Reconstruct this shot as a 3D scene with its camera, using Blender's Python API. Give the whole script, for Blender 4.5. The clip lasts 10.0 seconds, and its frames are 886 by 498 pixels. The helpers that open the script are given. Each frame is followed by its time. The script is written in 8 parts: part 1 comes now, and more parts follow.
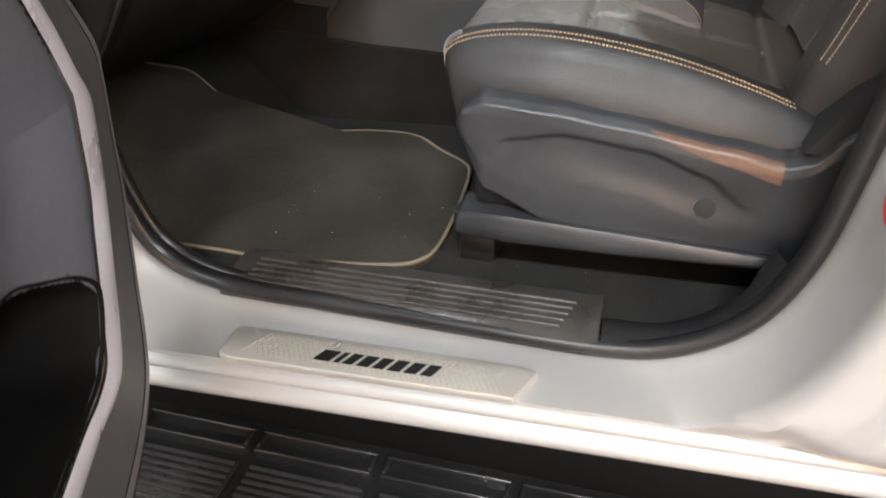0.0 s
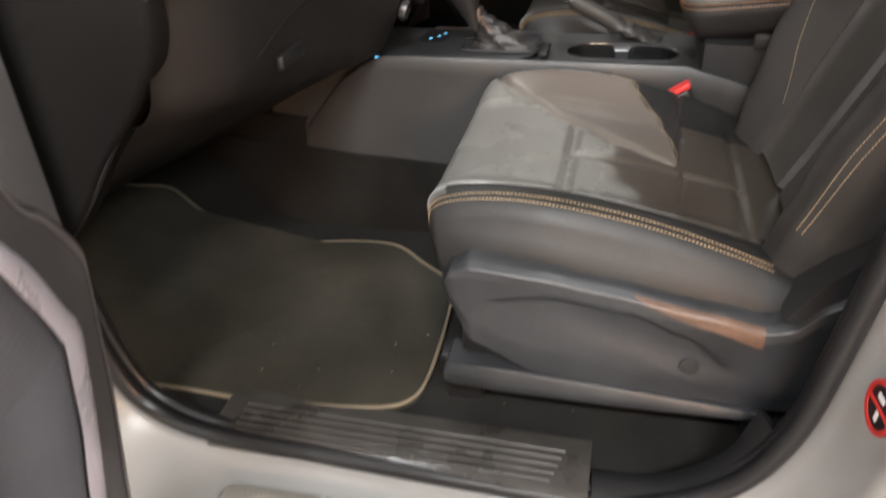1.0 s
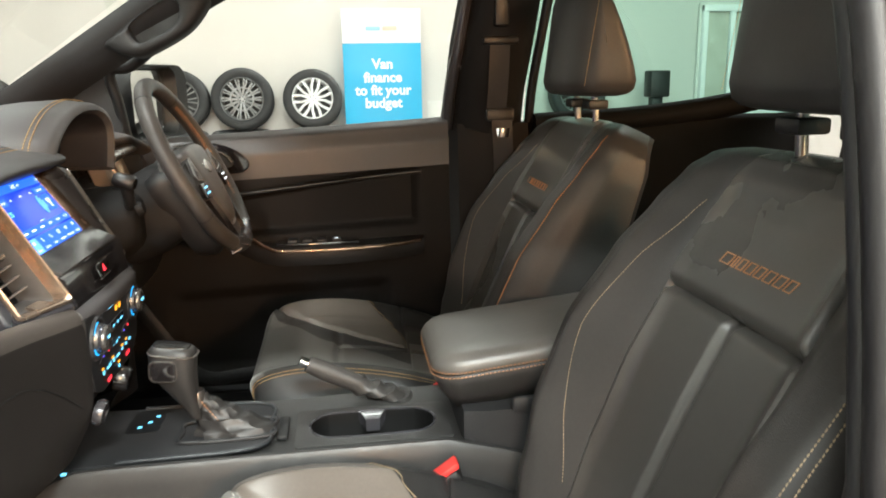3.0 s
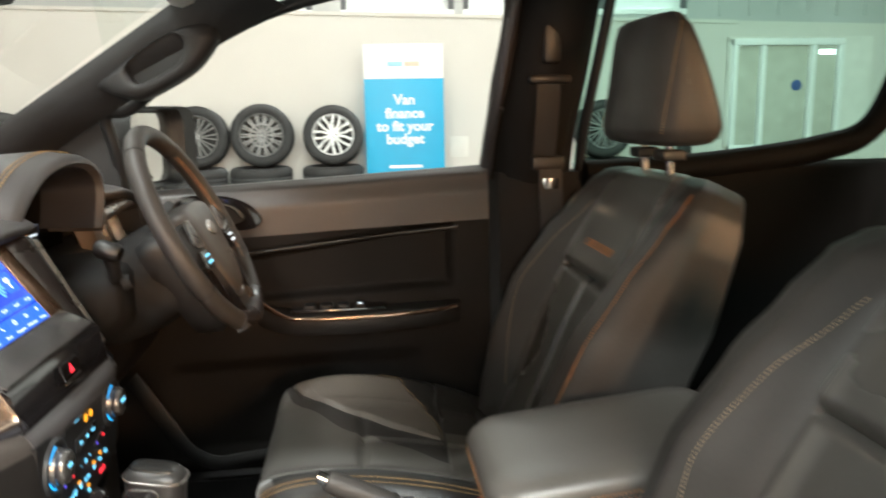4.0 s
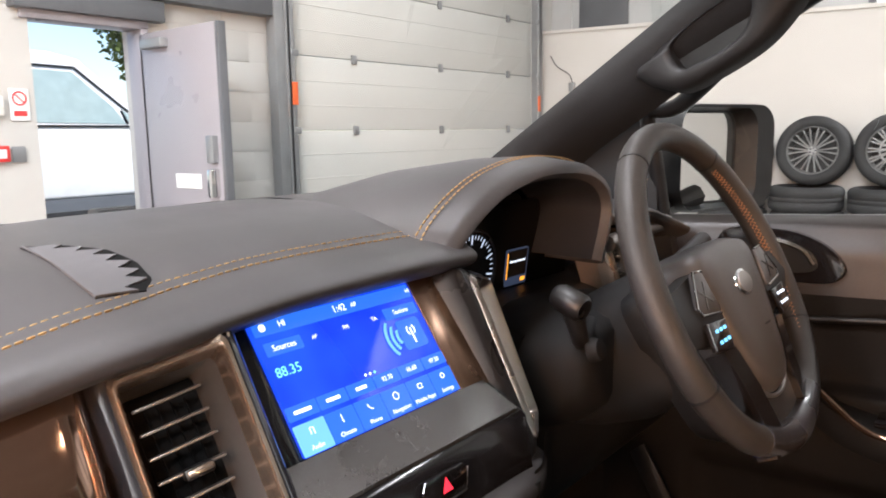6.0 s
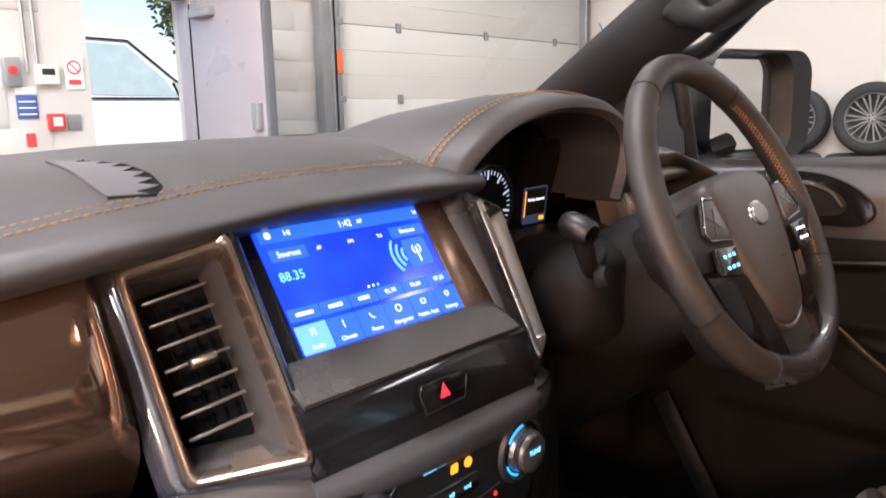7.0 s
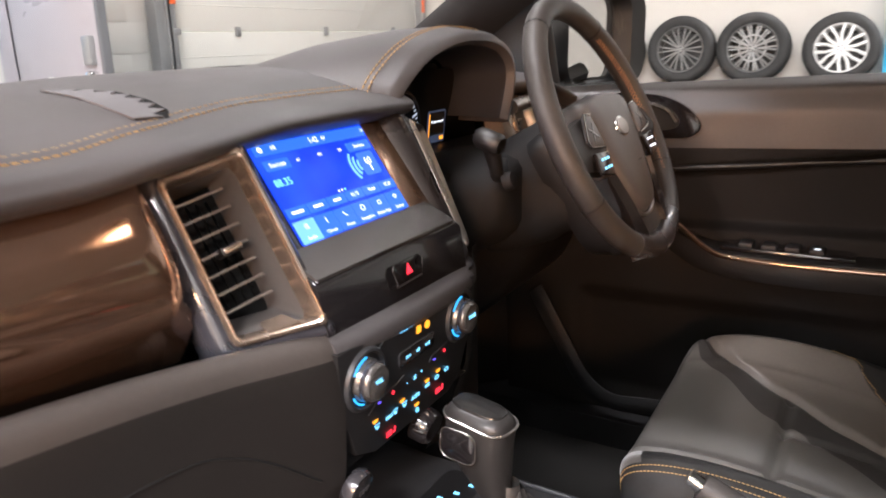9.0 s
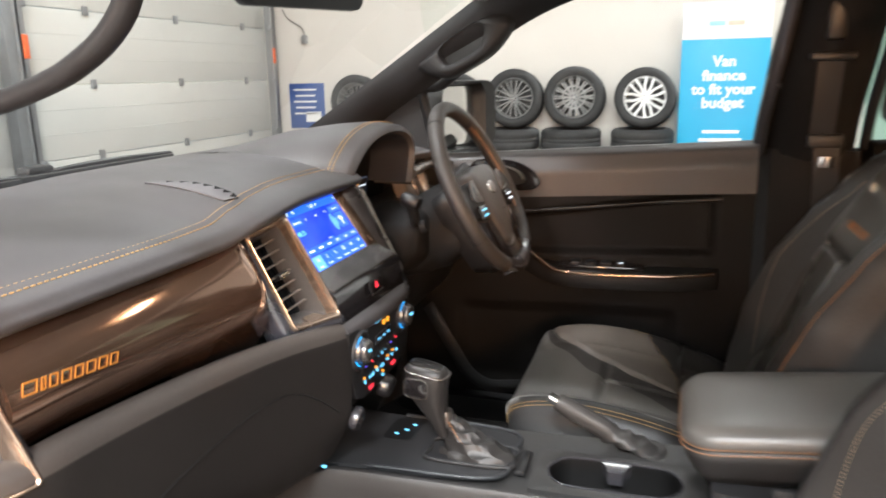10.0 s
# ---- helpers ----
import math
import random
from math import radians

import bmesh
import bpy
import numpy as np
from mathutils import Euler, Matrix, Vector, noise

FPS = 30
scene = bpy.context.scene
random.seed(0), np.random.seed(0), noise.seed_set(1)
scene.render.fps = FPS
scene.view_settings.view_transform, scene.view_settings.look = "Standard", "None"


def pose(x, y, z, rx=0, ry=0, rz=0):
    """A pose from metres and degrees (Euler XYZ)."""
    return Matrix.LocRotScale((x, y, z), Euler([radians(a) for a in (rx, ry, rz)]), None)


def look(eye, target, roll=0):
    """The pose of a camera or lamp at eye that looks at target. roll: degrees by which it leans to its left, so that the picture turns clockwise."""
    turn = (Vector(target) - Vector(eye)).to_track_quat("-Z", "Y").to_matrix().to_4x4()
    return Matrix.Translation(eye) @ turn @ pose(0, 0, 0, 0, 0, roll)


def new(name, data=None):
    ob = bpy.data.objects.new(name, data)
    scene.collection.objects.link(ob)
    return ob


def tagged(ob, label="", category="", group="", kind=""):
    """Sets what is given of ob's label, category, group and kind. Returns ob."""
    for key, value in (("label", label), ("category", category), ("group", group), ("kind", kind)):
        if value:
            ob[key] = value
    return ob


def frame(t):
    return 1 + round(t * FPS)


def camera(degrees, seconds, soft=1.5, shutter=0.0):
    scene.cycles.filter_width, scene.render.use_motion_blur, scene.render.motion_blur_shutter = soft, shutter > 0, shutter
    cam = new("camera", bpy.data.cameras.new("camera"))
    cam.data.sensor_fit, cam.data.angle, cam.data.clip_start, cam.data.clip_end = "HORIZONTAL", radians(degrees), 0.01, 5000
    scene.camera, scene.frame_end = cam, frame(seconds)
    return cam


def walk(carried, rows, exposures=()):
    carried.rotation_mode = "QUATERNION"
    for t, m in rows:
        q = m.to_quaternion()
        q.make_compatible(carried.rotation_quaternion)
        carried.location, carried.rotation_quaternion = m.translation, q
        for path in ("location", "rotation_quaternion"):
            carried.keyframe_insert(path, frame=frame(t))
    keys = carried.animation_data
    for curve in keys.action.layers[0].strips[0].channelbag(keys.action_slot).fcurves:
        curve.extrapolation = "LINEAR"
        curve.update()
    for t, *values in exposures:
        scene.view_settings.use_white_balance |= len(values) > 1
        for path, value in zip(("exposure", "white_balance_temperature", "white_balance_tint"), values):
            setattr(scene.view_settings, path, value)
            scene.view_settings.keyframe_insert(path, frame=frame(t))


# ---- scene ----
cam = camera(61.9, 10.0, soft=1.7, shutter=0.4)
PATH = [
    (0, (0.397, -1.427, 1.15), (-0.083, 0.165, 0.039), -2.1),
    (0.5, (0.393, -1.407, 1.231), (-0.1, 0.175, 0.111), -2.2),
    (1, (0.368, -1.346, 1.293), (-0.056, 0.287, 0.219), -2.3),
    (1.5, (0.318, -1.253, 1.358), (0.127, 0.517, 0.446), -1.6),
    (2, (0.314, -1.188, 1.37), (0.325, 0.69, 0.682), -1.3),
    (2.5, (0.318, -1.134, 1.391), (0.491, 0.783, 0.848), -1.2),
    (2.7, (0.325, -1.12, 1.394), (0.548, 0.803, 0.891), -1.2),
    (3.8, (0.346, -0.911, 1.404), (0.633, 1.031, 1.024), -1.0),
    (4, (0.324, -0.844, 1.416), (0.541, 1.11, 1.048), -1.1),
    (4.5, (0.313, -0.635, 1.428), (0.118, 1.328, 1.097), -1.1),
    (5, (0.301, -0.47, 1.43), (-0.422, 1.369, 1.118), -0.9),
    (5.5, (0.296, -0.414, 1.42), (-0.778, 1.246, 1.118), -0.8),
    (5.7, (0.3, -0.402, 1.408), (-0.86, 1.2, 1.108), -0.8),
    (6.8, (0.347, -0.393, 1.36), (-0.977, 1.066, 1.014), -1.1),
    (7, (0.354, -0.391, 1.348), (-0.978, 1.054, 0.977), -1.2),
    (7.5, (0.363, -0.392, 1.314), (-0.947, 1.058, 0.886), -1.4),
    (8, (0.359, -0.414, 1.296), (-0.881, 1.075, 0.801), -1.4),
    (8.5, (0.376, -0.462, 1.303), (-0.746, 1.104, 0.765), -1.5),
    (9, (0.362, -0.575, 1.351), (-0.6, 1.09, 0.803), -1.3),
    (9.5, (0.331, -0.781, 1.429), (-0.438, 0.987, 0.897), -1.4),
    (10, (0.432, -1.03, 1.453), (-0.164, 0.823, 0.996), -1.2),
]
EXPOSURE = [(0, 0.20, 5950, 9), (1.0, 0.20, 6240, 10), (1.5, 0.42, 6290, 8), (2.0, 0.90, 6160, 3), (2.7, 0.92, 6190, 2), (4.0, 0.78, 6240, 3), (4.6, 0.86, 6260, 5), (5.5, 0.72, 6010, 11), (7.5, 0.84, 6180, 20), (8.5, 0.90, 6280, 18), (9.5, 0.82, 6130, 14), (10.0, 0.86, 6080, 10)]
walk(cam, [(t, look(eye, target, roll)) for t, eye, target, roll in PATH], exposures=EXPOSURE)

# ---- world and light ----
world = bpy.data.worlds.new("daylight")
scene.world = world
world.use_nodes = True
_wn = world.node_tree.nodes
_sky = _wn.new("ShaderNodeTexSky")
_sky.sky_type = "NISHITA"
_sky.sun_disc = False
_sky.sun_elevation = radians(40)
_sky.sun_rotation = radians(70)
_wn["Background"].inputs[1].default_value = 0.15
world.node_tree.links.new(_sky.outputs[0], _wn["Background"].inputs[0])

sun_data = bpy.data.lights.new("sun", "SUN")
sun_data.energy = 5.0
sun_data.angle = radians(4)
sun_data.color = (1.0, 0.96, 0.9)
sun_lamp = new("sun", sun_data)
sun_lamp.matrix_world = look((6, 8, 25), (-10, 3, 0))


def area_lamp(name, eye, target, sx, sy, watts, colour):
    d = bpy.data.lights.new(name, "AREA")
    d.shape, d.size, d.size_y, d.energy, d.color = "RECTANGLE", sx, sy, watts, colour
    ob = new(name, d)
    ob.matrix_world = look(eye, target)
    return ob


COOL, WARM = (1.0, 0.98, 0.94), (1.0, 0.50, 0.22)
STRIPS = [(-2.6, 4.6, 22), (0.6, 4.6, 22), (3.8, 4.6, 34), (-1.0, 0.0, 120), (3.8, -1.4, 90), (-1.6, -4.6, 260), (1.2, -4.6, 520), (4.2, -4.6, 300)]
for sx_, sy_, wt in STRIPS:
    area_lamp("strip_lamp", (sx_, sy_, 4.93), (sx_, sy_ + 0.001, 0), 1.5, 0.3, wt, COOL)
# added warm pendants, out of view: x, y, height, watts, spread in degrees
WARM_FILLS = [(-0.3, -5.3, 2.0, 45, 150), (1.9, -5.3, 2.0, 70, 150), (6.4, -2.7, 2.15, 24, 70)]
for wx_, wy_, wz_, wt, sp in WARM_FILLS:
    w_lamp = area_lamp("warm_fill_lamp", (wx_, wy_, wz_), (wx_ * 0.1, 0.0, 1.3), 0.6, 0.4, wt, WARM)
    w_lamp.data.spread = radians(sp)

# courtesy lamp under the headliner
area_lamp("dome_lamp_light", (0.30, 0.19, 1.655), (0.30, 0.19, 0.0), 0.07, 0.035, 0.09, (1.0, 0.78, 0.58))


# ---- materials ----
def mat(name, col, rough=0.5, metal=0.0, var=0.12, scale=7.0, grain=220.0, bump=0.15, dist=0.0006,
        rvar=0.08, coat=0.0, coat_rough=0.05, sheen=0.0, pebble=0.0, spec=0.5, placed=False):
    """A worn surface: broad stains, fine grain, uneven gloss and relief."""
    m = bpy.data.materials.new(name)
    m.use_nodes = True
    nt = m.node_tree
    b = nt.nodes["Principled BSDF"]
    tc = nt.nodes.new("ShaderNodeTexCoord")
    n1 = nt.nodes.new("ShaderNodeTexNoise")
    n1.inputs["Scale"].default_value = scale
    n1.inputs["Detail"].default_value = 5
    n2 = nt.nodes.new("ShaderNodeTexNoise")
    n2.inputs["Scale"].default_value = grain
    n2.inputs["Detail"].default_value = 3
    where = nt.nodes.new("ShaderNodeNewGeometry").outputs["Position"] if placed else tc.outputs["Object"]
    for n in (n1, n2):
        nt.links.new(where, n.inputs["Vector"])
    ramp = nt.nodes.new("ShaderNodeValToRGB")
    lo, hi = [max(0.0, c * (1 - var)) for c in col], [min(1.0, c * (1 + var)) for c in col]
    ramp.color_ramp.elements[0].position, ramp.color_ramp.elements[1].position = 0.3, 0.7
    ramp.color_ramp.elements[0].color, ramp.color_ramp.elements[1].color = (*lo, 1), (*hi, 1)
    mixf = nt.nodes.new("ShaderNodeMath")
    mixf.operation = "MULTIPLY_ADD"
    mixf.inputs[1].default_value = 0.35
    nt.links.new(n2.outputs[0], mixf.inputs[0])
    sc = nt.nodes.new("ShaderNodeMath")
    sc.operation = "MULTIPLY"
    sc.inputs[1].default_value = 0.65
    nt.links.new(n1.outputs[0], sc.inputs[0])
    nt.links.new(sc.outputs[0], mixf.inputs[2])
    nt.links.new(mixf.outputs[0], ramp.inputs[0])
    nt.links.new(ramp.outputs[0], b.inputs["Base Color"])
    rr = nt.nodes.new("ShaderNodeMapRange")
    rr.inputs[1].default_value, rr.inputs[2].default_value = 0.3, 0.7
    rr.inputs[3].default_value, rr.inputs[4].default_value = max(0.02, rough - rvar), min(1, rough + rvar)
    nt.links.new(n1.outputs[0], rr.inputs[0])
    nt.links.new(rr.outputs[0], b.inputs["Roughness"])
    b.inputs["Metallic"].default_value = metal
    b.inputs["Specular IOR Level"].default_value = spec
    b.inputs["Coat Weight"].default_value = coat
    b.inputs["Coat Roughness"].default_value = coat_rough
    b.inputs["Sheen Weight"].default_value = sheen
    if bump:
        bp = nt.nodes.new("ShaderNodeBump")
        bp.inputs["Strength"].default_value = bump
        bp.inputs["Distance"].default_value = dist
        if pebble:
            vo = nt.nodes.new("ShaderNodeTexVoronoi")
            vo.inputs["Scale"].default_value = pebble
            nt.links.new(tc.outputs["Object"], vo.inputs["Vector"])
            nt.links.new(vo.outputs["Distance"], bp.inputs["Height"])
        else:
            nt.links.new(n2.outputs[0], bp.inputs["Height"])
        nt.links.new(bp.outputs[0], b.inputs["Normal"])
    return m


def glow(name, col, strength):
    m = bpy.data.materials.new(name)
    m.use_nodes = True
    b = m.node_tree.nodes["Principled BSDF"]
    b.inputs["Base Color"].default_value = (*[c * 0.2 for c in col], 1)
    b.inputs["Emission Color"].default_value = (*col, 1)
    b.inputs["Emission Strength"].default_value = strength
    b.inputs["Roughness"].default_value = 0.4
    return m


def pane(name, tint, gloss=0.9):
    """Thin window glass: tinted see-through with a mirror sheen at grazing angles."""
    m = bpy.data.materials.new(name)
    m.use_nodes = True
    nt = m.node_tree
    nt.nodes.remove(nt.nodes["Principled BSDF"])
    out = nt.nodes["Material Output"]
    tr = nt.nodes.new("ShaderNodeBsdfTransparent")
    tr.inputs[0].default_value = (*tint, 1)
    gl = nt.nodes.new("ShaderNodeBsdfGlossy")
    gl.inputs["Roughness"].default_value = 0.02
    gl.inputs["Color"].default_value = (gloss, gloss, gloss, 1)
    fr = nt.nodes.new("ShaderNodeLayerWeight")
    fr.inputs["Blend"].default_value = 0.5
    pw = nt.nodes.new("ShaderNodeMath")
    pw.operation = "POWER"
    pw.inputs[1].default_value = 4.0
    nt.links.new(fr.outputs["Facing"], pw.inputs[0])
    ma = nt.nodes.new("ShaderNodeMath")
    ma.operation = "MULTIPLY_ADD"
    ma.inputs[1].default_value, ma.inputs[2].default_value = 0.6, 0.03
    nt.links.new(pw.outputs[0], ma.inputs[0])
    mx = nt.nodes.new("ShaderNodeMixShader")
    nt.links.new(ma.outputs[0], mx.inputs[0])
    nt.links.new(tr.outputs[0], mx.inputs[1])
    nt.links.new(gl.outputs[0], mx.inputs[2])
    nt.links.new(mx.outputs[0], out.inputs[0])
    return m


LEATHER = mat("black_leather", (0.034, 0.032, 0.0305), 0.44, pebble=900, bump=0.4, dist=0.0005, var=0.2, scale=9, rvar=0.09, spec=0.42)
# darker copy of the black leather, with the cushion sides' shade in its colour
LEATHER_SHADE = mat("shaded_leather", (0.017, 0.0168, 0.0168), 0.42, pebble=900, bump=0.45, dist=0.0005, var=0.25, scale=9, rvar=0.12, spec=0.38)
LEATHER_IN = mat("smooth_leather", (0.062, 0.059, 0.055), 0.30, pebble=1100, bump=0.16, dist=0.0003, var=0.12, scale=5, rvar=0.05, spec=0.7)
WEAVE = mat("ribbed_cloth", (0.04, 0.037, 0.034), 0.55, grain=900, bump=0.5, dist=0.0006, sheen=0.3)
SOFT = mat("soft_dash_vinyl", (0.052, 0.049, 0.0505), 0.45, pebble=1400, bump=0.22, dist=0.0003, var=0.14, scale=4)
BLACK = mat("vent_black", (0.003, 0.003, 0.003), 0.7, spec=0.1)
HARD = mat("hard_grey_plastic", (0.021, 0.021, 0.022), 0.48, pebble=1800, bump=0.25, dist=0.0004, var=0.2, spec=0.32)
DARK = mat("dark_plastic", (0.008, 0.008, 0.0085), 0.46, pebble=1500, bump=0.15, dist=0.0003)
TRIMGREY = mat("side_trim_plastic", (0.023, 0.0245, 0.027), 0.40, pebble=1600, bump=0.25, dist=0.0004, var=0.3, scale=14, rvar=0.12, spec=0.45)
BRONZE = mat("bronze_gloss_panel", (0.33, 0.20, 0.138), 0.10, metal=0.9, coat=1.0, coat_rough=0.04, var=0.16, scale=3, grain=900, bump=0.015, rvar=0.05)
DOORTRIM = mat("grey_door_plastic", (0.070, 0.075, 0.088), 0.30, pebble=1500, bump=0.22, dist=0.0003, var=0.2, scale=5, spec=0.6)
LOWDOOR = mat("low_door_plastic", (0.0095, 0.0086, 0.0082), 0.65, pebble=1500, bump=0.2, dist=0.0003, var=0.2, spec=0.14)
PATCH = mat("patch_leather", (0.105, 0.092, 0.080), 0.34, pebble=1000, bump=0.2, dist=0.0004, var=0.16, scale=5, rvar=0.1, spec=0.7)
PADGREY = mat("switch_grey", (0.05, 0.05, 0.053), 0.32, bump=0.05)
G_DIM = glow("lit_dim_white", (0.75, 0.85, 1.0), 0.5)
ARMTOP = mat("armrest_leather", (0.085, 0.079, 0.072), 0.36, pebble=1000, bump=0.2, dist=0.0004, var=0.15, scale=9, rvar=0.08, spec=0.6)
SEATGREY = mat("driver_seat_leather", (0.105, 0.100, 0.093), 0.30, pebble=1100, bump=0.14, dist=0.0003, var=0.08, scale=4, rvar=0.03, spec=0.8)
CONGREY = mat("console_grey_plastic", (0.032, 0.0312, 0.0304), 0.42, pebble=1700, bump=0.25, dist=0.0004, var=0.18, spec=0.45)
KNOB = mat("knob_leather", (0.019, 0.018, 0.0175), 0.46, pebble=1000, bump=0.25, dist=0.0004, spec=0.5)
PIANO = mat("gloss_black", (0.012, 0.011, 0.012), 0.12, coat=0.6, bump=0.0, var=0.1, rvar=0.04)
SATIN = mat("satin_silver_trim", (0.30, 0.28, 0.265), 0.30, metal=0.9, bump=0.03, grain=700, rvar=0.07)
GUN = mat("gunmetal_trim", (0.05, 0.049, 0.055), 0.24, metal=0.35, bump=0.03, rvar=0.06, coat=0.6)
CHROME = mat("chrome", (0.7, 0.7, 0.7), 0.1, metal=1.0, bump=0.0, rvar=0.04)
THREAD = mat("ochre_thread", (0.46, 0.29, 0.11), 0.6, bump=0.3, grain=2500, var=0.25, scale=60)
PALE = mat("pale_thread", (0.52, 0.39, 0.24), 0.6, bump=0.3, grain=2500, var=0.25, scale=60)
AMBER = mat("amber_thread", (0.50, 0.21, 0.07), 0.55, bump=0.3, grain=2500, var=0.25, scale=60)
EMBROIDERY = mat("bronze_embroidery", (0.42, 0.2, 0.09), 0.5, bump=0.5, grain=1800, var=0.3, scale=80)


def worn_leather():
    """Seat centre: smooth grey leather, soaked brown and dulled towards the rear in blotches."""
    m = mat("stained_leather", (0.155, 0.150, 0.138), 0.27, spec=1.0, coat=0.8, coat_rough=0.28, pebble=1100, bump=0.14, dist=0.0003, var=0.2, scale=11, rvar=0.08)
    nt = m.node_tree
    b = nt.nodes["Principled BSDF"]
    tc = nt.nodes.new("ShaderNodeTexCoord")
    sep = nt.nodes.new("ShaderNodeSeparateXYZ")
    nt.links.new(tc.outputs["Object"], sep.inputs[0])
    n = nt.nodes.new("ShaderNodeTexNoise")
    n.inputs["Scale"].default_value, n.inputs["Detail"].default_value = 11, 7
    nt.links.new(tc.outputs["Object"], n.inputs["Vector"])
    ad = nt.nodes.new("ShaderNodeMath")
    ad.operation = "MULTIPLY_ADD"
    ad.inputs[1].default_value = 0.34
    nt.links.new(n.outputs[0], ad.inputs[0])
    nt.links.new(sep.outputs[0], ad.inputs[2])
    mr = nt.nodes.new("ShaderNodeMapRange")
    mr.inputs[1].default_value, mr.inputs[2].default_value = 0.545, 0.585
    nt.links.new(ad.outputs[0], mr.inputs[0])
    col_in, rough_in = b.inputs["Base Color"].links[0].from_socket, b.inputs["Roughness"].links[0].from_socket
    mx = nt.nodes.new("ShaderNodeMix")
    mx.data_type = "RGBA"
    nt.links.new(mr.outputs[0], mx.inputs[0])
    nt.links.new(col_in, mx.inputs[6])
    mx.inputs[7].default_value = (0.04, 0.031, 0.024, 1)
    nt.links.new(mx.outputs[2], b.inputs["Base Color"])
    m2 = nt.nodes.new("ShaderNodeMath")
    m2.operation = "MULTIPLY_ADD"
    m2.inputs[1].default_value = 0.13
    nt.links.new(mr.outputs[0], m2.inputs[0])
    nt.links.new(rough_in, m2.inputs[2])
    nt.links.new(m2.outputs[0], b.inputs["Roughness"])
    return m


STAINED = worn_leather()
CARPET = mat("black_carpet", (0.011, 0.0102, 0.009), 0.98, grain=500, bump=0.9, dist=0.003, var=0.5, scale=12, sheen=0.03, spec=0.1)
MATPILE = mat("mat_pile", (0.024, 0.0215, 0.0155), 0.97, grain=420, bump=0.9, dist=0.003, var=0.6, scale=7, sheen=0.04, spec=0.1)
PIPING = mat("tan_binding", (0.13, 0.105, 0.07), 0.75, grain=900, bump=0.4, var=0.3, scale=25)
PAINT = mat("silver_paint", (0.35, 0.345, 0.335), 0.40, metal=0.28, coat=0.4, coat_rough=0.18, var=0.05, scale=3, grain=1600, bump=0.02, rvar=0.05)
RUBBER = mat("black_rubber", (0.010, 0.010, 0.011), 0.4, grain=300, bump=0.1, var=0.3, rvar=0.12)
PLATE = mat("brushed_plate", (0.62, 0.60, 0.55), 0.34, metal=0.7, grain=900, bump=0.05, rvar=0.08)
RED = mat("red_buckle", (0.6, 0.035, 0.03), 0.4, bump=0.05)
REDSIGN = mat("red_print", (0.65, 0.05, 0.05), 0.45, bump=0.02)
HEAD = mat("headliner_cloth", (0.55, 0.55, 0.53), 0.9, grain=900, bump=0.4)
WEB = mat("belt_webbing", (0.02, 0.02, 0.021), 0.7, grain=1200, bump=0.4)
CLEAR = pane("clear_glass", (0.93, 0.96, 0.94))
TINT = pane("green_privacy_glass", (0.40, 0.62, 0.55))
REARGLASS = pane("rear_window_glass", (0.72, 0.78, 0.74))
MIRROR = mat("mirror_glass", (0.9, 0.9, 0.9), 0.02, metal=1.0, bump=0.0, rvar=0.01, var=0.01)
WALL = mat("white_wall_paint", (0.62, 0.60, 0.565), 0.6, grain=60, bump=0.15, dist=0.002, var=0.05, scale=0.9)
UPPER = mat("grey_cladding", (0.45, 0.46, 0.46), 0.55, grain=30, bump=0.1, dist=0.002, var=0.1, scale=0.8)
CONCRETE = mat("painted_concrete", (0.22, 0.22, 0.21), 0.45, grain=40, bump=0.25, dist=0.003, var=0.3, scale=1.2, rvar=0.15)
CEIL = mat("ceiling_sheet", (0.6, 0.6, 0.58), 0.7, grain=10, bump=0.1, var=0.1, scale=0.5)
SHUTTER = mat("cream_door_panel", (0.58, 0.59, 0.565), 0.45, grain=120, bump=0.2, dist=0.001, var=0.05, scale=1.5)
BLOCK = mat("painted_block", (0.50, 0.495, 0.475), 0.6, grain=90, bump=0.4, dist=0.003, var=0.07, scale=1.1, placed=True)
STEEL = mat("galvanised_steel", (0.33, 0.34, 0.35), 0.42, metal=0.6, grain=60, bump=0.1, var=0.15, scale=6)
DOORGREY = mat("pale_door_paint", (0.29, 0.275, 0.30), 0.34, grain=90, bump=0.1, var=0.06, scale=2)
ORANGE = mat("orange_marker", (0.8, 0.14, 0.03), 0.5, bump=0.05)
PEACH = mat("pale_orange_print", (0.85, 0.52, 0.42), 0.5, bump=0.05)
DARKSTEEL = mat("dark_steel_paint", (0.10, 0.105, 0.115), 0.45, grain=60, bump=0.1, var=0.15, scale=4)
STEPGLOSS = mat("wet_black_plastic", (0.012, 0.012, 0.012), 0.22, grain=500, bump=0.2, dist=0.0008, var=0.3, rvar=0.12)
POSTBLUE = mat("banner_blue", (0.02, 0.36, 0.62), 0.45, bump=0.05, grain=400, var=0.05, scale=2)
POSTWHITE = mat("banner_white", (0.82, 0.83, 0.84), 0.45, bump=0.05, grain=400, var=0.03, scale=2)
SIGNBLUE = mat("sign_blue", (0.04, 0.09, 0.28), 0.45, bump=0.05, var=0.1)
TYRE = mat("tyre_rubber", (0.028, 0.028, 0.029), 0.75, grain=80, bump=0.3, dist=0.002, var=0.3, scale=10)
ALLOY = mat("silver_alloy", (0.8, 0.8, 0.8), 0.35, metal=0.1, bump=0.05, var=0.08)
ALLOYDARK = mat("dull_grey_alloy", (0.26, 0.26, 0.26), 0.45, metal=0.6, bump=0.05, var=0.15)
WHITEPAINT = mat("white_vehicle_paint", (0.8, 0.8, 0.8), 0.3, coat=0.6, bump=0.02, var=0.03)
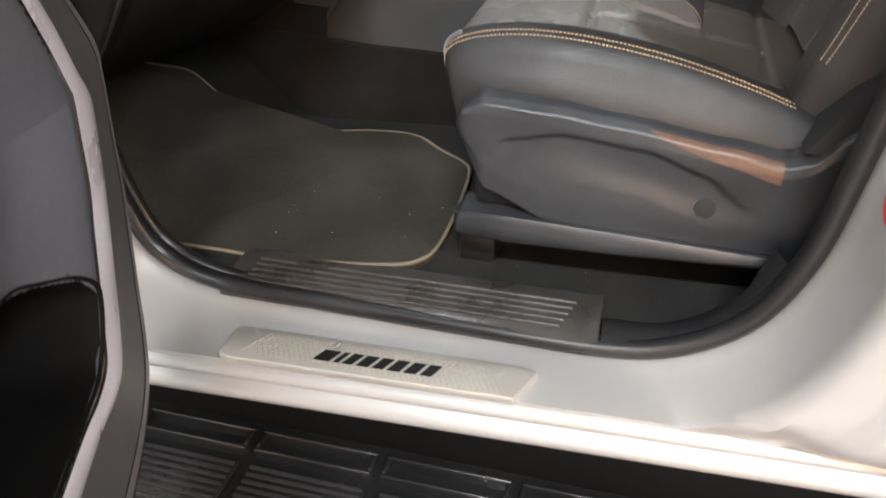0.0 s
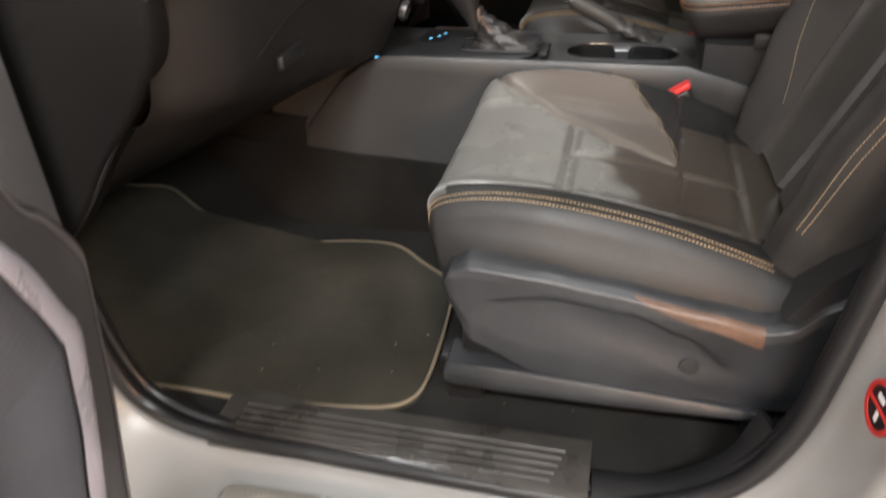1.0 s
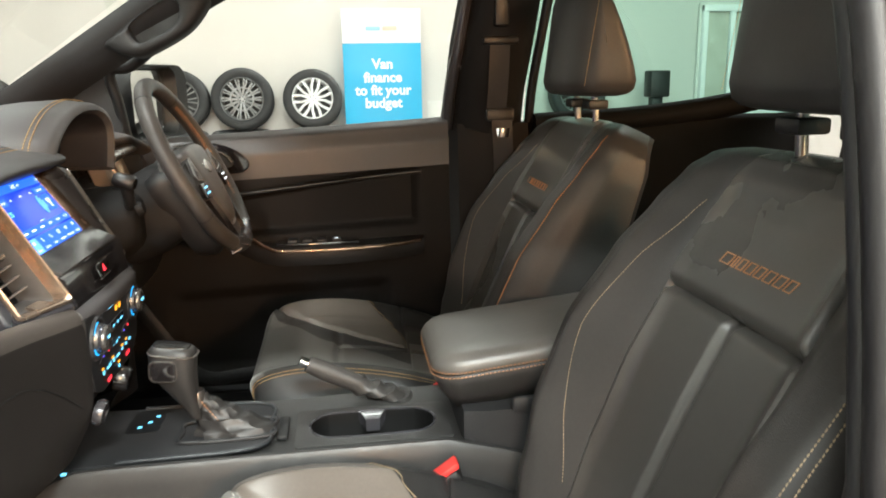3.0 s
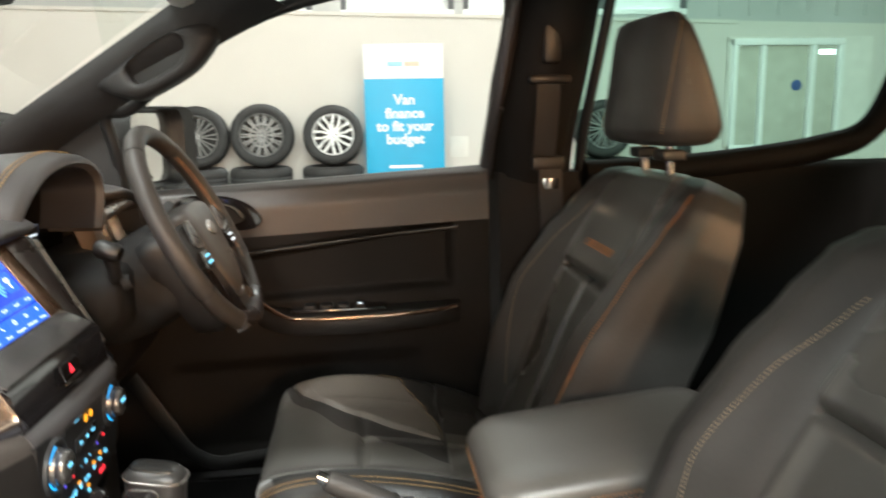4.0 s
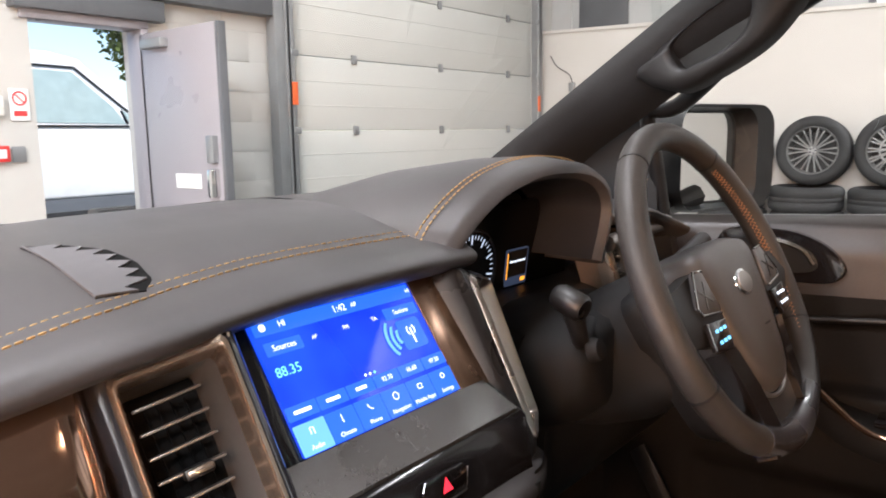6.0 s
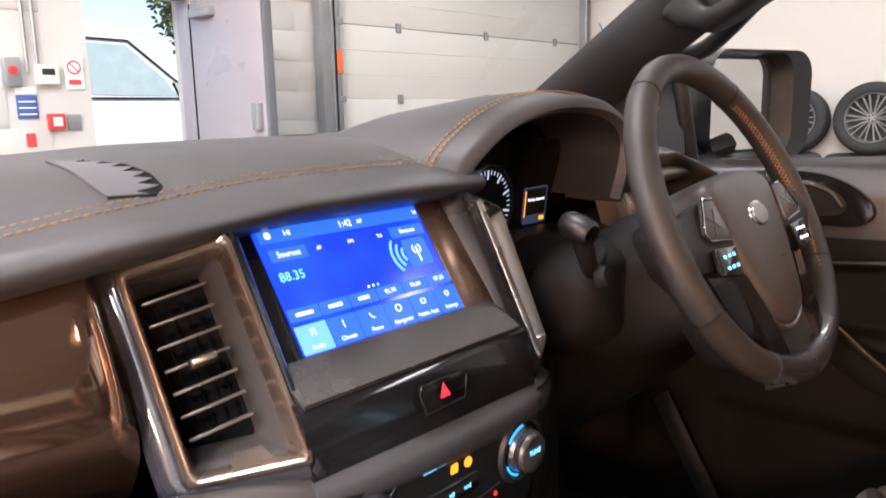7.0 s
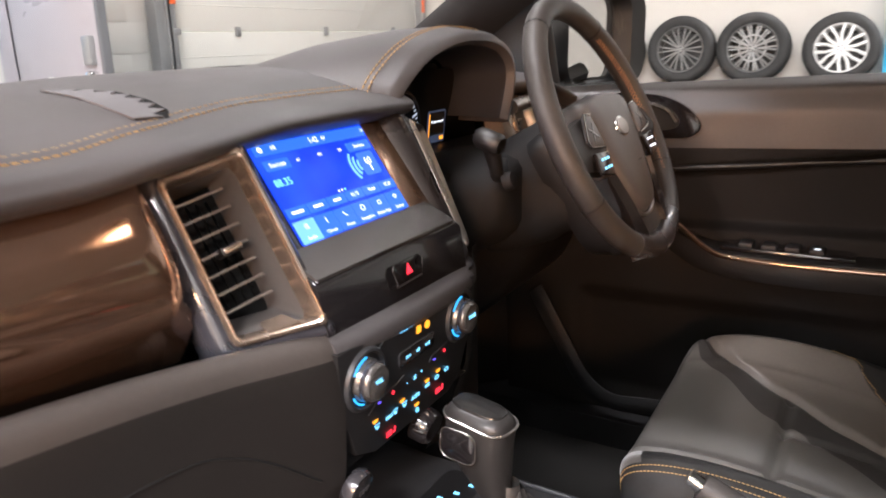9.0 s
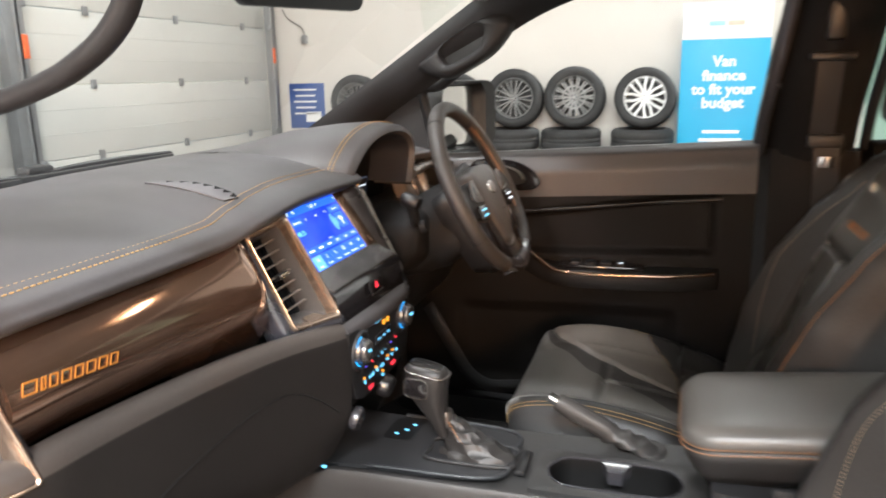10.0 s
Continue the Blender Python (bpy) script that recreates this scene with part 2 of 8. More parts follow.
# van glass: the reflected sky is put into its pale base colour
CARGLASS = mat("vehicle_sky_glass", (0.40, 0.50, 0.50), 0.08, bump=0.0, coat=0.5)
ASPHALT = mat("yard_asphalt", (0.05, 0.05, 0.05), 0.85, grain=60, bump=0.5, dist=0.006, var=0.3, scale=1)
LEAF = mat("leaf_green", (0.12, 0.15, 0.03), 0.6, grain=10, bump=0.1, var=0.5, scale=3)
BARK = mat("bark", (0.12, 0.09, 0.06), 0.9, grain=40, bump=0.6, dist=0.01, var=0.3)
BEIGE = mat("beige_plastic_box", (0.7, 0.69, 0.65), 0.5, bump=0.05)
TEAL = mat("teal_print", (0.30, 0.55, 0.68), 0.45, bump=0.02)
WOODY = mat("cardboard", (0.45, 0.3, 0.16), 0.7, grain=80, bump=0.2, var=0.15)
G_WHITE = glow("lit_white", (0.85, 0.92, 1.0), 1.3)
G_CYAN = glow("lit_cyan", (0.18, 0.62, 0.95), 1.5)
G_RING = glow("lit_ring_blue", (0.03, 0.36, 0.85), 1.2)
G_AMBER = glow("lit_amber", (1.0, 0.36, 0.02), 1.1)
G_RED = glow("lit_red", (1.0, 0.03, 0.05), 1.2)
G_VIOLET = glow("lit_violet", (0.15, 0.1, 1.0), 1.0)
G_LAMP = glow("lit_tube", (1.0, 0.97, 0.92), 6.0)
G_WARM = glow("lit_warm", (1.0, 0.62, 0.32), 6.0)
G_TILE = glow("lit_blue_tile", (0.03, 0.15, 0.78), 0.85)
G_TILE2 = glow("lit_light_tile", (0.14, 0.38, 1.0), 1.2)


def screen_blue():
    m = bpy.data.materials.new("lit_screen_blue")
    m.use_nodes = True
    nt = m.node_tree
    b = nt.nodes["Principled BSDF"]
    tc = nt.nodes.new("ShaderNodeTexCoord")
    n = nt.nodes.new("ShaderNodeTexNoise")
    n.inputs["Scale"].default_value = 14
    nt.links.new(tc.outputs["Object"], n.inputs["Vector"])
    r = nt.nodes.new("ShaderNodeValToRGB")
    r.color_ramp.elements[0].position, r.color_ramp.elements[1].position = 0.3, 0.75
    r.color_ramp.elements[0].color, r.color_ramp.elements[1].color = (0.003, 0.02, 0.5, 1), (0.02, 0.09, 0.85, 1)
    nt.links.new(n.outputs[0], r.inputs[0])
    nt.links.new(r.outputs[0], b.inputs["Emission Color"])
    b.inputs["Emission Strength"].default_value = 1.0
    b.inputs["Base Color"].default_value = (0.01, 0.01, 0.03, 1)
    b.inputs["Roughness"].default_value = 0.12
    return m


SCREEN = screen_blue()


# ---- shape helpers ----
def finish(name, bm, material, parent=None, label="", sharp=0.0):
    crisp = bm.faces.layers.int.get("crisp") is not None
    if not sharp:
        sharp = 26.0 if crisp else 48.0
    me = bpy.data.meshes.new(name)
    bmesh.ops.recalc_face_normals(bm, faces=bm.faces[:])
    bm.to_mesh(me)
    bm.free()
    me.materials.append(material)
    me.polygons.foreach_set("use_smooth", [True] * len(me.polygons))
    me.set_sharp_from_angle(angle=radians(sharp))
    ob = new(name, me)
    if parent is not None:
        ob.parent = parent
        ob.matrix_parent_inverse = parent.matrix_basis.inverted()
    if label:
        tagged(ob, label)
    return ob


def part(name, bm, material, parent, label="", sharp=0.0):
    return finish(name, bm, material, parent, label, sharp)


def thing(name, at, label, category, group="", kind=""):
    ob = new(name)
    ob.empty_display_size = 0.05
    ob.matrix_basis = Matrix.Translation(at)
    return tagged(ob, label, category, group, kind)


def lerp(a, b, t):
    return a + (b - a) * t


def at_list(xs, ys, x):
    """Smooth reading of a table."""
    if x <= xs[0]:
        return ys[0]
    for i in range(len(xs) - 1):
        if x <= xs[i + 1]:
            t = (x - xs[i]) / (xs[i + 1] - xs[i])
            t = t * t * (3 - 2 * t) * 0.5 + t * 0.5
            return lerp(ys[i], ys[i + 1], t)
    return ys[-1]


def spline(pts, n, closed=False):
    """Catmull-Rom through the points, n samples."""
    p = [Vector(q) for q in pts]
    m = len(p)
    segs = m if closed else m - 1
    out = []
    count = n if closed else n - 1
    for i in range(n):
        t = i / count * segs if not closed else i / n * segs
        k = min(int(t), segs - 1)
        f = t - k
        if closed:
            a, b, c, d = p[(k - 1) % m], p[k % m], p[(k + 1) % m], p[(k + 2) % m]
        else:
            b, c = p[k], p[k + 1]
            a = p[k - 1] if k > 0 else b * 2 - c
            d = p[k + 2] if k + 2 < m else c * 2 - b
        out.append(0.5 * ((2 * b) + (c - a) * f + (2 * a - 5 * b + 4 * c - d) * f * f + (3 * b - a - 3 * c + d) * f ** 3))
    return out


def loft(rings, closed=True, cap=True, bm=None):
    """Skin over rings with equal counts."""
    bm = bm or bmesh.new()
    vs = [[bm.verts.new(p) for p in r] for r in rings]
    n = len(rings[0])
    for a, b in zip(vs, vs[1:]):
        for i in range(n if closed else n - 1):
            j = (i + 1) % n
            try:
                bm.faces.new((a[i], a[j], b[j], b[i]))
            except ValueError:
                pass
    if cap and closed:
        for r in (vs[0], vs[-1]):
            if len(set(v.co.to_tuple(5) for v in r)) > 2:
                bm.faces.new(r)
    return bm


def grid(fn, nu, nv, bm=None):
    return loft([[fn(i / (nu - 1), j / (nv - 1)) for j in range(nv)] for i in range(nu)], closed=False, cap=False, bm=bm)


def slab(fn, nu, nv, d, bm=None):
    """A sheet fn(u, v) made solid by a copy shifted by the vector d."""
    d = Vector(d)
    bm = bm or bmesh.new()
    top = [[bm.verts.new(fn(i / (nu - 1), j / (nv - 1))) for j in range(nv)] for i in range(nu)]
    low = [[bm.verts.new(v.co + d) for v in r] for r in top]
    for i in range(nu - 1):
        for j in range(nv - 1):
            bm.faces.new((top[i][j], top[i][j + 1], top[i + 1][j + 1], top[i + 1][j]))
            bm.faces.new((low[i][j], low[i + 1][j], low[i + 1][j + 1], low[i][j + 1]))
    ring = [(i, 0) for i in range(nu)] + [(nu - 1, j) for j in range(1, nv)] + [(i, nv - 1) for i in range(nu - 2, -1, -1)] + [(0, j) for j in range(nv - 2, 0, -1)]
    for (a, b), (c, e) in zip(ring, ring[1:] + ring[:1]):
        bm.faces.new((top[a][b], top[c][e], low[c][e], low[a][b]))
    return bm


def tube(pts, r, n=10, closed=False, bm=None, flat=1.0, up=None):
    """Round bar along points; r a number or a list; flat squashes it along its second axis."""
    bm = bm or bmesh.new()
    p = [Vector(q) for q in pts]
    m = len(p)
    rings = []
    ref = Vector(up) if up else None
    for i in range(m):
        if closed:
            d = (p[(i + 1) % m] - p[i - 1]).normalized()
        else:
            d = (p[min(i + 1, m - 1)] - p[max(i - 1, 0)]).normalized()
        if ref is None:
            ref = Vector((0, 0, 1)) if abs(d.z) < 0.9 else Vector((1, 0, 0))
        a = (ref - d * ref.dot(d)).normalized()
        if not up:
            ref = a
        b = d.cross(a)
        rad = r[i] if isinstance(r, (list, tuple)) else r
        rings.append([p[i] + (a * math.cos(2 * math.pi * k / n) * flat + b * math.sin(2 * math.pi * k / n)) * rad for k in range(n)])
    if closed:
        rings.append(rings[0])
        vs = [[bm.verts.new(q) for q in ring] for ring in rings[:-1]]
        vs.append(vs[0])
        for a, b in zip(vs, vs[1:]):
            for k in range(n):
                bm.faces.new((a[k], a[(k + 1) % n], b[(k + 1) % n], b[k]))
        return bm
    return loft(rings, bm=bm)


def extrude(outline, m, depth, bevel=0.0, seg=2, bm=None):
    """A flat outline [(a, b)] laid in the plane of matrix m and given depth along its z."""
    own = bm is None
    if own:
        bm = bmesh.new()
        if len(outline) < 9:
            bm.faces.layers.int.new("crisp")
    lo = [bm.verts.new(m @ Vector((a, b, 0))) for a, b in outline]
    hi = [bm.verts.new(m @ Vector((a, b, depth))) for a, b in outline]
    n = len(outline)
    f = [bm.faces.new(lo[::-1]), bm.faces.new(hi)]
    for i in range(n):
        f.append(bm.faces.new((lo[i], lo[(i + 1) % n], hi[(i + 1) % n], hi[i])))
    if bevel and own:
        es = [e for e in f[1].edges] + [e for e in f[0].edges]
        bmesh.ops.bevel(bm, geom=es, offset=bevel, segments=seg, profile=0.5, affect="EDGES")
    return bm


def box(c, s, bevel=0.0, m=None, seg=2, bm=None):
    """A block of size s centred on c, with rounded edges."""
    own = bm is None
    t = (m or Matrix()) @ Matrix.Translation(c) @ Matrix.Diagonal((*s, 1))
    b2 = bmesh.new()
    if own:
        b2.faces.layers.int.new("crisp")
    bmesh.ops.create_cube(b2, size=1, matrix=t)
    if bevel:
        bmesh.ops.bevel(b2, geom=b2.edges[:], offset=bevel, segments=seg, profile=0.5, affect="EDGES")
    if own:
        return b2
    join(bm, b2)
    return bm


def join(bm, b2):
    vm = {}
    for v in b2.verts:
        vm[v] = bm.verts.new(v.co)
    for f in b2.faces:
        try:
            bm.faces.new([vm[v] for v in f.verts])
        except ValueError:
            pass
    b2.free()
    return bm


def lathe(profile, m, n=32, bm=None):
    """Turn a profile [(radius, height)] about the z axis of m."""
    rings = []
    for r, h in profile:
        rings.append([m @ Vector((max(r, 1e-5) * math.cos(2 * math.pi * k / n), max(r, 1e-5) * math.sin(2 * math.pi * k / n), h)) for k in range(n)])
    if profile[0][0] > 1e-4 and profile[-1][0] > 1e-4:
        return loft(rings, cap=False, bm=bm)
    return loft(rings, cap=False, bm=bm)


def rounded(w, h, r, n=5, cx=0.0, cy=0.0):
    """Outline of a rectangle with round corners."""
    out = []
    for sx, sy, a0 in ((1, 1, 0), (-1, 1, 90), (-1, -1, 180), (1, -1, 270)):
        for k in range(n + 1):
            a = radians(a0 + 90 * k / n)
            out.append((cx + sx * (w / 2 - r) + r * math.cos(a), cy + sy * (h / 2 - r) + r * math.sin(a)))
    return out


def basis(o, x, y):
    """A matrix with its origin at o and its first two axes along x and y."""
    x = Vector(x).normalized()
    y = Vector(y)
    z = x.cross(y).normalized()
    y = z.cross(x)
    m = Matrix((x, y, z)).transposed().to_4x4()
    return Matrix.Translation(o) @ m


def stitch(name, pts, parent, material, step=0.0075, size=0.0009, label=""):
    """A seam of single thread stitches along a line."""
    bm = bmesh.new()
    p = [Vector(q) for q in pts]
    left = 0.0
    for a, b in zip(p, p[1:]):
        length = (b - a).length
        if length < 1e-6:
            continue
        d = (b - a) / length
        s = left
        while s < length:
            c = a + d * s
            u = d.orthogonal().normalized() * size
            w = d.cross(u).normalized() * size
            e = d * step * 0.37
            ends = [[bm.verts.new(c + q * f + e * g) for q in (u, w, -u, -w)] for f, g in ((0.5, -1.0), (1.0, -0.55), (1.0, 0.55), (0.5, 1.0))]
            for r0, r1 in zip(ends, ends[1:]):
                for k in range(4):
                    bm.faces.new((r0[k], r0[(k + 1) % 4], r1[(k + 1) % 4], r1[k]))
            s += step
        left = s - length
    return part(name, bm, material, parent, label, 80)


def lettering(name, body, m, size, material, parent, depth=0.0004, label="", align="CENTER", bold=0.0):
    """Raised characters in the built-in font, made into a mesh."""
    cu = bpy.data.curves.new("letters", "FONT")
    cu.body, cu.size, cu.extrude, cu.align_x, cu.align_y, cu.resolution_u = body, size, depth, align, "CENTER", 3
    cu.offset = bold
    tmp = bpy.data.objects.new("letters", cu)
    me = bpy.data.meshes.new_from_object(tmp)
    bpy.data.objects.remove(tmp)
    me.name = name
    me.materials.clear()
    me.materials.append(material)
    me.transform(m)
    ob = new(name, me)
    if parent is not None:
        ob.parent = parent
        ob.matrix_parent_inverse = parent.matrix_basis.inverted()
    if label:
        tagged(ob, label)
    return ob


def wordmark(name, m, width, height, material, parent, depth=0.0006, label="", solid=False, warp=None):
    """A slanted row of eight plain blocks that stands for a wordmark."""
    widths = [1.5, 0.5, 0.9, 1.1, 1.0, 1.1, 1.1, 1.0]
    gap = 0.36
    unit = width / (sum(widths) + gap * 7)
    x = -width / 2
    sl = height * 0.25
    first = None
    for w in widths:
        w *= unit
        q = [(x - sl, -height / 2), (x + w - sl, -height / 2), (x + w + sl, height / 2), (x + sl, height / 2)]
        if solid:
            bm = extrude(q, m, depth)
        else:
            c = sum(a for a, d in q) / 4
            ins = min(0.6, 0.0012 / (w / 2 + 1e-6))
            inner = [(lerp(a, c, ins), d * 0.78) for a, d in q]
            bm = loft([[m @ Vector((a, d, e)) for a, d in r] for r, e in ((q, 0), (q, depth), (inner, depth), (inner, 0))], cap=False)
        if warp:
            for v in bm.verts:
                v.co = warp(v.co)
        ob = part(name, bm, material, parent, label if first is None else "", 30)
        first = first or ob
        x += w + gap * unit
    return first


# ---- the garage ----
FROST = bpy.data.materials.new("frosted_glass")
FROST.use_nodes = True
_ft = FROST.node_tree
_tl = _ft.nodes.new("ShaderNodeBsdfTranslucent")
_tl.inputs[0].default_value = (0.9, 0.9, 0.88, 1)
_mx = _ft.nodes.new("ShaderNodeMixShader")
_mx.inputs[0].default_value = 0.55
_ft.nodes["Principled BSDF"].inputs["Base Color"].default_value = (0.85, 0.85, 0.84, 1)
_ft.links.new(_ft.nodes["Principled BSDF"].outputs[0], _mx.inputs[1])
_ft.links.new(_tl.outputs[0], _mx.inputs[2])
_ft.links.new(_mx.outputs[0], _ft.nodes["Material Output"].inputs[0])
XF, YR, XB, YL, ZC = -4.25, 7.15, 9.0, -6.0, 5.2
DOOR_Y0, DOOR_Y1, DOOR_Z = 1.525, 2.195, 2.10
SH_Y0, SH_Y1, SH_Z = 3.35, 6.90, 4.2


def setting(name, bm, material, label, category):
    return tagged(finish(name, bm, material), label, category, kind="structure")


setting("ground", box((-35, 2, -0.06), (150, 160, 0.1)), ASPHALT, "dark asphalt yard outside the workshop", "ground")
setting("floor", box(((XF + XB) / 2, (YR + YL) / 2, -0.004), (XB - XF, YR - YL, 0.03)), CONCRETE, "worn grey painted concrete workshop floor", "floor")
setting("ceiling", box(((XF + XB) / 2, (YR + YL) / 2, ZC + 0.05), (XB - XF + 0.4, YR - YL + 0.4, 0.1)), CEIL, "pale sheet ceiling of the workshop", "ceiling")

# front wall in pieces round the doorway and the shutter
bm = bmesh.new()
T = 0.2
xc = XF - T / 2
for y0, y1, z0, z1 in ((YL, DOOR_Y0, 0, ZC), (DOOR_Y0, DOOR_Y1, DOOR_Z, ZC), (DOOR_Y1, SH_Y0, 0, ZC), (SH_Y0, SH_Y1, SH_Z, ZC), (SH_Y1, YR + T, 0, ZC)):
    box((xc, (y0 + y1) / 2, (z0 + z1) / 2), (T, y1 - y0, z1 - z0), bm=bm)
wall_front = setting("wall_front", bm, BLOCK, "white painted blockwork front wall", "wall")
# courses of the painted blocks as shallow raised blocks
bm0 = box((0, 0, 0), (0.006, 0.436, 0.211), 0.001)
block_me = None
for row in range(13):
    z = 0.11 + row * 0.215
    for k in range(14):
        y = -1.8 + k * 0.44 + (0.22 if row % 2 else 0)
        if y + 0.215 > DOOR_Y1 + 1.15 or (y + 0.215 > DOOR_Y0 - 0.04 and y - 0.215 < DOOR_Y1 + 0.04 and z < DOOR_Z + 0.14):
            continue
        if block_me is None:
            first = part("block", bm0, BLOCK, wall_front)
            block_me = first.data
            first.location = (XF + 0.002, y, z)
            continue
        ob = new("block", block_me)
        ob.parent = wall_front
        ob.location = (XF + 0.002, y, z)

# right wall: smooth lower lining with a ledge, grey cladding and windows above
SLOPE = -0.024


def ledge_z(x):
    return 2.435 + SLOPE * x


bm = bmesh.new()
loft([[(x, YR, 0), (x, YR, ledge_z(x)), (x, YR + 0.12, ledge_z(x)), (x, YR + 0.12, 0)] for x in (XF, XB)], bm=bm)
wall_right = setting("wall_right", bm, WALL, "smooth white wall lining with a ledge on top", "wall")
bm = bmesh.new()
loft([[(x, YR - 0.02, ledge_z(x) - 0.03), (x, YR - 0.02, ledge_z(x) + 0.005), (x, YR + 0.13, ledge_z(x) + 0.005), (x, YR + 0.13, ledge_z(x) - 0.03)] for x in (XF, 4.5)], bm=bm)
part("ledge", bm, WALL, wall_right)
bm = bmesh.new()
WIN = [(-3.75, -3.05), (-1.0, -0.1), (0.2, 1.4), (1.5, 2.6), (3.0, 4.0)]
edges_x = [XF] + [v for ab in WIN[1:] for v in ab] + [XB]
for k in range(len(edges_x) - 1):
    a, c = edges_x[k], edges_x[k + 1]
    spans = ((2.3, 4.9),) if k % 2 == 0 else ((2.3, 2.42), (4.55, 4.9))
    for z0, z1 in spans:
        box(((a + c) / 2, YR + 0.22, (z0 + z1) / 2), (c - a, 0.06, z1 - z0), bm=bm)
box(((XF + XB) / 2, YR + 0.22, 5.05), (XB - XF, 0.06, 0.3), bm=bm)
wall_up = setting("wall_right_upper", bm, UPPER, "grey cladding with high windows above the wall lining", "wall")
part("dark_panel", box((-3.58, YR + 0.17, 3.4), (0.59, 0.04, 1.9), 0.01), DARKSTEEL, wall_up)
for a, c in WIN[1:]:
    w_ = part("high_window", box(((a + c) / 2, YR + 0.21, 2.45), (c - a, 0.08, 0.06), 0.008), POSTWHITE, wall_up, "white framed high window")
    part("head_frame", box(((a + c) / 2, YR + 0.21, 4.52), (c - a, 0.08, 0.06), 0.008), POSTWHITE, w_)
    for x in (a + 0.03, c - 0.03):
        part("side_frame", box((x, YR + 0.21, 3.485), (0.06, 0.075, 2.02), 0.008), DARKSTEEL, w_)
    g = part("window_pane", box(((a + c) / 2, YR + 0.22, 3.485), (c - a - 0.12, 0.008, 2.0)), FROST, w_)
    g.visible_shadow = False
bm = bmesh.new()
for x in [-4 + 0.35 * k for k in range(38)]:
    if any(a - 0.02 < x < c + 0.02 for a, c in WIN[1:]):
        continue
    box((x, YR + 0.185, 3.9), (0.04, 0.025, 3.0), bm=bm)
part("cladding_rib", bm, UPPER, wall_up)
setting("wall_rear", box((XB + 0.1, (YR + YL) / 2, ZC / 2), (0.2, YR - YL, ZC)), WALL, "white rear wall of the workshop", "wall")
setting("wall_left", box(((XF + XB) / 2, YL - 0.1, ZC / 2), (XB - XF, 0.2, ZC)), WALL, "white left wall of the workshop", "wall")

# glazed office partition behind the truck
office = thing("office_partition", (5.2, YR, 0), "white framed glazed office partition with blinds", "partition")
part("backing", box((5.25, YR - 0.03, 1.55), (1.7, 0.03, 1.2)), BEIGE, office)
for x0, x1 in ((4.5, 4.75), (4.82, 5.32), (5.42, 5.66)):
    part("pane", box(((x0 + x1) / 2, YR - 0.06, 1.5), (x1 - x0, 0.012, 1.1), 0.002), mat("office_pane", (0.5, 0.5, 0.44), 0.2), office)
for x in (4.46, 4.785, 5.37, 5.7):
    part("mullion", box((x, YR - 0.07, 1.5), (0.06, 0.06, 1.25), 0.006), POSTWHITE, office)
for z in (0.94, 2.09):
    part("rail", box((5.08, YR - 0.072, z), (1.3, 0.064, 0.07), 0.006), POSTWHITE, office)
part("sign_disc", lathe([(0, 0), (0.06, 0), (0.06, 0.004), (0, 0.004)], basis((5.2, YR - 0.07, 1.62), (1, 0, 0), (0, 0, 1)), 24), SIGNBLUE, office)
# glowing box in place of a lamp's reflection in the pane
part("reflection_glow", box((5.54, YR - 0.068, 1.98), (0.18, 0.004, 0.05)), G_LAMP, office)

# sectional overhead door
shutter = thing("sectional_door", (XF, 5.27, 0), "cream insulated sectional overhead door, closed", "overhead door")
PH = 0.5815
for k in range(8):
    z0 = -0.302 + k * PH
    bmp = bmesh.new()
    lo, hi = max(z0, 0.0), z0 + PH
    box((XF - 0.03, (SH_Y0 + SH_Y1) / 2, (lo + hi) / 2), (0.05, SH_Y1 - SH_Y0, hi - lo - 0.006), 0.004, bm=bmp)
    for q in (0.33, 0.66):
        if lo + PH * q < hi - 0.05:
            box((XF - 0.004, (SH_Y0 + SH_Y1) / 2, hi - PH * q), (0.005, SH_Y1 - SH_Y0 - 0.02, 0.007), 0.002, bm=bmp)
    panel = part("panel", bmp, SHUTTER, shutter)
    for y in (4.105, 5.265, 6.425):
        part("hinge", box((XF + 0.006, y, hi), (0.018, 0.055, 0.075), 0.003), STEEL, panel)
for y, s in ((SH_Y0 - 0.03, 1), (SH_Y1 + 0.03, -1)):
    bmt = bmesh.new()
    box((XF + 0.05, y, 2.2), (0.12, 0.05, 4.4), 0.006, bm=bmt)
    box((XF + 0.10, y + s * 0.03, 2.2), (0.02, 0.07, 4.4), 0.004, bm=bmt)
    track = part("track", bmt, STEEL, shutter)
    part("marker", box((XF + 0.115, y + s * 0.045, 1.72), (0.012, 0.05, 0.17), 0.003), ORANGE, track)
    for k in range(6):
        part("roller_bracket", box((XF + 0.09, y + s * 0.065, 0.2795 + k * PH), (0.05, 0.07, 0.05), 0.008), STEEL, track)
part("post", box((XF + 0.07, SH_Y0 - 0.11, 2.4), (0.10, 0.09, 4.8), 0.006), STEEL, shutter)

# side door, open into the room
side = thing("side_door", (XF, DOOR_Y1, 0), "pale grey steel side door standing open", "door")
leaf = part("leaf", box((XF + 0.43, DOOR_Y1 + 0.02, 1.03), (0.84, 0.05, 2.05), 0.004), DOORGREY, side)
part("edge_strip", box((XF + 0.845, DOOR_Y1 + 0.02, 1.03), (0.030, 0.054, 2.05), 0.002), DARKSTEEL, leaf)
part("lock_case", box((XF + 0.76, DOOR_Y1 - 0.02, 1.33), (0.07, 0.05, 0.16), 0.008), STEEL, leaf)
part("lever", box((XF + 0.77, DOOR_Y1 - 0.03, 1.13), (0.05, 0.07, 0.17), 0.012), CHROME, leaf)
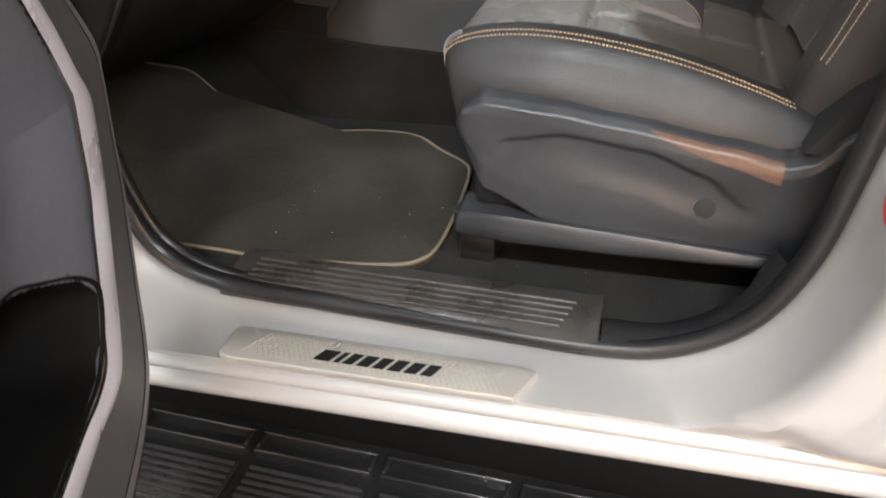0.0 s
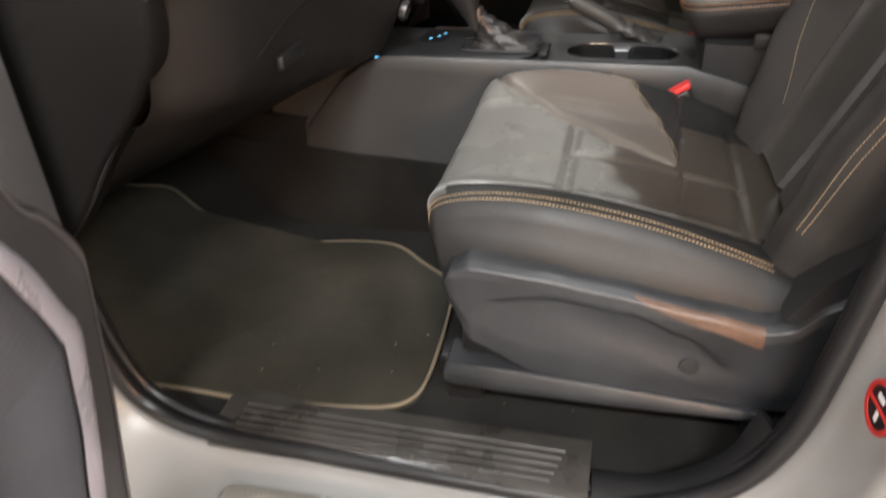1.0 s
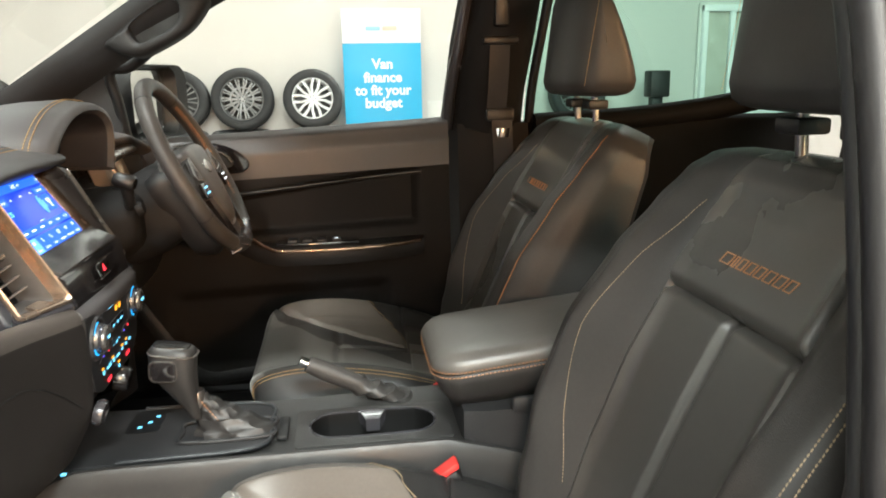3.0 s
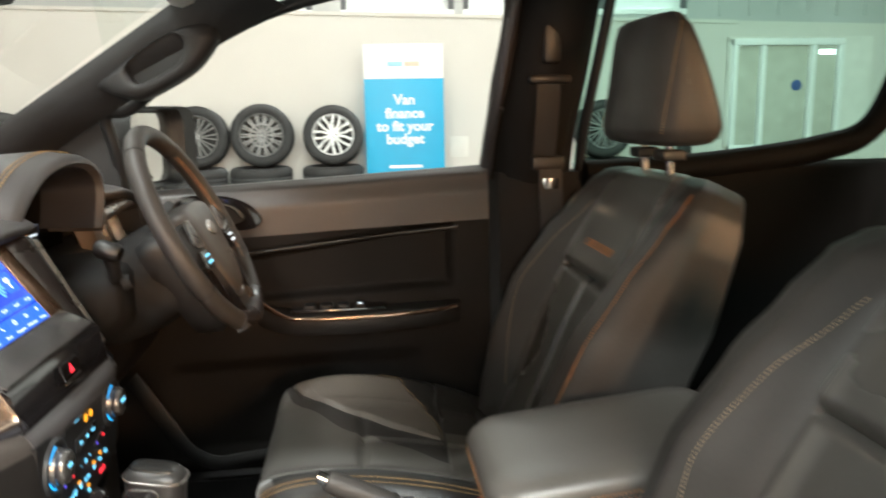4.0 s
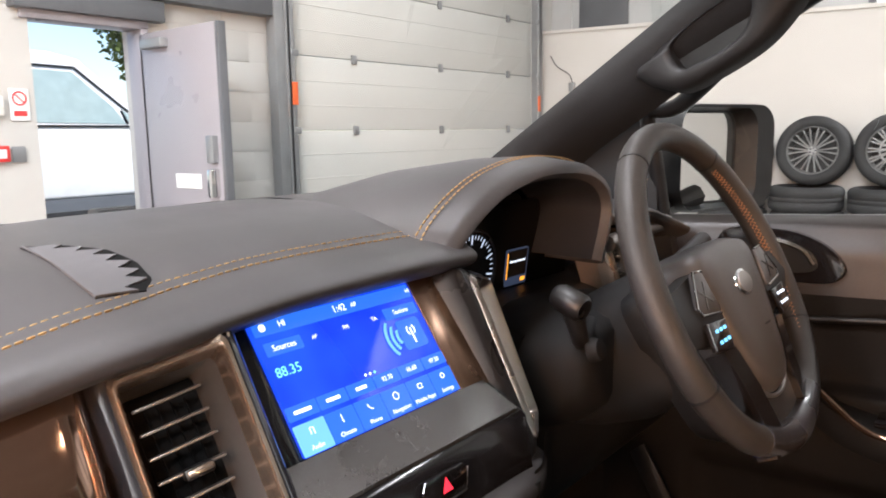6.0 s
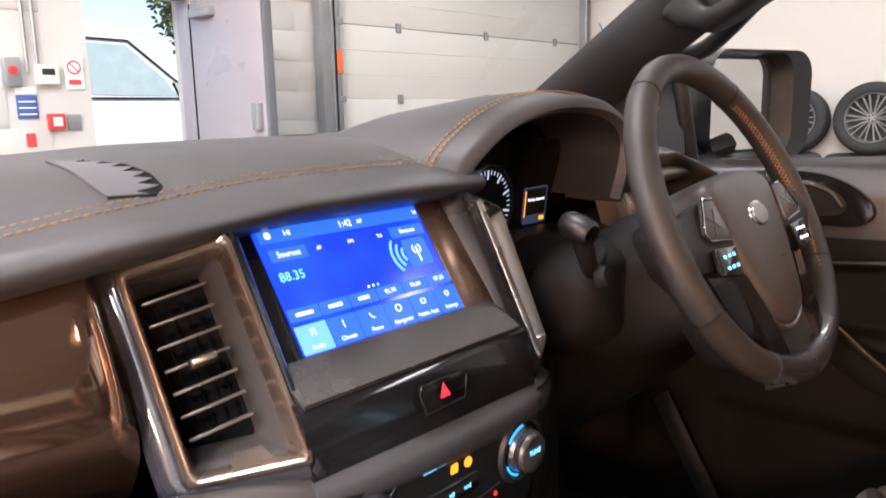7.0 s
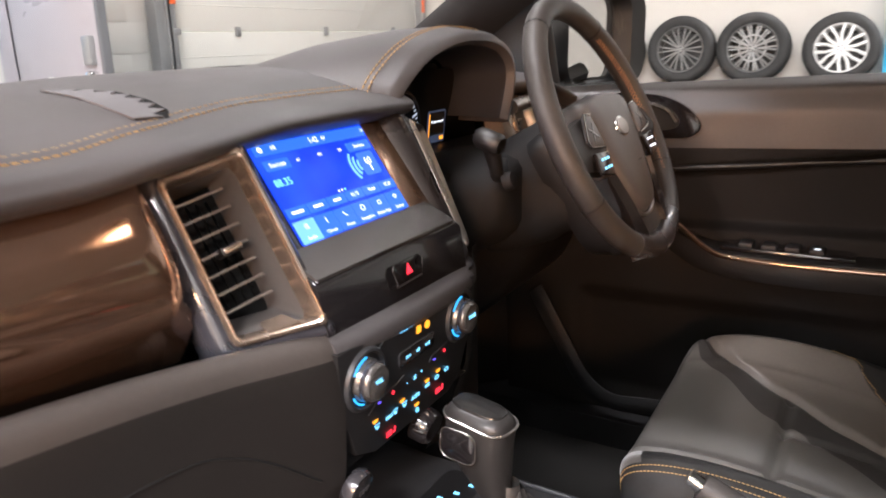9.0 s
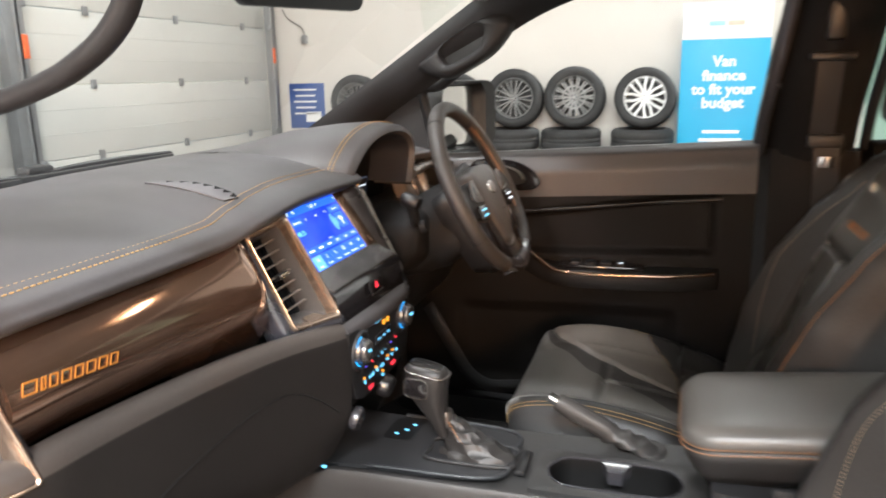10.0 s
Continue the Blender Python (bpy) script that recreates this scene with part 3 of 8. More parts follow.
part("notice", box((XF + 0.47, DOOR_Y1 - 0.008, 1.135), (0.27, 0.006, 0.09), 0.001), POSTWHITE, leaf)
bmf = bmesh.new()
for y in (DOOR_Y1 + 0.02,):
    box((XF - 0.05, y, DOOR_Z / 2), (0.18, 0.05, DOOR_Z), 0.004, bm=bmf)
box((XF - 0.05, (DOOR_Y0 + DOOR_Y1) / 2, DOOR_Z + 0.01), (0.18, DOOR_Y1 - DOOR_Y0 + 0.1, 0.05), 0.004, bm=bmf)
part("jamb", bmf, DOORGREY, side)
part("head_beam", box((XF + 0.05, 2.3, 2.52), (0.12, 1.8, 0.5), 0.008), DARKSTEEL, side, "dark steel beam over the doorway")
part("head_frame", box((XF + 0.04, 1.88, 2.20), (0.10, 0.92, 0.13), 0.006), DARKSTEEL, side)
part("closer", box((XF + 0.22, DOOR_Y1 - 0.03, 1.98), (0.24, 0.06, 0.06), 0.01), STEEL, side)

# wall fittings beside the doorway


def sign(name, y, z, w, h, material, label, cat="sign", d=0.006):
    o = thing(name, (XF + 0.008, y, z), label, cat)
    part("board", box((XF + 0.008, y, z), (d, w, h), 0.001), material, o)
    return o


o = sign("no_smoking_sign", 1.435, 1.60, 0.105, 0.18, POSTWHITE, "white no-smoking notice with a red ring")
part("ring", tube([(XF + 0.013, 1.435 + 0.036 * math.cos(a * 0.3142), 1.635 + 0.036 * math.sin(a * 0.3142)) for a in range(20)], 0.005, 8, True), REDSIGN, o)
part("bar", box((0, 0, 0), (0.004, 0.07, 0.008), 0.001, Matrix.Translation((XF + 0.013, 1.435, 1.635)) @ Matrix.Rotation(radians(-45), 4, "X")), REDSIGN, o)
part("caption_bar", box((XF + 0.012, 1.435, 1.55), (0.002, 0.07, 0.03)), REDSIGN, o)
o = thing("thermostat_box", (XF + 0.02, 1.278, 1.59), "cream control box with a dark display", "control box")
part("case", box((XF + 0.025, 1.278, 1.59), (0.05, 0.12, 0.11), 0.008), BEIGE, o)
part("display", box((XF + 0.052, 1.278, 1.605), (0.004, 0.07, 0.035), 0.001), DARK, o)
o = thing("alarm_button", (XF + 0.02, 1.098, 1.60), "grey switch box with a red push button", "switch")
part("case", box((XF + 0.025, 1.093, 1.60), (0.05, 0.09, 0.16), 0.006), STEEL, o)
part("button", lathe([(0, 0.02), (0.022, 0.018), (0.024, 0), (0, 0)], basis((XF + 0.05, 1.093, 1.61), (0, 1, 0), (0, 0, 1)), 20), RED, o)
o = sign("safety_notice", 1.16, 1.41, 0.11, 0.13, SIGNBLUE, "blue and white safety notice")
for k in range(3):
    part("text_bar", box((XF + 0.013, 1.16, 1.44 - k * 0.035), (0.002, 0.09, 0.007)), POSTWHITE, o)
sign("white_header", 1.16, 1.50, 0.11, 0.04, POSTWHITE, "white header strip over the safety notice")
o = thing("fire_call_point", (XF + 0.02, 1.30, 1.325), "red fire call point box", "call point")
part("case", box((XF + 0.025, 1.30, 1.325), (0.05, 0.09, 0.09), 0.006), RED, o)
part("glass", box((XF + 0.052, 1.30, 1.325), (0.004, 0.05, 0.05), 0.001), POSTWHITE, o)
o = thing("fire_action_notice", (XF + 0.01, 1.405, 1.32), "grey fire action notice plate", "sign")
part("board", box((XF + 0.01, 1.405, 1.32), (0.01, 0.075, 0.09), 0.002), STEEL, o)
o = sign("exit_notice", 1.16, 1.225, 0.05, 0.075, REDSIGN, "small red fire point notice")
o = thing("conduit", (XF + 0.02, 1.2, 1.6), "pair of grey electric conduits down the wall", "pipe")
for y in (1.18, 1.235):
    part("pipe", tube([(XF + 0.02, y, 1.6), (XF + 0.02, y, 5.0)], 0.011, 8), STEEL, o)
o = thing("wall_cable", (-3.5, YR - 0.01, 2.0), "thin dark cable hanging on the wall", "cable")
part("cable", tube(spline([(-4.14, YR - 0.012, 2.26), (-4.06, YR - 0.012, 2.14), (-3.90, YR - 0.012, 2.04), (-3.86, YR - 0.012, 1.95)], 14), 0.006, 6), RUBBER, o)
part("plug_box", box((-3.86, YR - 0.02, 1.90), (0.07, 0.04, 0.1), 0.006), STEEL, o)
o = thing("wall_poster", (-3.88, YR - 0.01, 1.13), "blue and white wall chart", "poster")
part("sheet", box((-3.88, YR - 0.006, 1.13), (0.466, 0.006, 0.53), 0.001), SIGNBLUE, o)
for k in range(5):
    part("text_bar", box((-3.90, YR - 0.011, 1.32 - k * 0.07), (0.3 - 0.04 * (k % 2), 0.002, 0.02)), POSTWHITE, o)
part("white_box", box((-3.80, YR - 0.011, 1.0), (0.2, 0.002, 0.12)), POSTWHITE, o)


# ---- wheels on tyre stacks ----
def tyre_profile(r, w):
    return [(r * 0.69, -w * 0.42), (r * 0.74, -w * 0.5), (r * 0.86, -w * 0.52), (r * 0.95, -w * 0.45), (r, -w * 0.34), (r * 1.0, -w * 0.12),
            (r * 0.985, -w * 0.10), (r * 0.985, -w * 0.08), (r, -w * 0.06), (r, w * 0.06), (r * 0.985, w * 0.08), (r * 0.985, w * 0.10), (r, w * 0.12),
            (r, w * 0.34), (r * 0.95, w * 0.45), (r * 0.86, w * 0.52), (r * 0.74, w * 0.5), (r * 0.69, w * 0.42)]


def wheel(name, m, r, w, style, metal, label):
    """m: axis z points out of the face."""
    o = thing(name, m.translation, label, "wheel", "wheels on tyre stacks")
    part("tyre", lathe(tyre_profile(r, w), m, 48), TYRE, o, sharp=50)
    rr = r * 0.70
    part("rim", lathe([(rr, -w * 0.4), (rr, w * 0.42), (rr * 0.97, w * 0.44), (rr * 0.92, w * 0.38), (rr * 0.9, w * 0.1), (rr * 0.88, -w * 0.3)], m, 40), metal, o)
    # dark disc that stands in for the shade behind the spokes
    part("spoke_shade", lathe([(0, -w * 0.2), (rr * 0.9, -w * 0.2), (rr * 0.9, -w * 0.24), (0, -w * 0.24)], m, 24), DARK, o)
    face = w * 0.34
    hub = part("hub", lathe([(0, face), (rr * 0.16, face), (rr * 0.2, face - 0.012), (rr * 0.22, face - 0.05)], m, 20), metal, o)
    count = {0: 10, 1: 14, 2: 12, 3: 7}[style]
    for k in range(count):
        a = 2 * math.pi * k / count
        bm = bmesh.new()
        ca, sa = math.cos(a), math.sin(a)

        def at(rad, off, h):
            return m @ Vector((ca * rad - sa * off, sa * rad + ca * off, h))

        wd = rr * {0: 0.045, 1: 0.055, 2: 0.05, 3: 0.085}[style]
        wide = {0: 0.13, 1: 0.07, 2: 0.10, 3: 0.27}[style] * rr
        ends = [(-wide, 0), (wide, 0)]
        for off, _ in ends:
            tube([at(rr * 0.18, off * 0.15, face - 0.012), at(rr * 0.55, off * (0.35 if style == 3 else 0.5), face), at(rr * 0.93, off, face - 0.004)], [wd, wd * 0.9, wd * 1.1], 6, bm=bm, flat=0.8)
        part("spoke", bm, metal, o)
    if style == 1:
        part("spoke_ring", tube([m @ Vector((rr * 0.52 * math.cos(q * 0.1745), rr * 0.52 * math.sin(q * 0.1745), face)) for q in range(36)], rr * 0.05, 6, True), metal, o)
    for k in range(5):
        a = 2 * math.pi * k / 5
        c = m @ Vector((rr * 0.11 * math.cos(a), rr * 0.11 * math.sin(a), face))
        part("bolt", lathe([(0, 0.004), (0.008, 0.003), (0.008, -0.01)], Matrix.Translation(c) @ m.to_3x3().to_4x4(), 8), DARK, hub)
    return o


ROW = [(-3.15, 0, ALLOYDARK, 0.30), (-1.95, 0, ALLOYDARK, 0.30), (-1.29, 0, ALLOYDARK, 0.312), (-0.645, 1, ALLOYDARK, 0.318), (0.075, 3, ALLOY, 0.305), (2.95, 2, ALLOYDARK, 0.31)]
for x, style, metal, r in ROW:
    lean = radians(80 if metal is ALLOY else 84)
    zc = 0.88 + r
    m = basis((x, YR - 0.02 - 0.16 - (0.06 if metal is ALLOY else 0), zc), (1, 0, 0), (0, math.cos(lean), math.sin(lean)))
    wheel("alloy_wheel", m, r, 0.2, style, metal, "bright silver many-spoke alloy wheel leaning on a tyre stack" if metal is ALLOY else "dull grey multi-spoke alloy wheel leaning on a tyre stack")
    for k in range(4):
        t = thing("stacked_tyre", (x, YR - 0.36, 0.11 + k * 0.22), "black tyre lying in a stack by the wall", "tyre", "tyre stacks")
        mm = Matrix.Translation((x + 0.01 * ((k * 7) % 3 - 1), YR - 0.36, 0.121 + k * 0.2195))
        part("tread", lathe(tyre_profile(0.31, 0.218), mm, 40), TYRE, t, sharp=50)

# roll-up banner
banner = thing("rollup_banner", (0.815, 6.78, 0), "blue and white roll-up finance banner on a stand", "banner")
BX0, BX1, BY = 0.405, 1.208, 6.78
part("lower_sheet", box(((BX0 + BX1) / 2, BY, 0.905), (BX1 - BX0, 0.006, 1.67), 0.001), POSTBLUE, banner)
part("header_sheet", box(((BX0 + BX1) / 2, BY, 1.902), (BX1 - BX0, 0.006, 0.32), 0.001), POSTWHITE, banner)
part("top_rail", box(((BX0 + BX1) / 2, BY, 2.07), (BX1 - BX0 + 0.01, 0.02, 0.02), 0.004), ALLOY, banner)
part("base", box(((BX0 + BX1) / 2, BY + 0.03, 0.05), (BX1 - BX0 + 0.04, 0.16, 0.07), 0.02), ALLOY, banner)
MB = basis(((BX0 + BX1) / 2, BY - 0.004, 0), (1, 0, 0), (0, 0, 1))
for txt, z in (("Van", 1.53), ("finance", 1.395), ("to fit your", 1.265), ("budget", 1.135)):
    lettering("heading", txt, MB @ Matrix.Translation((0, z, 0)), 0.140, POSTWHITE, banner, 0.002, bold=0.0045)
for k, (w, z) in enumerate(((0.34, 0.86), (0.4, 0.78), (0.28, 0.70))):
    part("text_bar", box(((BX0 + BX1) / 2, BY - 0.005, z), (w, 0.003, 0.03)), POSTWHITE, banner)
part("logo_shape", box((0.72, BY - 0.005, 1.885), (0.15, 0.003, 0.045), 0.001), TEAL, banner)
part("logo_shape", box((0.89, BY - 0.005, 1.885), (0.15, 0.003, 0.045), 0.001), PEACH, banner)

# clutter behind the banner
o = thing("cardboard_box", (1.55, 6.85, 0), "brown cardboard carton by the wall", "box")
part("carton", box((1.55, 6.85, 0.27), (0.4, 0.4, 0.54), 0.006), WOODY, o)
o = thing("notice_card", (1.41, YR - 0.01, 1.0), "small cream notice taped to the wall", "notice")
part("sheet", box((1.41, YR - 0.005, 1.03), (0.2, 0.004, 0.22), 0.001), BEIGE, o)
o = thing("tool_trolley", (3.7, 6.7, 0), "dark tool stand beside the wall", "stand")
part("column", box((3.75, 6.7, 0.62), (0.12, 0.12, 1.24), 0.01), DARK, o)
part("top_case", box((3.75, 6.68, 1.28), (0.22, 0.2, 0.28), 0.02), DARK, o)
part("foot", box((3.75, 6.7, 0.03), (0.5, 0.4, 0.06), 0.01), DARK, o)

# ceiling lamps
for (x, y, _) in STRIPS:
    o = thing("ceiling_light", (x, y, ZC), "white ceiling strip light", "lamp", "ceiling lights")
    part("housing", box((x, y, ZC - 0.12), (1.6, 0.36, 0.16), 0.02), BEIGE, o)
    part("diffuser", box((x, y, ZC - 0.215), (1.5, 0.3, 0.02), 0.004), G_LAMP, o)
# pendants hung where the added warm lamps sit, behind the viewpoint
for x, y, z, _, _ in WARM_FILLS:
    o = thing("added_pendant", (x, y, ZC), "unseen warm pendant with a steel shade, added for the cab's orange light", "lamp", "pendant lights")
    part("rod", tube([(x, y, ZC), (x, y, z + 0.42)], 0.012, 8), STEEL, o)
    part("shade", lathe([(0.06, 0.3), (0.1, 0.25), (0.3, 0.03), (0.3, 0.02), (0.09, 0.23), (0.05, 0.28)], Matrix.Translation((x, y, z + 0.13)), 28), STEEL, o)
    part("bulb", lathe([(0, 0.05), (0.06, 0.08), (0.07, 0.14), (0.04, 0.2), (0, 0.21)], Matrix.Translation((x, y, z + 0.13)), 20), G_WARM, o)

# ---- yard: a parked white van and a tree ----
van = thing("white_van", (-10.5, 5.2, 0), "white panel van parked outside the open door", "van")
VM = basis((-9.0, 0.90, 0.30), (0, 1, 0), (0, 0, 1)) @ Matrix.Diagonal((1.08, 1.08, 1, 1))
side_outline = [(0.2, 0.35), (4.6, 0.35), (4.75, 0.6), (4.7, 0.95), (4.3, 1.12), (3.75, 1.2), (2.95, 1.93), (2.6, 2.0), (0.2, 2.0), (0.1, 1.9), (0.1, 0.45)]
part("body", extrude(side_outline, VM, -1.8, 0.05, 3), WHITEPAINT, van)
part("side_window", extrude([(2.1, 1.22), (3.45, 1.2), (3.3, 1.4), (2.85, 1.78), (2.1, 1.8)], VM, 0.006), CARGLASS, van)
part("quarter_window", extrude([(3.5, 1.2), (3.66, 1.2), (3.4, 1.37)], VM, 0.006), CARGLASS, van)
for seam in ([(2.06, 1.18), (3.72, 1.17), (3.42, 1.40), (2.88, 1.83), (2.06, 1.85)], [(3.47, 1.2), (3.40, 1.36)], [(2.06, 0.5), (2.06, 1.85)]):
    part("window_seal", tube([VM @ Vector((a, b, 0.006)) for a, b in seam], 0.014, 6), RUBBER, van)
part("sill_trim", box((-8.985, 4.0, 0.45), (0.03, 4.0, 0.16), 0.01), RUBBER, van)
part("door_mirror", box((-8.88, 4.95, 1.62), (0.16, 0.1, 0.26), 0.03), RUBBER, van)
part("windscreen_pillar", tube([(-8.99, 5.55, 1.2), (-8.99, 4.77, 1.9)], 0.025, 8), RUBBER, van)
for y in (2.6, 5.35):
    wv = part("road_wheel", lathe(tyre_profile(0.33, 0.2), basis((-9.06, y, 0.33), (0, 1, 0), (0, 0, 1)), 36), TYRE, van)
    part("wheel_cover", lathe([(0, 0.05), (0.1, 0.06), (0.2, 0.05), (0.23, 0.03)], basis((-8.99, y, 0.33), (0, 1, 0), (0, 0, 1)), 24), ALLOY, wv)
tree = thing("yard_tree", (-26, 15.4, 0), "green leafy tree beyond the yard", "tree")
part("trunk", tube([(-26, 15.4, 0), (-26.1, 15.5, 2), (-25.9, 15.6, 4.5), (-26, 15.4, 7)], [0.3, 0.22, 0.16, 0.05], 10), BARK, tree)
for k in range(7):
    a = k * 0.9
    part("limb", tube([(-26, 15.5, 2.2 + k * 0.5), (-26 + math.cos(a) * 1.2, 15.5 + math.sin(a) * 1.2, 3.4 + k * 0.5), (-26 + math.cos(a) * 2.2, 15.5 + math.sin(a) * 2.2, 4.2 + k * 0.5)], [0.1, 0.06, 0.02], 6), BARK, tree)
bm = bmesh.new()
rnd = random.Random(5)
for k in range(5200):
    a, b, c = rnd.gauss(0, 1), rnd.gauss(0, 1), rnd.gauss(0, 1)
    n = math.sqrt(a * a + b * b + c * c) or 1
    rad = 2.6 * rnd.random() ** 0.45 * (0.8 + 0.35 * noise.noise(Vector((a / n, b / n, c / n)) * 2.2))
    p = Vector((-26 + a / n * rad, 15.5 + b / n * rad, 5.6 + c / n * rad * 1.1))
    u = Vector((rnd.gauss(0, 1), rnd.gauss(0, 1), rnd.gauss(0, 1))).normalized() * 0.14
    w = u.orthogonal().normalized() * 0.08
    bm.faces.new([bm.verts.new(q) for q in (p - u, p + w, p + u, p - w)])
part("crown", bm, LEAF, tree)

# ---- the truck's body shell ----
shell = thing("pickup_body", (0.3, 0, 0.0), "silver double-cab pickup body with dark cabin trim, passenger door open", "pickup truck")

# door opening on the passenger side, as x and z, from the front round the sill to the rear pillar and roof
OPEN = [(-0.36, 1.22), (-0.30, 1.02), (-0.245, 0.80), (-0.225, 0.69), (-0.19, 0.62), (-0.11, 0.586), (0.05, 0.578), (0.25, 0.574), (0.38, 0.574), (0.46, 0.59),
        (0.53, 0.64), (0.57, 0.72), (0.588, 0.82), (0.608, 1.0), (0.636, 1.25), (0.642, 1.45), (0.620, 1.60), (0.51, 1.665), (0.30, 1.675), (0.12, 1.645), (-0.05, 1.56), (-0.25, 1.42), (-0.36, 1.32)]
OPEN_P = spline([(x, 0, z) for x, z in OPEN], 130, True)


def ring_at(off, y):
    """The opening's outline pushed outward by off, at depth y; roof side leans in."""
    out = []
    n = len(OPEN_P)
    for i, p in enumerate(OPEN_P):
        d = (OPEN_P[(i + 1) % n] - OPEN_P[i - 1]).normalized()
        nrm = Vector((d.z, 0, -d.x))
        q = p + nrm * off
        if (q - Vector((0.12, 0, 1.1))).length < (p - Vector((0.12, 0, 1.1))).length:
            q = p - nrm * off
        lean = max(0.0, q.z - 1.15) * 0.28
        if q.z < 0.60:
            f = min(1.0, (0.60 - q.z) / 0.05)
            low = 0.560 if off < 0.05 else 0.554
            out.append((q.x, lerp(y, max(y, -0.871 + 0.04 * (q.x + 0.144)), f), lerp(q.z, max(q.z, low), f)))
            continue
        out.append((q.x, y + lean, q.z))
    return out


part("door_aperture", loft([ring_at(0.012, -0.752), ring_at(0.018, -0.775), ring_at(0.024, -0.79), ring_at(0.03, -0.845), ring_at(0.034, -0.862), ring_at(0.045, -0.872),
                            ring_at(0.075, -0.872), ring_at(0.085, -0.876), ring_at(0.094, -0.888), ring_at(0.11, -0.893), ring_at(0.14, -0.899), ring_at(0.18, -0.906)], cap=False), PAINT, shell, "silver painted door aperture")
part("door_seal", tube([Vector(q) for q in ring_at(0.0, -0.757)], 0.0125, 10, True, flat=0.9), RUBBER, shell, "black rubber door seal")
part("inner_seal", tube([Vector(q) for q in ring_at(0.004, -0.735)], 0.010, 8, True), RUBBER, shell)
part("aperture_lining", loft([ring_at(0.004, -0.735), ring_at(0.03, -0.715), ring_at(0.085, -0.705)], cap=False), DARK, shell)
# round warning sticker on the rear face of the door opening
SM = basis((0.6085, -0.822, 0.832), (0.11, -1, 0), (0.08, 0, 1))
stk = part("warning_sticker", lathe([(0, 0.0012), (0.0245, 0.0012), (0.0245, 0.0)], SM, 32), RUBBER, shell, "round red and black warning sticker")
part("sticker_ring", lathe([(0.0195, 0.0012), (0.0195, 0.0018), (0.0245, 0.0018), (0.0245, 0.0012)], SM, 32), RED, stk)
part("sticker_bar", box((0, 0, 0), (0.040, 0.004, 0.0006), 0, SM @ Matrix.Translation((0, 0, 0.0021)) @ Matrix.Rotation(radians(0), 4, "Z")), RED, stk)
part("sticker_mark", box((0, 0, 0), (0.012, 0.006, 0.0005), 0, SM @ Matrix.Translation((-0.002, 0.008, 0.0014))), POSTWHITE, stk)
part("sticker_mark", box((0, 0, 0), (0.005, 0.010, 0.0005), 0, SM @ Matrix.Translation((0.001, -0.009, 0.0014))), POSTWHITE, stk)
# lower sill roll and the painted panels around
bm = bmesh.new()
prof = [(-0.866, 0.556), (-0.875, 0.553), (-0.8805, 0.547), (-0.8805, 0.541), (-0.877, 0.537), (-0.883, 0.533), (-0.8885, 0.527), (-0.890, 0.519), (-0.886, 0.512), (-0.872, 0.508), (-0.84, 0.505)]
loft([[(x, y + 0.04 * (min(x, 0.75) + 0.144), z) for y, z in prof] for x in (-0.6, -0.2, 0.2, 0.6, 0.75, 1.0, 1.5)], closed=False, cap=False, bm=bm)
part("sill_moulding", bm, PAINT, shell, "silver rolled sill edge")
# blackened so that its colour gives the deep shade under the sill
part("sill_underside", box((0.4, -0.775, 0.43), (2.0, 0.10, 0.16), 0.01), BLACK, shell)
bm = bmesh.new()
loft([[(0.79, -0.890, z), (0.80, -0.9085, z), (1.3, -0.915, z), (1.6, -0.915, z)] for z in (0.46, 0.5, 0.535, 0.55, 0.565, 0.62, 0.9, 1.2, 1.26)], closed=False, cap=False, bm=bm)
part("rear_door_skin", bm, PAINT, shell)
part("rear_door_crease", tube([(0.80, -0.912, 0.60), (1.1, -0.922, 0.606), (1.6, -0.922, 0.606)], 0.012, 10, flat=0.6), PAINT, shell)
bm = bmesh.new()
loft([[(-0.36, -0.87, z), (-0.6, -0.90, z), (-1.5, -0.92, z)] for z in (0.45, 0.8, 1.1)], closed=False, cap=False, bm=bm)
part("front_wing", bm, PAINT, shell)
o = part("airbag_sticker", lathe([(0, 0.0012), (0.024, 0.0012), (0.024, 0), (0, 0)], basis((0.640, -0.8745, 0.83), (1, 0, 0), (0, 0, 1)), 28), POSTWHITE, shell)
part("sticker_ring", tube([(0.640 + 0.021 * math.cos(a * 0.2618), -0.876, 0.83 + 0.021 * math.sin(a * 0.2618)) for a in range(24)], 0.0032, 6, True), REDSIGN, o)
part("sticker_bar", box((0, 0, 0), (0.04, 0.0015, 0.005), 0, Matrix.Translation((0.640, -0.8762, 0.83)) @ Matrix.Rotation(radians(45), 4, "Y")), REDSIGN, o)

# scuff plate with its lattice and wordmark
plate = part("scuff_plate", extrude([(-0.055, -0.866), (-0.042, -0.871), (0.298, -0.858), (0.318, -0.812), (0.30, -0.806), (-0.045, -0.815), (-0.055, -0.822)], Matrix.Translation((0, 0, 0.5602)), 0.0098, 0.001), PLATE, shell, "brushed metal scuff plate with diamond lattice")
LATTICE = mat("lattice_print", (0.42, 0.38, 0.31), 0.45, metal=0.4)
bm = bmesh.new()
for k in range(-4, 50):
    x0 = -0.03 + k * 0.0068
    for s in (1, -1):
        a, b = (x0, -0.86) if s > 0 else (x0, -0.821), (x0 + 0.024, -0.821) if s > 0 else (x0 + 0.024, -0.86)
        if a[0] < -0.035 or b[0] > 0.292:
            continue
        tube([(a[0], a[1] + 0.01 * a[0] , 0.5702), (b[0], b[1] + 0.01 * b[0], 0.5702)], 0.0003, 4, bm=bm)
part("lattice", bm, LATTICE, plate)
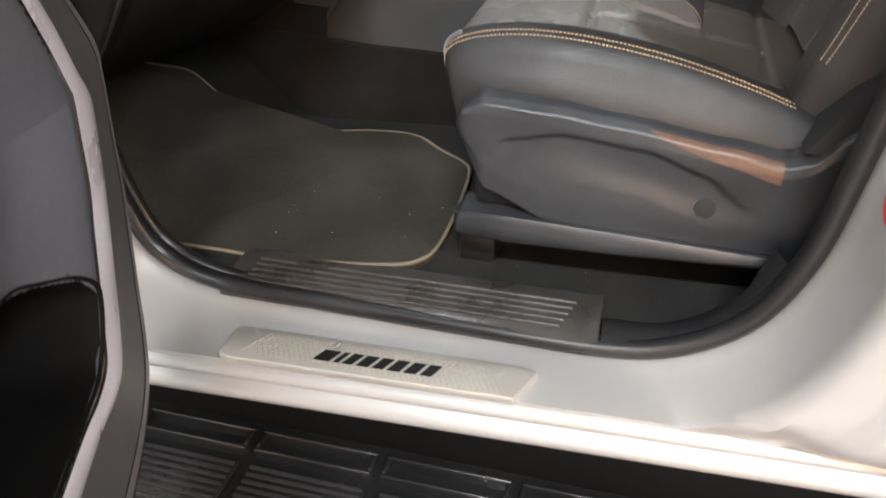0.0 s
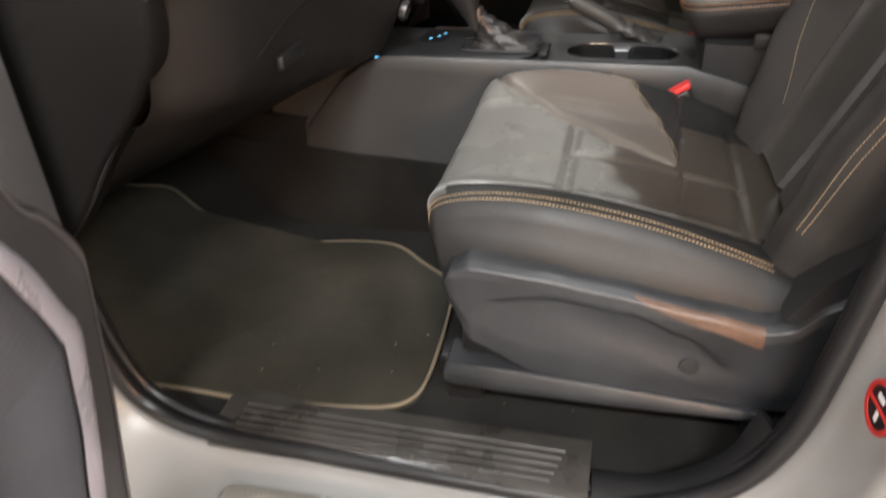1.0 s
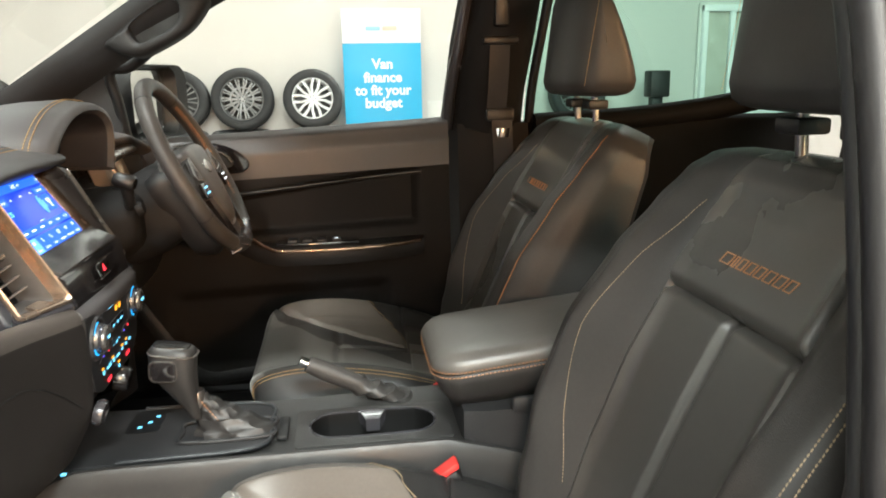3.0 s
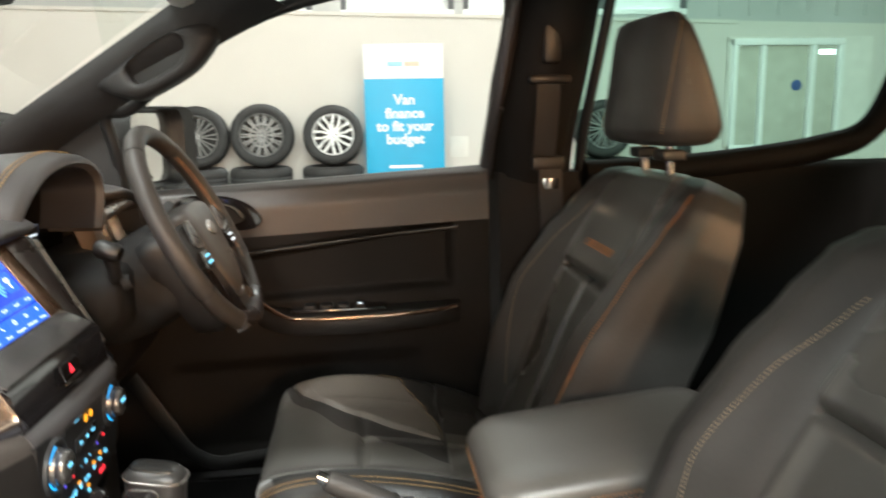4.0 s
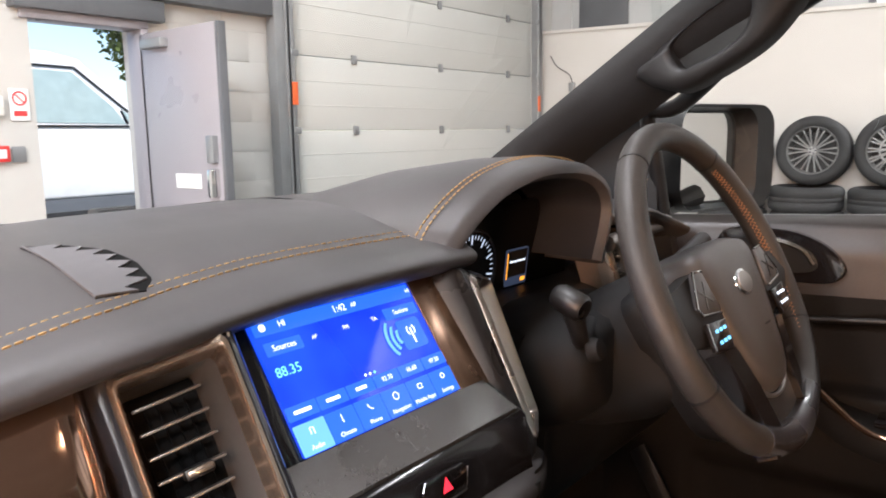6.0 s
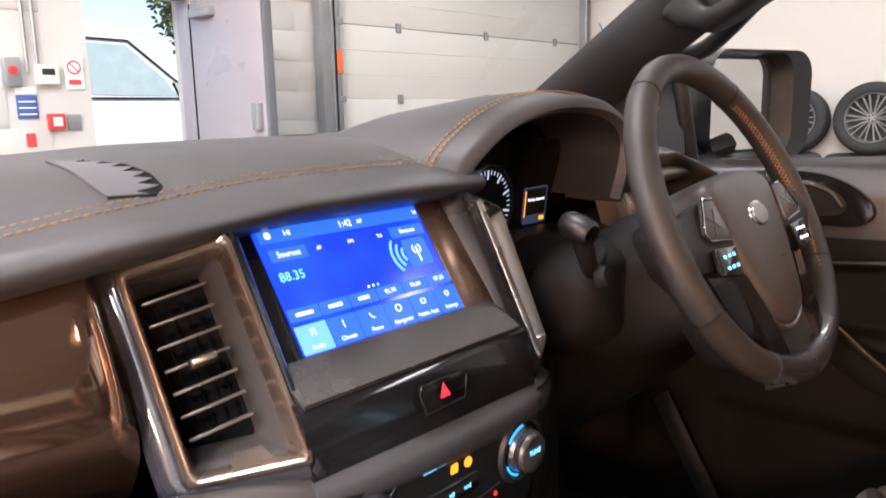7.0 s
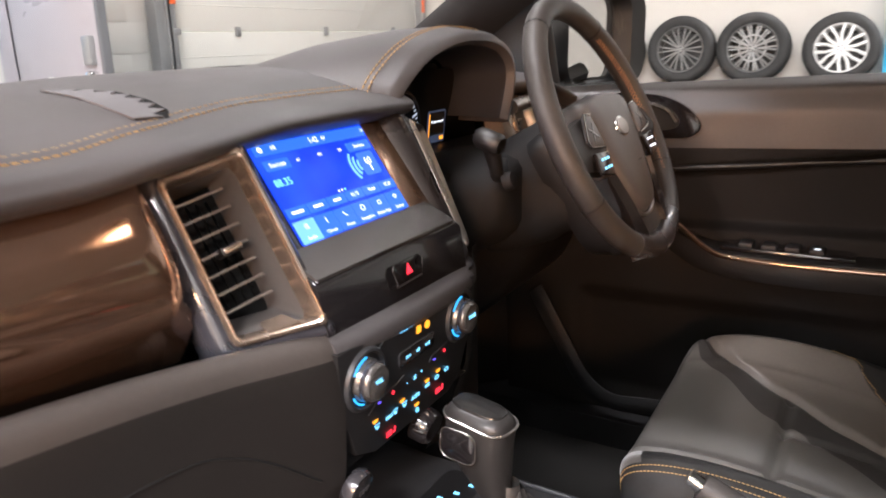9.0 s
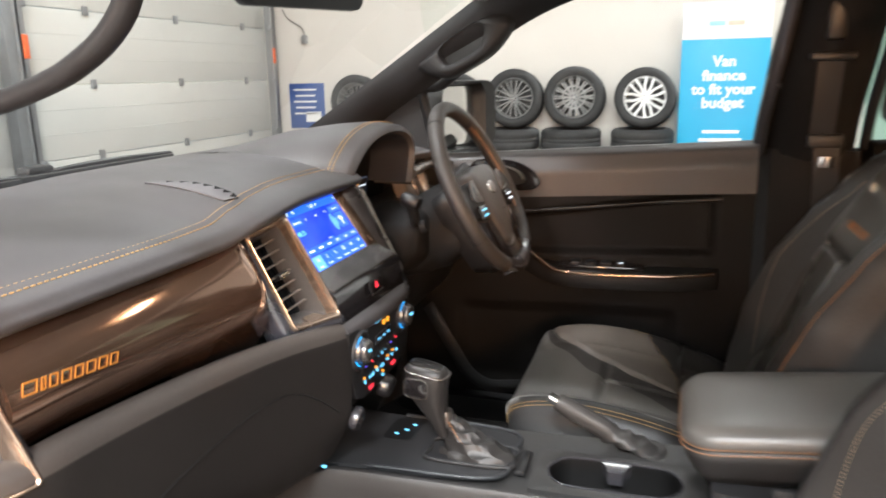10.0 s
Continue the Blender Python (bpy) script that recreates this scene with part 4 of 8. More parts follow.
wordmark("wordmark", basis((0.136, -0.8415, 0.5708), (1, 0.03, 0), (0, 1, 0)), 0.142, 0.0185, DARK, plate, label="dark plain-block wordmark", solid=True)
# kick plate with ribs
KICK = mat("dusty_kick_plastic", (0.034, 0.031, 0.028), 0.32, grain=400, bump=0.2, dist=0.0003, var=0.4, scale=18, rvar=0.15, spec=0.6)
kick = part("kick_plate", loft([[(x, -0.765, 0.582), (x, -0.755, 0.5875), (x, -0.70, 0.589), (x, -0.672, 0.584), (x, -0.672, 0.57), (x, -0.765, 0.57)] for x in (-0.11, 0.0, 0.15, 0.28, 0.377)]), KICK, shell, "ribbed black kick plate")
for y in (-0.748, -0.736, -0.724, -0.712, -0.700):
    part("rib", tube([(-0.08, y, 0.5885), (0.34 + (y + 0.72) * 0.3, y, 0.5885)], 0.0028, 8), KICK, kick)
part("rear_carpet_edge", tube(spline([(0.38, -0.74, 0.585), (0.46, -0.735, 0.59), (0.53, -0.73, 0.64), (0.56, -0.72, 0.70)], 16), 0.022, 10, flat=0.3, up=(0, 0, 1)), DARK, shell)

# roof, pillars and glass

bm = slab(lambda u, v: (lerp(0.02, 1.75, u), lerp(-0.60, 0.60, v), 1.665 + 0.05 * math.sin(math.pi * min(1, u * 1.2)) * 0.6 + 0.03 * (1 - (2 * v - 1) ** 2)), 16, 16, (0, 0, 0.04))
part("roof", bm, HEAD, shell, "dark cloth headliner under the roof")
part("outer_roof", slab(lambda u, v: (lerp(-0.02, 1.8, u), lerp(-0.66, 0.66, v), 1.73 + 0.04 * (1 - (2 * v - 1) ** 2)), 10, 10, (0, 0, 0.02)), PAINT, shell)
part("header_rail", tube([(0.02, -0.6, 1.64), (0.0, -0.3, 1.685), (0.0, 0.3, 1.685), (0.02, 0.6, 1.64)], 0.035, 10), HEAD, shell)
for s in (-1, 1):
    outer = [(-0.62, 0.705 * s, 1.23), (-0.49, 0.67 * s, 1.315), (-0.245, 0.63 * s, 1.465), (-0.02, 0.60 * s, 1.605), (0.07, 0.58 * s, 1.66)]
    inner = [(-0.40, 0.755 * s, 1.225), (-0.30, 0.735 * s, 1.335), (-0.14, 0.685 * s, 1.43), (0.02, 0.645 * s, 1.52), (0.20, 0.615 * s, 1.615)]
    A, B = spline(outer, 20), spline(inner, 20)
    if s < 0:
        B = [Vector((q.x - 0.03, q.y, q.z + 0.03)) for q in B]
    rings = []
    for a, b in zip(A, B):
        mid = (a + b) / 2 - Vector((0, 0.022 * s, 0)) + Vector((0.01, 0, 0.0))
        back = (a + b) / 2 + Vector((-0.01, 0.03 * s, 0.012))
        rings.append([a, lerp(a, mid, 0.5) - Vector((0, 0.012 * s, 0)), mid, lerp(mid, b, 0.55) - Vector((0, 0.010 * s, 0)), b, back])
    part("windscreen_pillar_trim", loft(rings), HARD, shell, "dark plastic windscreen pillar trim", 75)
    # grab handle on the pillar
    if s < 0:
        grip = spline([(-0.19, -0.60, 1.425), (-0.15, -0.585, 1.427), (-0.091, -0.565, 1.438), (-0.037, -0.56, 1.4545), (-0.008, -0.56, 1.467), (0.022, -0.56, 1.486), (0.044, -0.56, 1.512), (0.054, -0.565, 1.545), (0.05, -0.575, 1.59), (0.045, -0.585, 1.625)], 26)
        part("grab_handle", tube(grip, [0.012, 0.016, 0.015] + [0.0125] * 20 + [0.015, 0.016, 0.012], 12, flat=0.75), HARD, shell, "dark grab handle on the windscreen pillar")
        continue
    HO = spline([(x, 0, z) for x, z in [(-0.150, 1.478), (-0.138, 1.463), (-0.11, 1.452), (-0.072, 1.447), (-0.018, 1.470), (0.029, 1.498), (0.058, 1.529), (0.073, 1.557), (0.066, 1.585), (0.030, 1.590), (-0.025, 1.574), (-0.095, 1.532)]], 72, True)
    HI = spline([(x, 0, z) for x, z in [(-0.094, 1.503), (-0.089, 1.488), (-0.074, 1.475), (-0.039, 1.488), (-0.008, 1.504), (0.008, 1.520), (0.014, 1.546), (0.006, 1.560), (-0.012, 1.562), (-0.043, 1.546), (-0.072, 1.528), (-0.090, 1.513)]], 72, True)

    def hring(t, y, sink=0.0):
        """Rings between the handle's outline and its recess; sink lets the upper side run into the pillar."""
        out = []
        for k_, (a, c) in enumerate(zip(HO, HI)):
            up = max(0.0, math.sin(math.pi * (k_ - 42) / 36)) if 42 < k_ < 72 else 0.0
            x_ = lerp(a.x, c.x, t)
            out.append((x_, y - 0.13 * x_ + sink * up, lerp(a.z, c.z, t)))
        return out

    h = part("grab_handle", loft([hring(-0.05, 0.632), hring(0.0, 0.606, 0.026), hring(0.14, 0.595, 0.022), hring(0.42, 0.589, 0.012), hring(0.82, 0.589, 0.004), hring(0.96, 0.592), hring(1.0, 0.600), hring(1.04, 0.624)], cap=False), HARD, shell, "moulded dark grab handle on the windscreen pillar", 60)
    part("handle_recess", loft([hring(0.97, 0.616), hring(1.9, 0.619)]), DARK, h)
    part("handle_cap", slab(lambda u, v: (lerp(-0.128, -0.082, u), 0.5905 + 0.016 - 0.13 * lerp(-0.128, -0.082, u) - 0.004 * math.sin(math.pi * v), lerp(1.461, 1.457, u) + 0.020 * v * (0.35 + 0.65 * u)), 8, 6, (0, 0.006, 0)), TRIMGREY, h, "screw cover at the foot of the handle")

dl = part("dome_lamp", extrude(rounded(0.17, 0.10, 0.02, 5), basis((0.30, 0.19, 1.680), (1, 0, 0), (0, -1, 0)), 0.014, 0.004), HARD, shell, "lit courtesy lamp in the headliner")
part("lens", extrude(rounded(0.075, 0.04, 0.012, 5), basis((0.30, 0.19, 1.666), (1, 0, 0), (0, -1, 0)), 0.004, 0.001), glow("lamp_lens", (1.0, 0.72, 0.45), 18.0), dl)
# windscreen
def ws(u, v):
    a = Vector((lerp(-0.70, -0.02, v), 0, lerp(1.205, 1.66, v)))
    y = lerp(-0.81, 0.81, u) * lerp(1.0, 0.90, v)
    bow = 1 - (2 * u - 1) ** 2
    return (a.x - 0.10 * bow * lerp(1, 0.5, v), y, a.z + 0.012 * bow)


g = part("windscreen", grid(ws, 20, 12), CLEAR, shell, "clear windscreen glass")
g.visible_shadow = False
part("windscreen_base", tube([ws(i / 12, 0.0) for i in range(13)], 0.02, 8), RUBBER, shell)
part("scuttle", slab(lambda u, v: (lerp(-0.98, -0.72, v) - 0.10 * (1 - (2 * u - 1) ** 2), lerp(-0.72, 0.72, u), 1.195 + 0.005 * v), 14, 4, (0, 0, -0.03)), RUBBER, shell)
bm = slab(lambda u, v: (lerp(-1.95, -0.95, v) - 0.10 * (1 - (2 * u - 1) ** 2), lerp(-0.76, 0.76, u), 1.09 + 0.08 * math.sin(v * 1.5) + 0.03 * (1 - (2 * u - 1) ** 2)), 14, 10, (0, 0, -0.02))
part("bonnet", bm, PAINT, shell)
for y0, y1, dx in ((-0.45, 0.12, 0), (0.1, 0.62, -0.02)):
    wp = part("wiper_arm", tube(spline([(-0.85 + dx, y0, 1.258), (-0.84 + dx, (y0 + y1) / 2, 1.272), (-0.83 + dx, y1, 1.268)], 10), 0.007, 6), RUBBER, shell)
    part("wiper_blade", box((-0.82 + dx, (y0 + y1) / 2, 1.262), (0.012, (y1 - y0) * 0.98, 0.014), 0.004), RUBBER, wp)
    part("wiper_cap", box((-0.86 + dx, y0 + 0.11, 1.272), (0.04, 0.07, 0.022), 0.008), RUBBER, wp)

# driver-side window frame, B pillar and rear side
PILLAR = mat("pillar_plastic", (0.007, 0.007, 0.0075), 0.6, pebble=1500, bump=0.15, dist=0.0003, spec=0.15)
part("front_side_glass", grid(lambda u, v: (lerp(-0.16, 0.63, u), 0.80 - 0.15 * v * (0.9 + 0.1 * v), lerp(1.25, 1.68, v)), 6, 6), CLEAR, shell).visible_shadow = False
part("quarter_trim", loft([[(-0.36, 0.752, 1.235), (-0.165, 0.752, 1.245), (-0.172, 0.742, 1.40), (-0.20, 0.742, 1.42), (-0.30, 0.752, 1.345)], [(-0.36, 0.775, 1.235), (-0.165, 0.775, 1.245), (-0.172, 0.762, 1.40), (-0.20, 0.762, 1.42), (-0.30, 0.772, 1.345)]]), HARD, shell)
part("window_channel", tube(spline([(-0.165, 0.775, 1.25), (-0.172, 0.75, 1.35), (-0.178, 0.735, 1.42), (-0.12, 0.725, 1.435), (0.02, 0.69, 1.54), (0.2, 0.66, 1.62), (0.45, 0.645, 1.665), (0.625, 0.65, 1.66), (0.615, 0.72, 1.45), (0.598, 0.775, 1.28)], 50), 0.013, 8), RUBBER, shell, "black rubber window channel")
PB = [(0.60, 0.775, 1.27), (0.605, 0.745, 1.36), (0.625, 0.70, 1.50), (0.645, 0.655, 1.66)]
PR = [(0.795, 0.76, 1.24), (0.80, 0.735, 1.36), (0.815, 0.69, 1.50), (0.83, 0.645, 1.67)]
rings = []
for a, b in zip(spline(PB, 12), spline(PR, 12)):
    ins = Vector((0, -0.045, 0))
    rings.append([a + Vector((0.02, -0.004, 0)), a + Vector((0.05, -0.04, 0)), lerp(a, b, 0.5) + ins, b + Vector((-0.045, -0.04, 0)), b + Vector((-0.012, -0.004, 0)), b + Vector((0, 0.03, 0)), a + Vector((0, 0.03, 0))])
part("centre_pillar_trim", loft(rings), PILLAR, shell, "dark plastic centre pillar trim")
part("centre_pillar_frame", tube([Vector(q) + Vector((0.004, 0.0, 0)) for q in spline(PB, 12)], 0.017, 8), GUN, shell)
part("lower_pillar_trim", loft([[(0.60, 0.80, z), (0.625, 0.72 + d, z), (0.70, 0.695 + d, z), (0.80, 0.70 + d, z), (0.84, 0.80, z)] for z, d in ((0.6, 0.0), (0.9, 0.0), (1.15, 0.01), (1.28, 0.03))]), LOWDOOR, shell)
g = part("rear_side_glass", grid(lambda u, v: (lerp(0.80, 1.56, u), 0.80 - 0.15 * v, lerp(1.22, 1.68, v)), 6, 6), TINT, shell, "green tinted rear door glass")
g.visible_shadow = False
part("rear_door_trim", loft([[(0.82, 0.82, z), (0.84, 0.72 + d, z), (1.45, 0.70 + d, z), (1.6, 0.8, z)] for z, d in ((0.6, 0.02), (0.95, 0.0), (1.2, 0.0), (1.27, 0.02), (1.285, 0.05))]), BLACK, shell)
part("rear_belt_trim", tube(spline([(0.82, 0.745, 1.272), (1.1, 0.74, 1.285), (1.35, 0.735, 1.315), (1.47, 0.72, 1.36), (1.52, 0.69, 1.5), (1.54, 0.65, 1.66)], 30), 0.03, 8), BLACK, shell)
part("rear_window_channel", tube(spline([(0.81, 0.765, 1.27), (0.815, 0.74, 1.38), (0.83, 0.69, 1.53), (0.845, 0.655, 1.665)], 14), 0.012, 8), RUBBER, shell)
# left side above the belt, behind the door opening
part("left_centre_pillar", loft([[(0.665, -y + 0.02, z), (0.69, -y + 0.05, z), (0.80, -y + 0.05, z), (0.84, -y, z), (0.66, -y - 0.02, z)] for z, y in ((0.6, 0.76), (1.2, 0.76), (1.45, 0.70), (1.67, 0.64))]), DARK, shell)
part("left_rear_trim", loft([[(0.82, -0.82, z), (0.84, -0.73, z), (1.6, -0.72, z), (1.6, -0.85, z)] for z in (0.6, 1.28)]), DARK, shell)
g = part("left_rear_glass", grid(lambda u, v: (lerp(0.80, 1.56, u), -0.80 + 0.15 * v, lerp(1.26, 1.68, v)), 6, 6), TINT, shell)
g.visible_shadow = False
part("left_rear_pillar", tube(spline([(1.45, -0.75, 1.28), (1.53, -0.69, 1.5), (1.55, -0.65, 1.67)], 10), 0.06, 8), DARK, shell)
# cab rear wall with its window
bm = bmesh.new()
for y0, y1, z0, z1 in ((-0.75, 0.75, 0.55, 1.28), (-0.75, -0.58, 1.28, 1.68), (0.58, 0.75, 1.28, 1.68), (-0.75, 0.75, 1.62, 1.7)):
    box((1.72, (y0 + y1) / 2, (z0 + z1) / 2), (0.05, y1 - y0, z1 - z0), bm=bm)
part("cab_rear_wall", bm, DARK, shell)
g = part("rear_window", box((1.735, 0, 1.45), (0.006, 1.16, 0.34)), REARGLASS, shell)
g.visible_shadow = False
part("rear_bench_back", slab(lambda u, v: (1.55 + 0.08 * v - 0.02 * math.sin(u * 9.4) ** 2, lerp(-0.66, 0.66, u), lerp(0.85, 1.32, v)), 40, 12, (0.1, 0, 0)), LEATHER, shell)
part("rear_bench_seat", slab(lambda u, v: (lerp(1.12, 1.58, v), lerp(-0.66, 0.66, u), 0.88 - 0.03 * v + 0.01 * math.sin(u * 9.4) ** 2 - 0.06 * max(0, 0.12 - v) / 0.12), 40, 12, (0, 0, -0.13)), LEATHER, shell)

# floor pan, tunnel, bulkhead
def floor_z(x, y):
    z = 0.572
    if x < -0.24:
        z += min(0.26, 0.75 * (-0.24 - x))
    return z


part("floor_carpet", slab(lambda u, v: (lerp(-0.74, 1.7, u), lerp(-0.74, 0.76, v), floor_z(lerp(-0.74, 1.7, u), 0)), 60, 20, (0, 0, -0.03)), CARPET, shell, "black carpeted cabin floor")
part("bulkhead", loft([[(-0.80, y, 0.7), (-0.70, y, 0.74), (-0.78, y, 1.2), (-0.86, y, 1.2)] for y in (-0.76, 0.78)]), CARPET, shell)
part("left_kick_trim", loft([[(-0.75, -0.76, z), (-0.75, -0.70, z), (-0.32, -0.715, z), (-0.235, -0.745, z), (-0.30, -0.79, z)] for z in (0.58, 0.9, 1.2)]), HARD, shell)
part("right_kick_trim", loft([[(-0.75, 0.80, z), (-0.75, 0.70, z), (-0.30, 0.72, z), (-0.24, 0.76, z)] for z in (0.58, 0.9, 1.2)]), LOWDOOR, shell)
part("right_sill_trim", loft([[(x, 0.80, 0.56), (x, 0.70, 0.57), (x, 0.70, 0.63), (x, 0.80, 0.65)] for x in (-0.4, 0.8)]), DARK, shell)

# side step under the sill
step = thing("side_step", (0.3, -0.95, 0.40), "black moulded side step with ribbed treads", "running board")
part("board", box((0.35, -0.935, 0.382), (2.0, 0.25, 0.05), 0.015), STEPGLOSS, step)
for k in range(9):
    x = -0.300 + k * 0.1725
    ribs = bmesh.new()
    for y in (-0.842, -0.872):
        box((x, y, 0.409), (0.160, 0.006, 0.010), 0.002, bm=ribs)
    for q in (-0.077, 0.077):
        box((x + q, -0.857, 0.409), (0.006, 0.026, 0.010), 0.002, bm=ribs)
    part("slot_rim", ribs, STEPGLOSS, step)
    t = part("tread_pad", box((x + 0.005, -0.945, 0.409), (0.160, 0.105, 0.008), 0.003), STEPGLOSS, step)
    for q in range(9):
        part("groove_bar", box((x + 0.005, -0.988 + q * 0.0108, 0.4135), (0.15, 0.0045, 0.003), 0.0), HARD, t)


# exterior mirror, driver side
mir = thing("door_mirror", (-0.15, 0.95, 1.33), "black square door mirror housing", "wing mirror")
MM = basis((-0.175, 0.965, 1.345), (0, 1, 0), (0, 0, 1))
MT = MM @ Matrix.Rotation(radians(-20), 4, "Y")
rings = []
for d, sc in ((-0.11, 0.5), (-0.095, 0.78), (-0.05, 0.95), (0.0, 1.0), (0.045, 1.0), (0.062, 0.98)):
    rings.append([MT @ Vector((a * sc, b * sc, d)) for a, b in rounded(0.252, 0.188, 0.042, 6)])
for d, sc, w_ in ((0.060, 0.93, 0.80), (0.020, 0.86, 0.62)):
    rings.append([MT @ Vector((a * w_ - 0.022, b * sc, d)) for a, b in rounded(0.252, 0.188, 0.042, 6)])
part("housing", loft(rings), RUBBER, mir)
part("mirror_glass", extrude([(a * 0.61 - 0.022, b * 0.85) for a, b in rounded(0.252, 0.188, 0.042, 6)], MT @ Matrix.Translation((0, 0, 0.024)), 0.003), MIRROR, mir)
part("glass_rim", tube([MT @ Vector((a * 0.62 - 0.022, b * 0.86, 0.027)) for a, b in rounded(0.252, 0.188, 0.042, 6)], 0.003, 6, True), DARK, mir)
part("arm", tube(spline([(-0.22, 0.79, 1.26), (-0.20, 0.86, 1.265), (-0.17, 0.92, 1.28)], 8), 0.03, 8, flat=0.7), RUBBER, mir)

# interior mirror
rv = thing("rear_view_mirror", (-0.19, 0.0, 1.62), "dark oval rear-view mirror under the windscreen header", "mirror")
part("case", loft([[(x + 0.10 * y, 0.17 + y * sc, 1.604 + z * sc + 0.04 * y) for y, z in rounded(0.36, 0.07, 0.03, 5)] for x, sc in ((-0.23, 0.6), (-0.215, 0.92), (-0.19, 1.0), (-0.178, 0.97))]), DARK, rv)
part("stem", tube([(-0.21, 0.17, 1.62), (-0.25, 0.15, 1.66)], 0.012, 8), DARK, rv)

# ---- dashboard ----
dash = thing("dashboard", (-0.15, 0, 0.9), "dark soft-touch dashboard with ochre stitching and bronze trim", "dashboard")
YS = [-0.72, -0.6, -0.36, -0.27, -0.19, -0.12, 0.0, 0.12, 0.17, 0.22, 0.35, 0.5, 0.72]
NOSE = [-0.080, -0.080, -0.080, -0.080, -0.086, -0.093, -0.097, -0.098, -0.100, -0.13, -0.15, -0.14, -0.10]
STIT = [-0.105, -0.105, -0.106, -0.113, -0.132, -0.150, -0.162, -0.160, -0.147, -0.19, -0.22, -0.22, -0.18]


def nose_x(y):
    return at_list(YS, NOSE, y)


def stit_x(y):
    return at_list(YS, STIT, y)


def drop(y):
    """The passenger half of the pad's front lies lower."""
    return at_list([-0.72, -0.28, -0.17, -0.05, 0.05], [0.017, 0.017, 0.009, 0.001, 0.0], y)


def pad_profile(y, hidden=False):
    n, s = nose_x(y), stit_x(y)
    edge = max(0.0, abs(y) - 0.62) * 0.35 + drop(y)
    far = -0.80 + 0.10 * (y / 0.72) ** 2
    top = [(far, 1.222), (-0.64, 1.284 - edge * 0.6), (-0.48, 1.315 - edge * 0.6), (-0.36, 1.321 - edge * 0.7)]
    if hidden:
        return top + [(-0.30, 1.300), (-0.27, 1.27), (-0.262, 1.24), (-0.26, 1.20)]
    return top + [(lerp(-0.36, s, 0.55), 1.3155 - edge * 0.8), (s - 0.02, 1.3025 - edge), (s, 1.2965 - edge), (lerp(s, n, 0.6), 1.2905 - edge), (n - 0.004, 1.2835 - edge),
                  (n, 1.278 - edge), (n - 0.004, 1.2715 - edge), (n - 0.02, 1.264 - edge), (n - 0.05, 1.257 - edge)]


def pad_piece(y0, y1, hidden, count):
    rows = []
    for i in range(count):
        y = lerp(y0, y1, i / (count - 1))
        rows.append(spline([(x, y, z) for x, z in pad_profile(y, hidden)], 45))
    return loft(rows, closed=False, cap=False)


part("upper_pad", pad_piece(-0.72, 0.165, False, 61), SOFT, dash, "soft grey dash pad")
part("pad_under_hood", pad_piece(0.165, 0.50, True, 20), SOFT, dash)
part("pad_end", pad_piece(0.50, 0.72, False, 16), SOFT, dash)
for dx in (0.0, -0.0112):
    pts = [(stit_x(y) + dx, y, 1.2970 - drop(y) + (0.0031 if dx else 0.0)) for y in [-0.70 + 0.87 * k / 90 for k in range(91)]]
    stitch("stitching", pts, dash, THREAD, label="ochre double stitching")

# demister grille sunk in the pad: a dark slot with a pale toothed plate
LOUVRE = mat("louvre_grey", (0.095, 0.092, 0.098), 0.5, pebble=1500, bump=0.2, dist=0.0003)


def pad_z(x, y):
    pr = spline([(a, 0, b) for a, b in pad_profile(y)], 60)
    k = next((q for q in range(1, 60) if pr[q].x >= x), 59)
    return lerp(pr[k - 1].z, pr[k].z, (x - pr[k - 1].x) / max(1e-6, pr[k].x - pr[k - 1].x))


def near_y(x):
    return at_list([-0.288, -0.152], [-0.166, -0.177], x)


def far_y(x):
    return at_list([-0.288, -0.27, -0.235, -0.20, -0.170, -0.152], [-0.160, -0.139, -0.124, -0.122, -0.128, -0.142], x)


def tooth_y(x):
    """Saw-toothed far edge of the pale plate."""
    saw = ((x + 0.288) / 0.0172) % 1.0
    return max(near_y(x) + 0.001, far_y(x) - 0.003 - 0.014 * (1 - abs(2 * saw - 1)))


def on_pad(edge, lift):
    def at(u, v):
        x = lerp(-0.288, -0.152, u)
        y = lerp(near_y(x), edge(x), v)
        return (x, y, pad_z(x, y) + lift)
    return at


gr = part("demister_grille", slab(on_pad(far_y, 0.0008), 70, 8, (0, 0, -0.004)), BLACK, dash, "sunken dash grille with a pale toothed plate")
part("toothed_plate", slab(on_pad(tooth_y, 0.0022), 140, 8, (0, 0, -0.002)), LOUVRE, gr, "pale grey toothed plate", 40)

# instrument hood
LIP = [(0.152, 1.262), (0.160, 1.284), (0.205, 1.313), (0.255, 1.331), (0.32, 1.3405), (0.395, 1.337), (0.438, 1.324), (0.457, 1.303), (0.452, 1.275), (0.434, 1.235)]


def hood_ring(x, grow, lift, n=41, widen=0.0):
    base = spline([(0, y, z) for y, z in LIP], n)
    out = []
    for i, p in enumerate(base):
        d = (base[min(i + 1, n - 1)] - base[max(i - 1, 0)]).normalized()
        nrm = Vector((0, -d.z, d.y))
        q = p + nrm * grow
        w = math.sin(math.pi * i / (n - 1))
        out.append((x, q.y + widen * (q.y - 0.33), q.z + lift * min(1, w * 1.6)))
    return out


